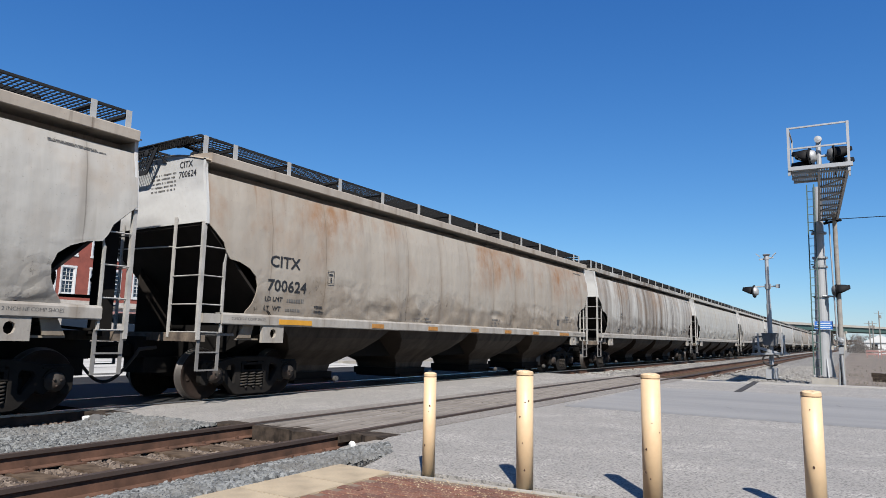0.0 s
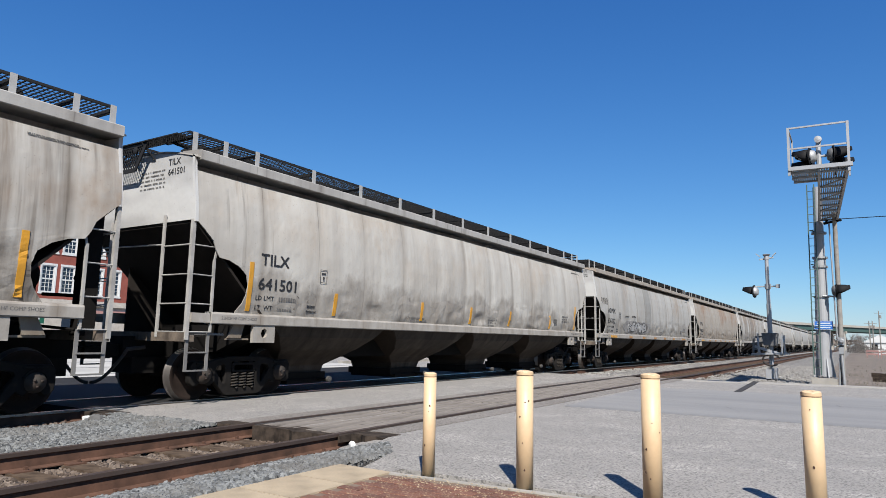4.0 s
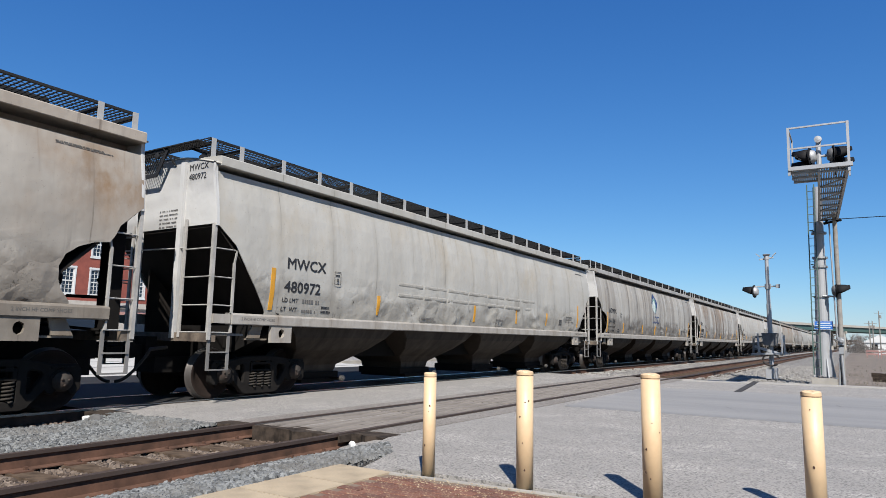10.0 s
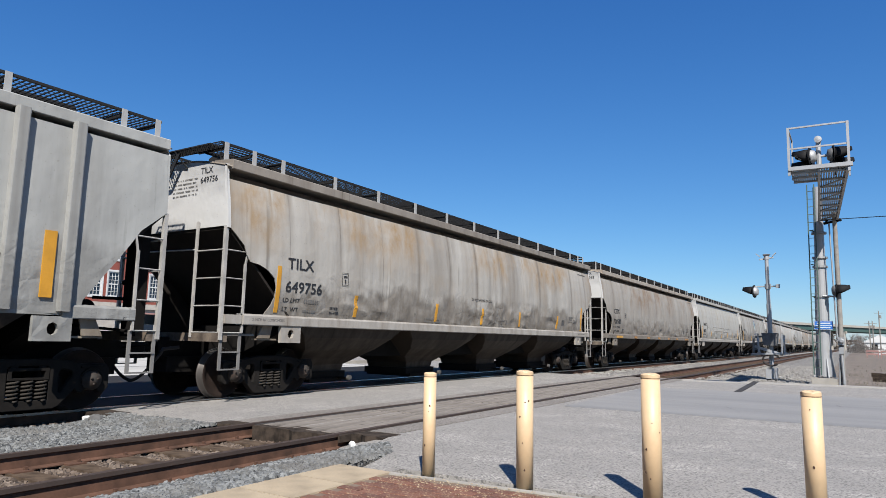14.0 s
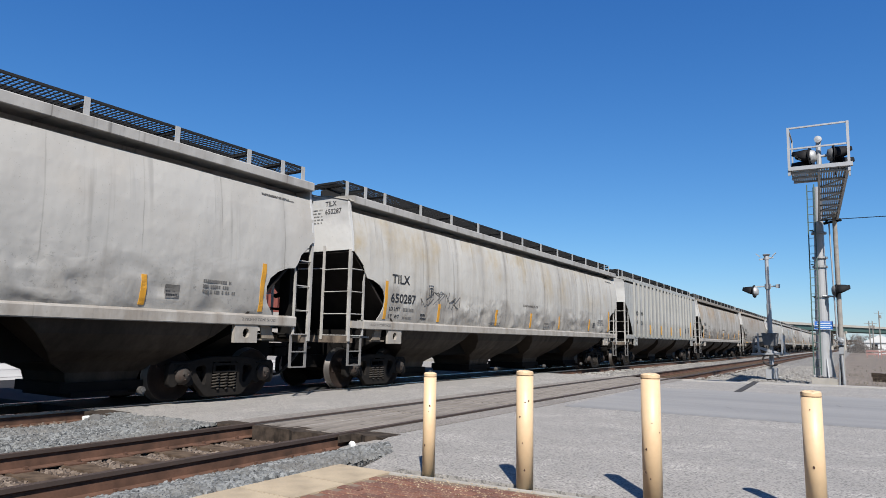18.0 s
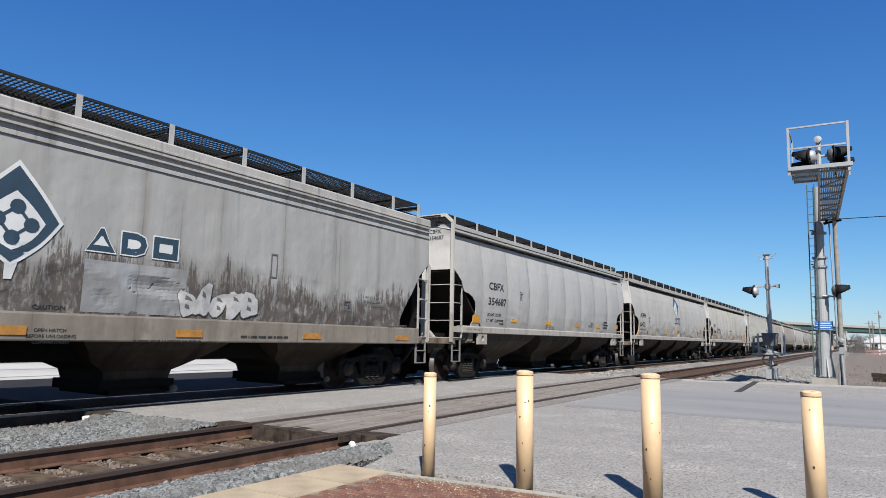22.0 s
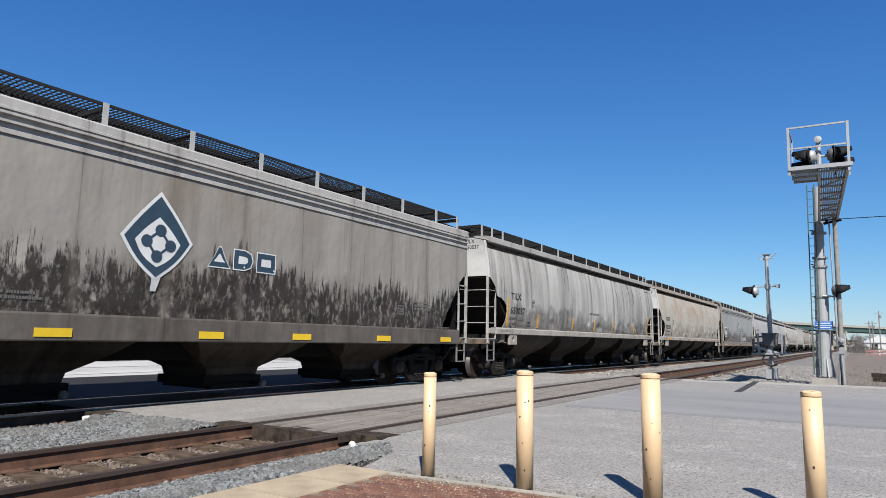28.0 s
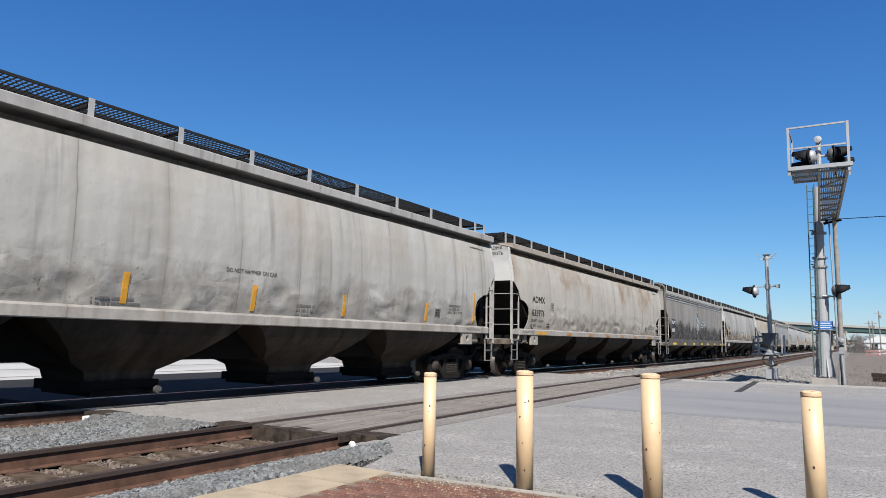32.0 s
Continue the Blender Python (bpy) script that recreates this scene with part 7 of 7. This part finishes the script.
for z in (WZ + 1.10, WZ + 0.55):
    bar(bm, (X0, Y0, z), (X1, Y0, z), 0.04, 0.04)
part("handrail", bm, M["aluminium"], tower, "pale end handrail")
bm = bmesh.new()
bar(bm, (X0 - 0.02, Y0, WZ + 0.02), (X1 + 0.08, Y0, WZ + 0.02), 0.12, 0.10)
part("toe_board", bm, M["aluminium"], tower)
bm = bmesh.new()
for x in (X0, X1):
    for z in (WZ + 1.10,):
        bar(bm, (x, Y0, z), (x, -6.6, z), 0.035, 0.035)
    box(bm, x - 0.02, x + 0.02, -6.62, -6.58, WZ, WZ + 1.1)
part("handrail", bm, M["aluminium"], tower)
bm = bmesh.new()
tube(bm, (0.36, -7.3, WZ), (0.36, -7.3, WZ + 0.86), 0.06)
lathe(bm, (0.36, -7.36, WZ + 0.85), (0, -1, 0), [(-0.1, 0.07), (0.02, 0.09), (0.05, 0.09), (0.06, 0.02)], 14)
tube(bm, (-0.1, -7.3, WZ + 0.42), (0.85, -7.3, WZ + 0.42), 0.035)
part("lamp_post", bm, M["aluminium"], tower, "short post with a round lamp on the landing")
flasher(tower, 0.19, -7.35, WZ + 0.42, -100, shell="aluminium")
flasher(tower, 0.15, -7.05, WZ + 0.20, -100, shell="aluminium")
flasher(tower, 0.66, -7.35, WZ + 0.42, 100, shell="mech")
flasher(tower, 0.70, -7.05, WZ + 0.20, 100, shell="mech")
bm = bmesh.new()
for x in (0.05, 0.42):
    tube(bm, (x, -0.25, 3.0), (0.5, -0.2, 2.98), 0.03)
part("bracket", bm, M["galv"], tower)
flasher(tower, 0.44, -0.40, 3.18, 96, shell="mech")

# blue notice on the column, its lines too small to read
notice = thing("notice_sign", "small blue notice plate with white lines on the column", "sign", pose(-0.98, 26.03, 1.74, 0, 0, 3))
bm = bmesh.new()
box(bm, -0.29, 0.27, -0.02, 0.0, 0.0, 0.30)
part("plate", bm, M["sign_blue"], notice)
bm = bmesh.new()
for x0, x1, z0, z1 in ((-0.28, 0.28, 0.285, 0.295), (-0.28, 0.28, 0.005, 0.015), (-0.28, -0.27, 0.005, 0.295), (0.27, 0.28, 0.005, 0.295), (-0.2, 0.2, 0.20, 0.235), (-0.24, 0.24, 0.13, 0.15), (-0.22, 0.2, 0.06, 0.09)):
    box(bm, x0, x1, -0.024, -0.02, z0, z1)
part("lettering", bm, M["white_sticker"], notice)

# utility pole with its conduit, box and wire
pole = thing("utility_pole", "weathered wooden utility pole with a meter box", "utility pole", pose(-0.50, 26.0, -0.2))
bm = bmesh.new()
lathe(bm, (0, 0, 0), (0, 0, 1), [(0, 0.082), (3, 0.076), (6.0, 0.07)], 14)
part("pole", bm, M["wood_pole"], pole, at=pose(0, 0, 0, 0, 0.4, 0))
bm = bmesh.new()
box(bm, -0.09, 0.11, -0.22, -0.08, 1.42, 1.68)
lathe(bm, (0.02, -0.22, 1.56), (0, -1, 0), [(0, 0.08), (0.07, 0.08), (0.09, 0.05)], 14)
box(bm, -0.07, 0.07, -0.17, -0.08, 1.12, 1.36)
part("meter_box", bm, M["galv"], pole, "pale meter box")
bm = bmesh.new()
tube(bm, (0.03, -0.15, 0.0), (0.0, -0.15, 1.1), 0.04)
tube(bm, (-0.12, -0.08, 0.0), (-0.06, -0.08, 1.0), 0.03)
tube(bm, (-0.10, -0.1, 1.6), (-0.13, -0.1, 5.6), 0.025)
part("conduit", bm, M["galv"], pole)
bm = bmesh.new()
bar(bm, (-0.3, 0, 5.62), (0.25, 0, 5.72), 0.06, 0.08)
for x in (-0.2, 0.12, 0.2):
    lathe(bm, (x, -0.05, 5.66), (0, 0, 1), [(0, 0.03), (0.05, 0.05), (0.1, 0.03)], 10)
part("insulator_arm", bm, M["dark_steel"], pole)
wire = solo("power_line", M["dark_steel"], "thin black overhead wire", "cable", lambda bm: [tube(bm, (-0.4 + 3.5 * i, 26.0 + 0.2 * i, 5.55 + 0.10 * math.sin(i * 0.9) * 0), (-0.4 + 3.5 * (i + 1), 26.0 + 0.2 * (i + 1), 5.55), 0.014, seg=6) for i in range(8)])

# ---- brick building beyond the train ----
BX = -52.0
bld = thing("brick_building", "red brick building with white sash windows", "building", pose(BX, 0, -0.1))
WIN_W, WIN_H = 0.98, 2.05
cols = []
for k in range(-6, 9):
    y0 = 25.05 + 3.75 * k
    cols += [y0, y0 + 1.50]
ROWS = (4.25, 7.35, 10.45)


def wall_with_holes(bm):
    ys = sorted([-2.0, 62.0] + [y for c in cols for y in (c, c + WIN_W)])
    zs = sorted([3.75, 13.6] + [z for r0 in ROWS for z in (r0, r0 + WIN_H)])
    for i in range(len(ys) - 1):
        for j in range(len(zs) - 1):
            if i % 2 == 1 and j % 2 == 1:
                continue
            box(bm, -0.35, 0.0, ys[i], ys[i + 1], zs[j], zs[j + 1])


bm = bmesh.new()
wall_with_holes(bm)
bmesh.ops.remove_doubles(bm, verts=bm.verts[:], dist=0.001)
part("wall", bm, M["brick"], bld, "red brick wall")
bm = bmesh.new()
box(bm, -14, -0.35, -2, 62, 0, 13.4)
part("inner_block", bm, M["brick"], bld)
bm = bmesh.new()
box(bm, -0.35, 0.12, -2.1, 62.1, 0.0, 3.3)
part("ground_storey", bm, M["stone_trim"], bld, "pale stone ground storey")
bm = bmesh.new()
box(bm, -0.35, 0.32, -2.2, 62.2, 3.3, 3.5)
box(bm, -0.35, 0.22, -2.15, 62.15, 3.5, 3.75)
part("string_course", bm, M["stone_trim"], bld, "pale stone band")
bm = bmesh.new()
box(bm, -14.3, 0.5, -2.4, 62.4, 13.6, 14.3)
part("cornice", bm, M["stone_trim"], bld)


def window_frame(bm):
    for a, b, c, d in ((0, 0.09, 0, WIN_H), (WIN_W - 0.09, WIN_W, 0, WIN_H), (0.09, WIN_W - 0.09, 0, 0.09), (0.09, WIN_W - 0.09, WIN_H - 0.09, WIN_H), (0.09, WIN_W - 0.09, WIN_H / 2 - 0.05, WIN_H / 2 + 0.05)):
        box(bm, -0.10, -0.03, a, b, c, d)
    box(bm, -0.03, 0.06, -0.16, WIN_W + 0.16, -0.14, 0.0)
    box(bm, -0.03, 0.03, -0.12, 0.0, 0.0, WIN_H)
    box(bm, -0.03, 0.03, WIN_W, WIN_W + 0.12, 0.0, WIN_H)
    box(bm, -0.03, 0.04, -0.14, WIN_W + 0.14, WIN_H, WIN_H + 0.16)


def window_bars(bm):
    for k in (1, 2):
        y = 0.09 + (WIN_W - 0.18) * k / 3
        box(bm, -0.085, -0.05, y - 0.015, y + 0.015, 0.09, WIN_H - 0.09)
    for z in (0.40, 0.71, 1.36, 1.67):
        box(bm, -0.085, -0.05, 0.09, WIN_W - 0.09, z - 0.015, z + 0.015)


for c in cols:
    if not 8 < c < 42:
        continue
    for r0 in ROWS:
        w = part("window", shared("bwin_glass", lambda bm: box(bm, -0.12, -0.10, 0.02, WIN_W - 0.02, 0.02, WIN_H - 0.02), M["glass"]), None, bld, "dark window pane", at=pose(0, c, r0))
        part("window_frame", shared("bwin_frame", window_frame, M["white"]), None, w, "white sash frame")
        part("glazing_grid", shared("bwin_bars", window_bars, M["white"]), None, w)
for k in range(8):
    y = 6 + 5.2 * k
    part("shop_window", shared("shopwin", lambda bm: box(bm, 0.10, 0.14, 0, 2.6, 0.7, 2.7), M["glass"]), None, bld, at=pose(0, y, 0))
M["pink"] = plain("pink_fascia", (0.50, 0.27, 0.24), 0.8, var=0.2)
bm = bmesh.new()
box(bm, 0.10, 0.2, 4, 40, 2.72, 3.02)
part("fascia", bm, M["pink"], bld, "faded pink fascia board")
board = thing("shop_sign", "dark green sign board on the far street", "sign", pose(-50.9, 24.3, 0.0))
bm = bmesh.new()
box(bm, -0.08, 0.0, -1.0, 0.75, 1.75, 2.45)
part("board", bm, M["green"], board)
for yy in (-0.85, 0.6):
    bm = bmesh.new()
    box(bm, -0.07, 0.0, yy - 0.05, yy + 0.05, 0.0, 1.75)
    part("post", bm, M["white"], board)
bm = bmesh.new()
box(bm, 0.0, 0.012, -0.7, 0.4, 2.02, 2.16)
part("lettering", bm, M["white_sticker"], board)
lamp = thing("lamp_post", "slim white lamp post on the far street", "lamp post", pose(-44.0, 20.2, 0.0))
bm = bmesh.new()
lathe(bm, (0, 0, 0), (0, 0, 1), [(0, 0.13), (0.5, 0.1), (5.6, 0.07)], 12)
part("pole", bm, M["white"], lamp)
bm = bmesh.new()
lathe(bm, (0, 0, 5.6), (0, 0, 1), [(0, 0.1), (0.15, 0.22), (0.5, 0.26), (0.62, 0.05)], 12)
part("lantern", bm, M["white"], lamp)

# ---- overpass and distance ----
ov = thing("overpass", "concrete road bridge with dark green girders in the distance", "bridge")
A, B = Vector((-38.0, 233.0, 0)), Vector((60.0, 452.0, 0))
D = (B - A).normalized()
N = Vector((D.y, -D.x, 0))


def span(bm, z0, z1, w0, w1):
    loft(bm, [[p + N * w0 + Vector((0, 0, z0)), p + N * w1 + Vector((0, 0, z0)), p + N * w1 + Vector((0, 0, z1)), p + N * w0 + Vector((0, 0, z1))] for p in (A, B)])


bm = bmesh.new()
span(bm, 8.35, 9.15, 0.0, 11.0)
part("deck", bm, M["concrete"], ov, "pale concrete deck and parapet")
for w in (0.5, 5.2, 10.2):
    bm = bmesh.new()
    span(bm, 6.75, 8.35, w, w + 0.3)
    part("girder", bm, M["girder"], ov, "dark green steel girder")
for k in (60.0, 118.0, 175.0):
    bm = bmesh.new()
    for w in (1.0, 5.5, 10.0):
        p = A + D * k + N * w
        tube(bm, (p.x, p.y, -0.3), (p.x, p.y, 6.2), 0.5, seg=12)
    p, q = A + D * k, A + D * k + N * 11
    bar(bm, (p.x, p.y, 6.4), (q.x, q.y, 6.4), 0.7, 1.0)
    part("pier", bm, M["concrete"], ov)


def limb(bm, p, d, length, r, depth, rnd):
    q = p + d * length
    tube(bm, p, q, r, r * 0.62, seg=5 if depth > 1 else 3)
    if depth == 0:
        return
    for _ in range(3 if depth > 1 else 4):
        e = (d + Vector((rnd.uniform(-0.8, 0.8), rnd.uniform(-0.8, 0.8), rnd.uniform(-0.1, 0.6)))).normalized()
        limb(bm, p + d * length * rnd.uniform(0.55, 1.0), e, length * rnd.uniform(0.5, 0.78), r * 0.5, depth - 1, rnd)


def bare_tree(x, y, h, seed):
    t = thing("bare_tree", "leafless grey-brown tree in the distance", "tree", pose(x, y, -0.3), "bare trees")
    rnd = random.Random(seed)
    bm = bmesh.new()
    tube(bm, (0, 0, 0), (0.1, 0.05, h * 0.34), h * 0.026, h * 0.018, seg=8)
    part("trunk", bm, M["bark"], t)
    bm = bmesh.new()
    for k in range(5):
        a = k * 1.257 + rnd.uniform(-0.4, 0.4)
        limb(bm, Vector((0.1, 0.05, h * (0.25 + 0.03 * k))), Vector((0.6 * math.cos(a), 0.6 * math.sin(a), 0.75)).normalized(), h * 0.26, h * 0.016, 4, rnd)
    part("crown", bm, M["twig"], t, "bare twiggy crown")


for i, (x, y, h) in enumerate(((-8, 330, 9), (-4.5, 300, 8), (-11, 360, 11), (1.5, 390, 9), (-1, 420, 10), (-16, 400, 10), (18, 430, 11), (26, 460, 12), (8, 520, 13), (-26, 520, 13), (40, 480, 12))):
    bare_tree(x, y, h, i)


def far_woods(r):
    for _ in range(5200):
        y = 620 + 160 * r.random()
        x = -420 + 800 * r.random()
        h = 6.5 + 4.5 * noise.noise((x * 0.02, y * 0.02, 2)) + 3.0 * noise.noise((x * 0.1, 1, 2))
        yield x, y, h * r.random(), r.uniform(0.8, 2.0)


stones("far_woods", "hazy brown leafless woods on the horizon", M["twig"], far_woods, 11)["category"] = "woods"

def thicket(r):
    for cx, wide, high, count in ((-1.1, 0.9, 3.0, 500), (0.0, 1.1, 4.3, 800), (0.9, 0.8, 2.6, 400), (2.2, 1.1, 1.9, 350)):
        for _ in range(count):
            a, q = r.uniform(0, 6.283), r.random() ** 0.5
            x, y = cx + wide * q * math.cos(a), 150 + 2.4 * q * math.sin(a)
            yield x, y, high * (1 - q * q) ** 0.4 * r.random() ** 0.7 * (0.8 + 0.6 * noise.noise((x * 2.2, y * 2.0, 4))), r.uniform(0.03, 0.11)
    for _ in range(2600):
        y = 152 + 88 * r.random()
        x = -2.0 + 34 * r.random() + (y - 150) * 0.03
        if noise.noise((x * 0.18, 3, 1)) < 0.25:
            yield x, y, (1.1 + 0.8 * noise.noise((x * 0.25, y * 0.1, 5))) * r.random() ** 1.5, r.uniform(0.06, 0.16)


M["brush"] = stone_paint("dry_brush", (0.10, 0.088, 0.08), (0.19, 0.172, 0.156), (0.13, 0.118, 0.11))
stones("brush", "dry brown brush along the yard's edge", M["brush"], thicket, 15)["category"] = "brush"


def dry_weeds():
    """Dead grass and weeds in tufts on the dirt beside the crossing."""
    r = random.Random(17)
    verts, faces = [], []
    for _ in range(700):
        y = 25.2 + 34 * r.random() ** 2
        x = -4.4 + 12 * r.random()
        if -1.6 < x < -0.2 and y < 27 or noise.noise((x * 0.5, y * 0.3, 8)) < -0.05:
            continue
        if x < -3.2 and y < 26:
            continue
        for _b in range(5):
            a, h = r.uniform(0, 6.3), r.uniform(0.04, 0.15)
            u, v = x + r.gauss(0, 0.09), y + r.gauss(0, 0.09)
            n = len(verts)
            w = 0.012
            verts += [(u - w * math.sin(a), v + w * math.cos(a), -0.32), (u + w * math.sin(a), v - w * math.cos(a), -0.32), (u + h * 0.6 * math.cos(a), v + h * 0.6 * math.sin(a), -0.28 + h)]
            faces.append((n, n + 1, n + 2))
    me = bpy.data.meshes.new("dry_grass")
    me.from_pydata(verts, [], faces)
    me.materials.append(M["weed"])
    return tagged(new("dry_grass", me), "dead brown grass and weeds on the dirt", "grass", kind="stuff")


M["weed"] = stone_paint("dead_grass", (0.16, 0.135, 0.10), (0.30, 0.26, 0.20), (0.20, 0.17, 0.13))
dry_weeds()

# utility poles down the line
for i, (x, y, h) in enumerate(((2.95, 232, 9.2), (3.85, 236, 9.3), (5.5, 232, 12.2), (10.5, 330, 10.0))):
    t = thing("utility_pole", "distant wooden utility pole with a crossarm", "utility pole", pose(x, y, -0.3), "utility poles along the line")
    bm = bmesh.new()
    tube(bm, (0, 0, 0), (0, 0, h), 0.19, 0.13, seg=8)
    part("pole", bm, M["wood_pole"], t)
    bm = bmesh.new()
    bar(bm, (-1.2, 0, h - 0.7), (1.2, 0, h - 0.7), 0.14, 0.12)
    lathe(bm, (0.35, 0.2, h - 2.2), (0, 0, 1), [(0, 0.3), (0.9, 0.3)], 10)
    part("crossarm", bm, M["wood_pole"], t)

shed = thing("shed", "low white shed with a pitched roof far down the line", "shed", pose(5.4, 245, -0.3))
bm = bmesh.new()
box(bm, -4.0, 4.5, 0, 8, 0, 3.0)
part("wall", bm, M["white"], shed)
bm = bmesh.new()
prism(bm, [(-4.5, 2.9), (5.0, 2.9), (0.3, 5.4)], "y", -0.4, 8.4)
part("roof", bm, M["white"], shed, "white metal roof")
bm = bmesh.new()
box(bm, -2.0, -0.4, -0.05, 0.02, 0.2, 2.4)
part("door", bm, M["dark_steel"], shed)
M["maroon"] = plain("faded_red_paint", (0.40, 0.22, 0.20), 0.8)
for i, (x, y, w, mt) in enumerate(((0.9, 108, 1.3, "maroon"), (1.9, 113, 1.5, "white"), (2.5, 106, 2.2, "maroon"))):
    t = thing("barrier", "faded red and white rail barrier in the yard", "barrier", pose(x, y, -0.3), "yard barriers")
    for s in (0, w):
        bm = bmesh.new()
        box(bm, s - 0.05, s + 0.05, -0.05, 0.05, 0, 1.05)
        part("post", bm, M["maroon"], t)
    for z in (0.45, 0.85):
        bm = bmesh.new()
        box(bm, -0.1, w + 0.1, -0.04, 0.04, z, z + 0.2)
        part("rail", bm, M[mt], t)


solo("tie_stack", M["timber_edge"], "dark discarded railway ties lying on the dirt", "ties", lambda bm: (bar(bm, (-0.9, 0.1, 0.12), (1.2, -0.5, 0.10), 0.22, 0.2), bar(bm, (-0.6, 0.5, 0.10), (1.4, 0.3, 0.12), 0.2, 0.2), bar(bm, (-0.95, 0.2, 0.30), (0.9, 0.0, 0.22), 0.2, 0.18)), at=pose(1.35, 34.2, -0.32))
solo("rag", M["white_sticker"], "crumpled white rag on the stones by the rail", "litter", lambda bm: loft(bm, [[(0.036 * math.cos(a) * k + 0.012 * math.sin(3 * a + k), 0.034 * math.sin(a) * k, z * 0.6) for a in [i * 0.698 for i in range(9)]] for z, k in ((-0.05, 1.0), (0.0, 1.1), (0.04, 0.8), (0.06, 0.3))]), at=pose(-5.20, 6.22, -0.10))


def pavers():
    r = random.Random(2)
    row = 0
    y = 4.95
    while y > 3.75:
        x = -3.60 + (0.1 if row % 2 else 0.0)
        while x < -0.35:
            top = 4.80 + (x + 3.62) * 0.073
            if y + 0.1 < top:
                part("brick", shared("paver", brick_shape, M["paver"]), None, plat, at=pose(x, y, -0.016 + r.uniform(-0.004, 0.004), 0, 0, r.uniform(-0.8, 0.8)))
            x += 0.203
        y -= 0.102
        row += 1


def more_pavers():
    """The rest of the brick platform, laid in the same bond."""
    verts, faces = [], []
    r = random.Random(6)
    rings = ((-0.06, 0.0), (-0.012, 0.0), (-0.006, 0.005))
    row = 12
    y = 4.95 - 0.102 * 12
    while y > -4.0:
        x = -3.60 + (0.1 if row % 2 else 0.0)
        while x < 4.4:
            z0 = -0.016 + r.uniform(-0.004, 0.004)
            n = len(verts)
            for z, e in rings:
                verts += [(x + e, y + e, z0 + z), (x + 0.197 - e, y + e, z0 + z), (x + 0.197 - e, y + 0.096 - e, z0 + z), (x + e, y + 0.096 - e, z0 + z)]
            for k in (0, 4):
                faces += [(n + k + i, n + k + (i + 1) % 4, n + k + 4 + (i + 1) % 4, n + k + 4 + i) for i in range(4)]
            faces.append((n + 8, n + 9, n + 10, n + 11))
            x += 0.203
        y -= 0.102
        row += 1
    me = bpy.data.meshes.new("brick_paving")
    me.from_pydata(verts, [], faces)
    me.materials.append(stone_paint("brick_pavers_joined", (0.13, 0.05, 0.034), (0.24, 0.10, 0.062), (0.20, 0.10, 0.065)))
    tagged(new("brick_paving", me), "red brick paving laid in running bond", "paving", kind="stuff")


pavers()
more_pavers()
motions()
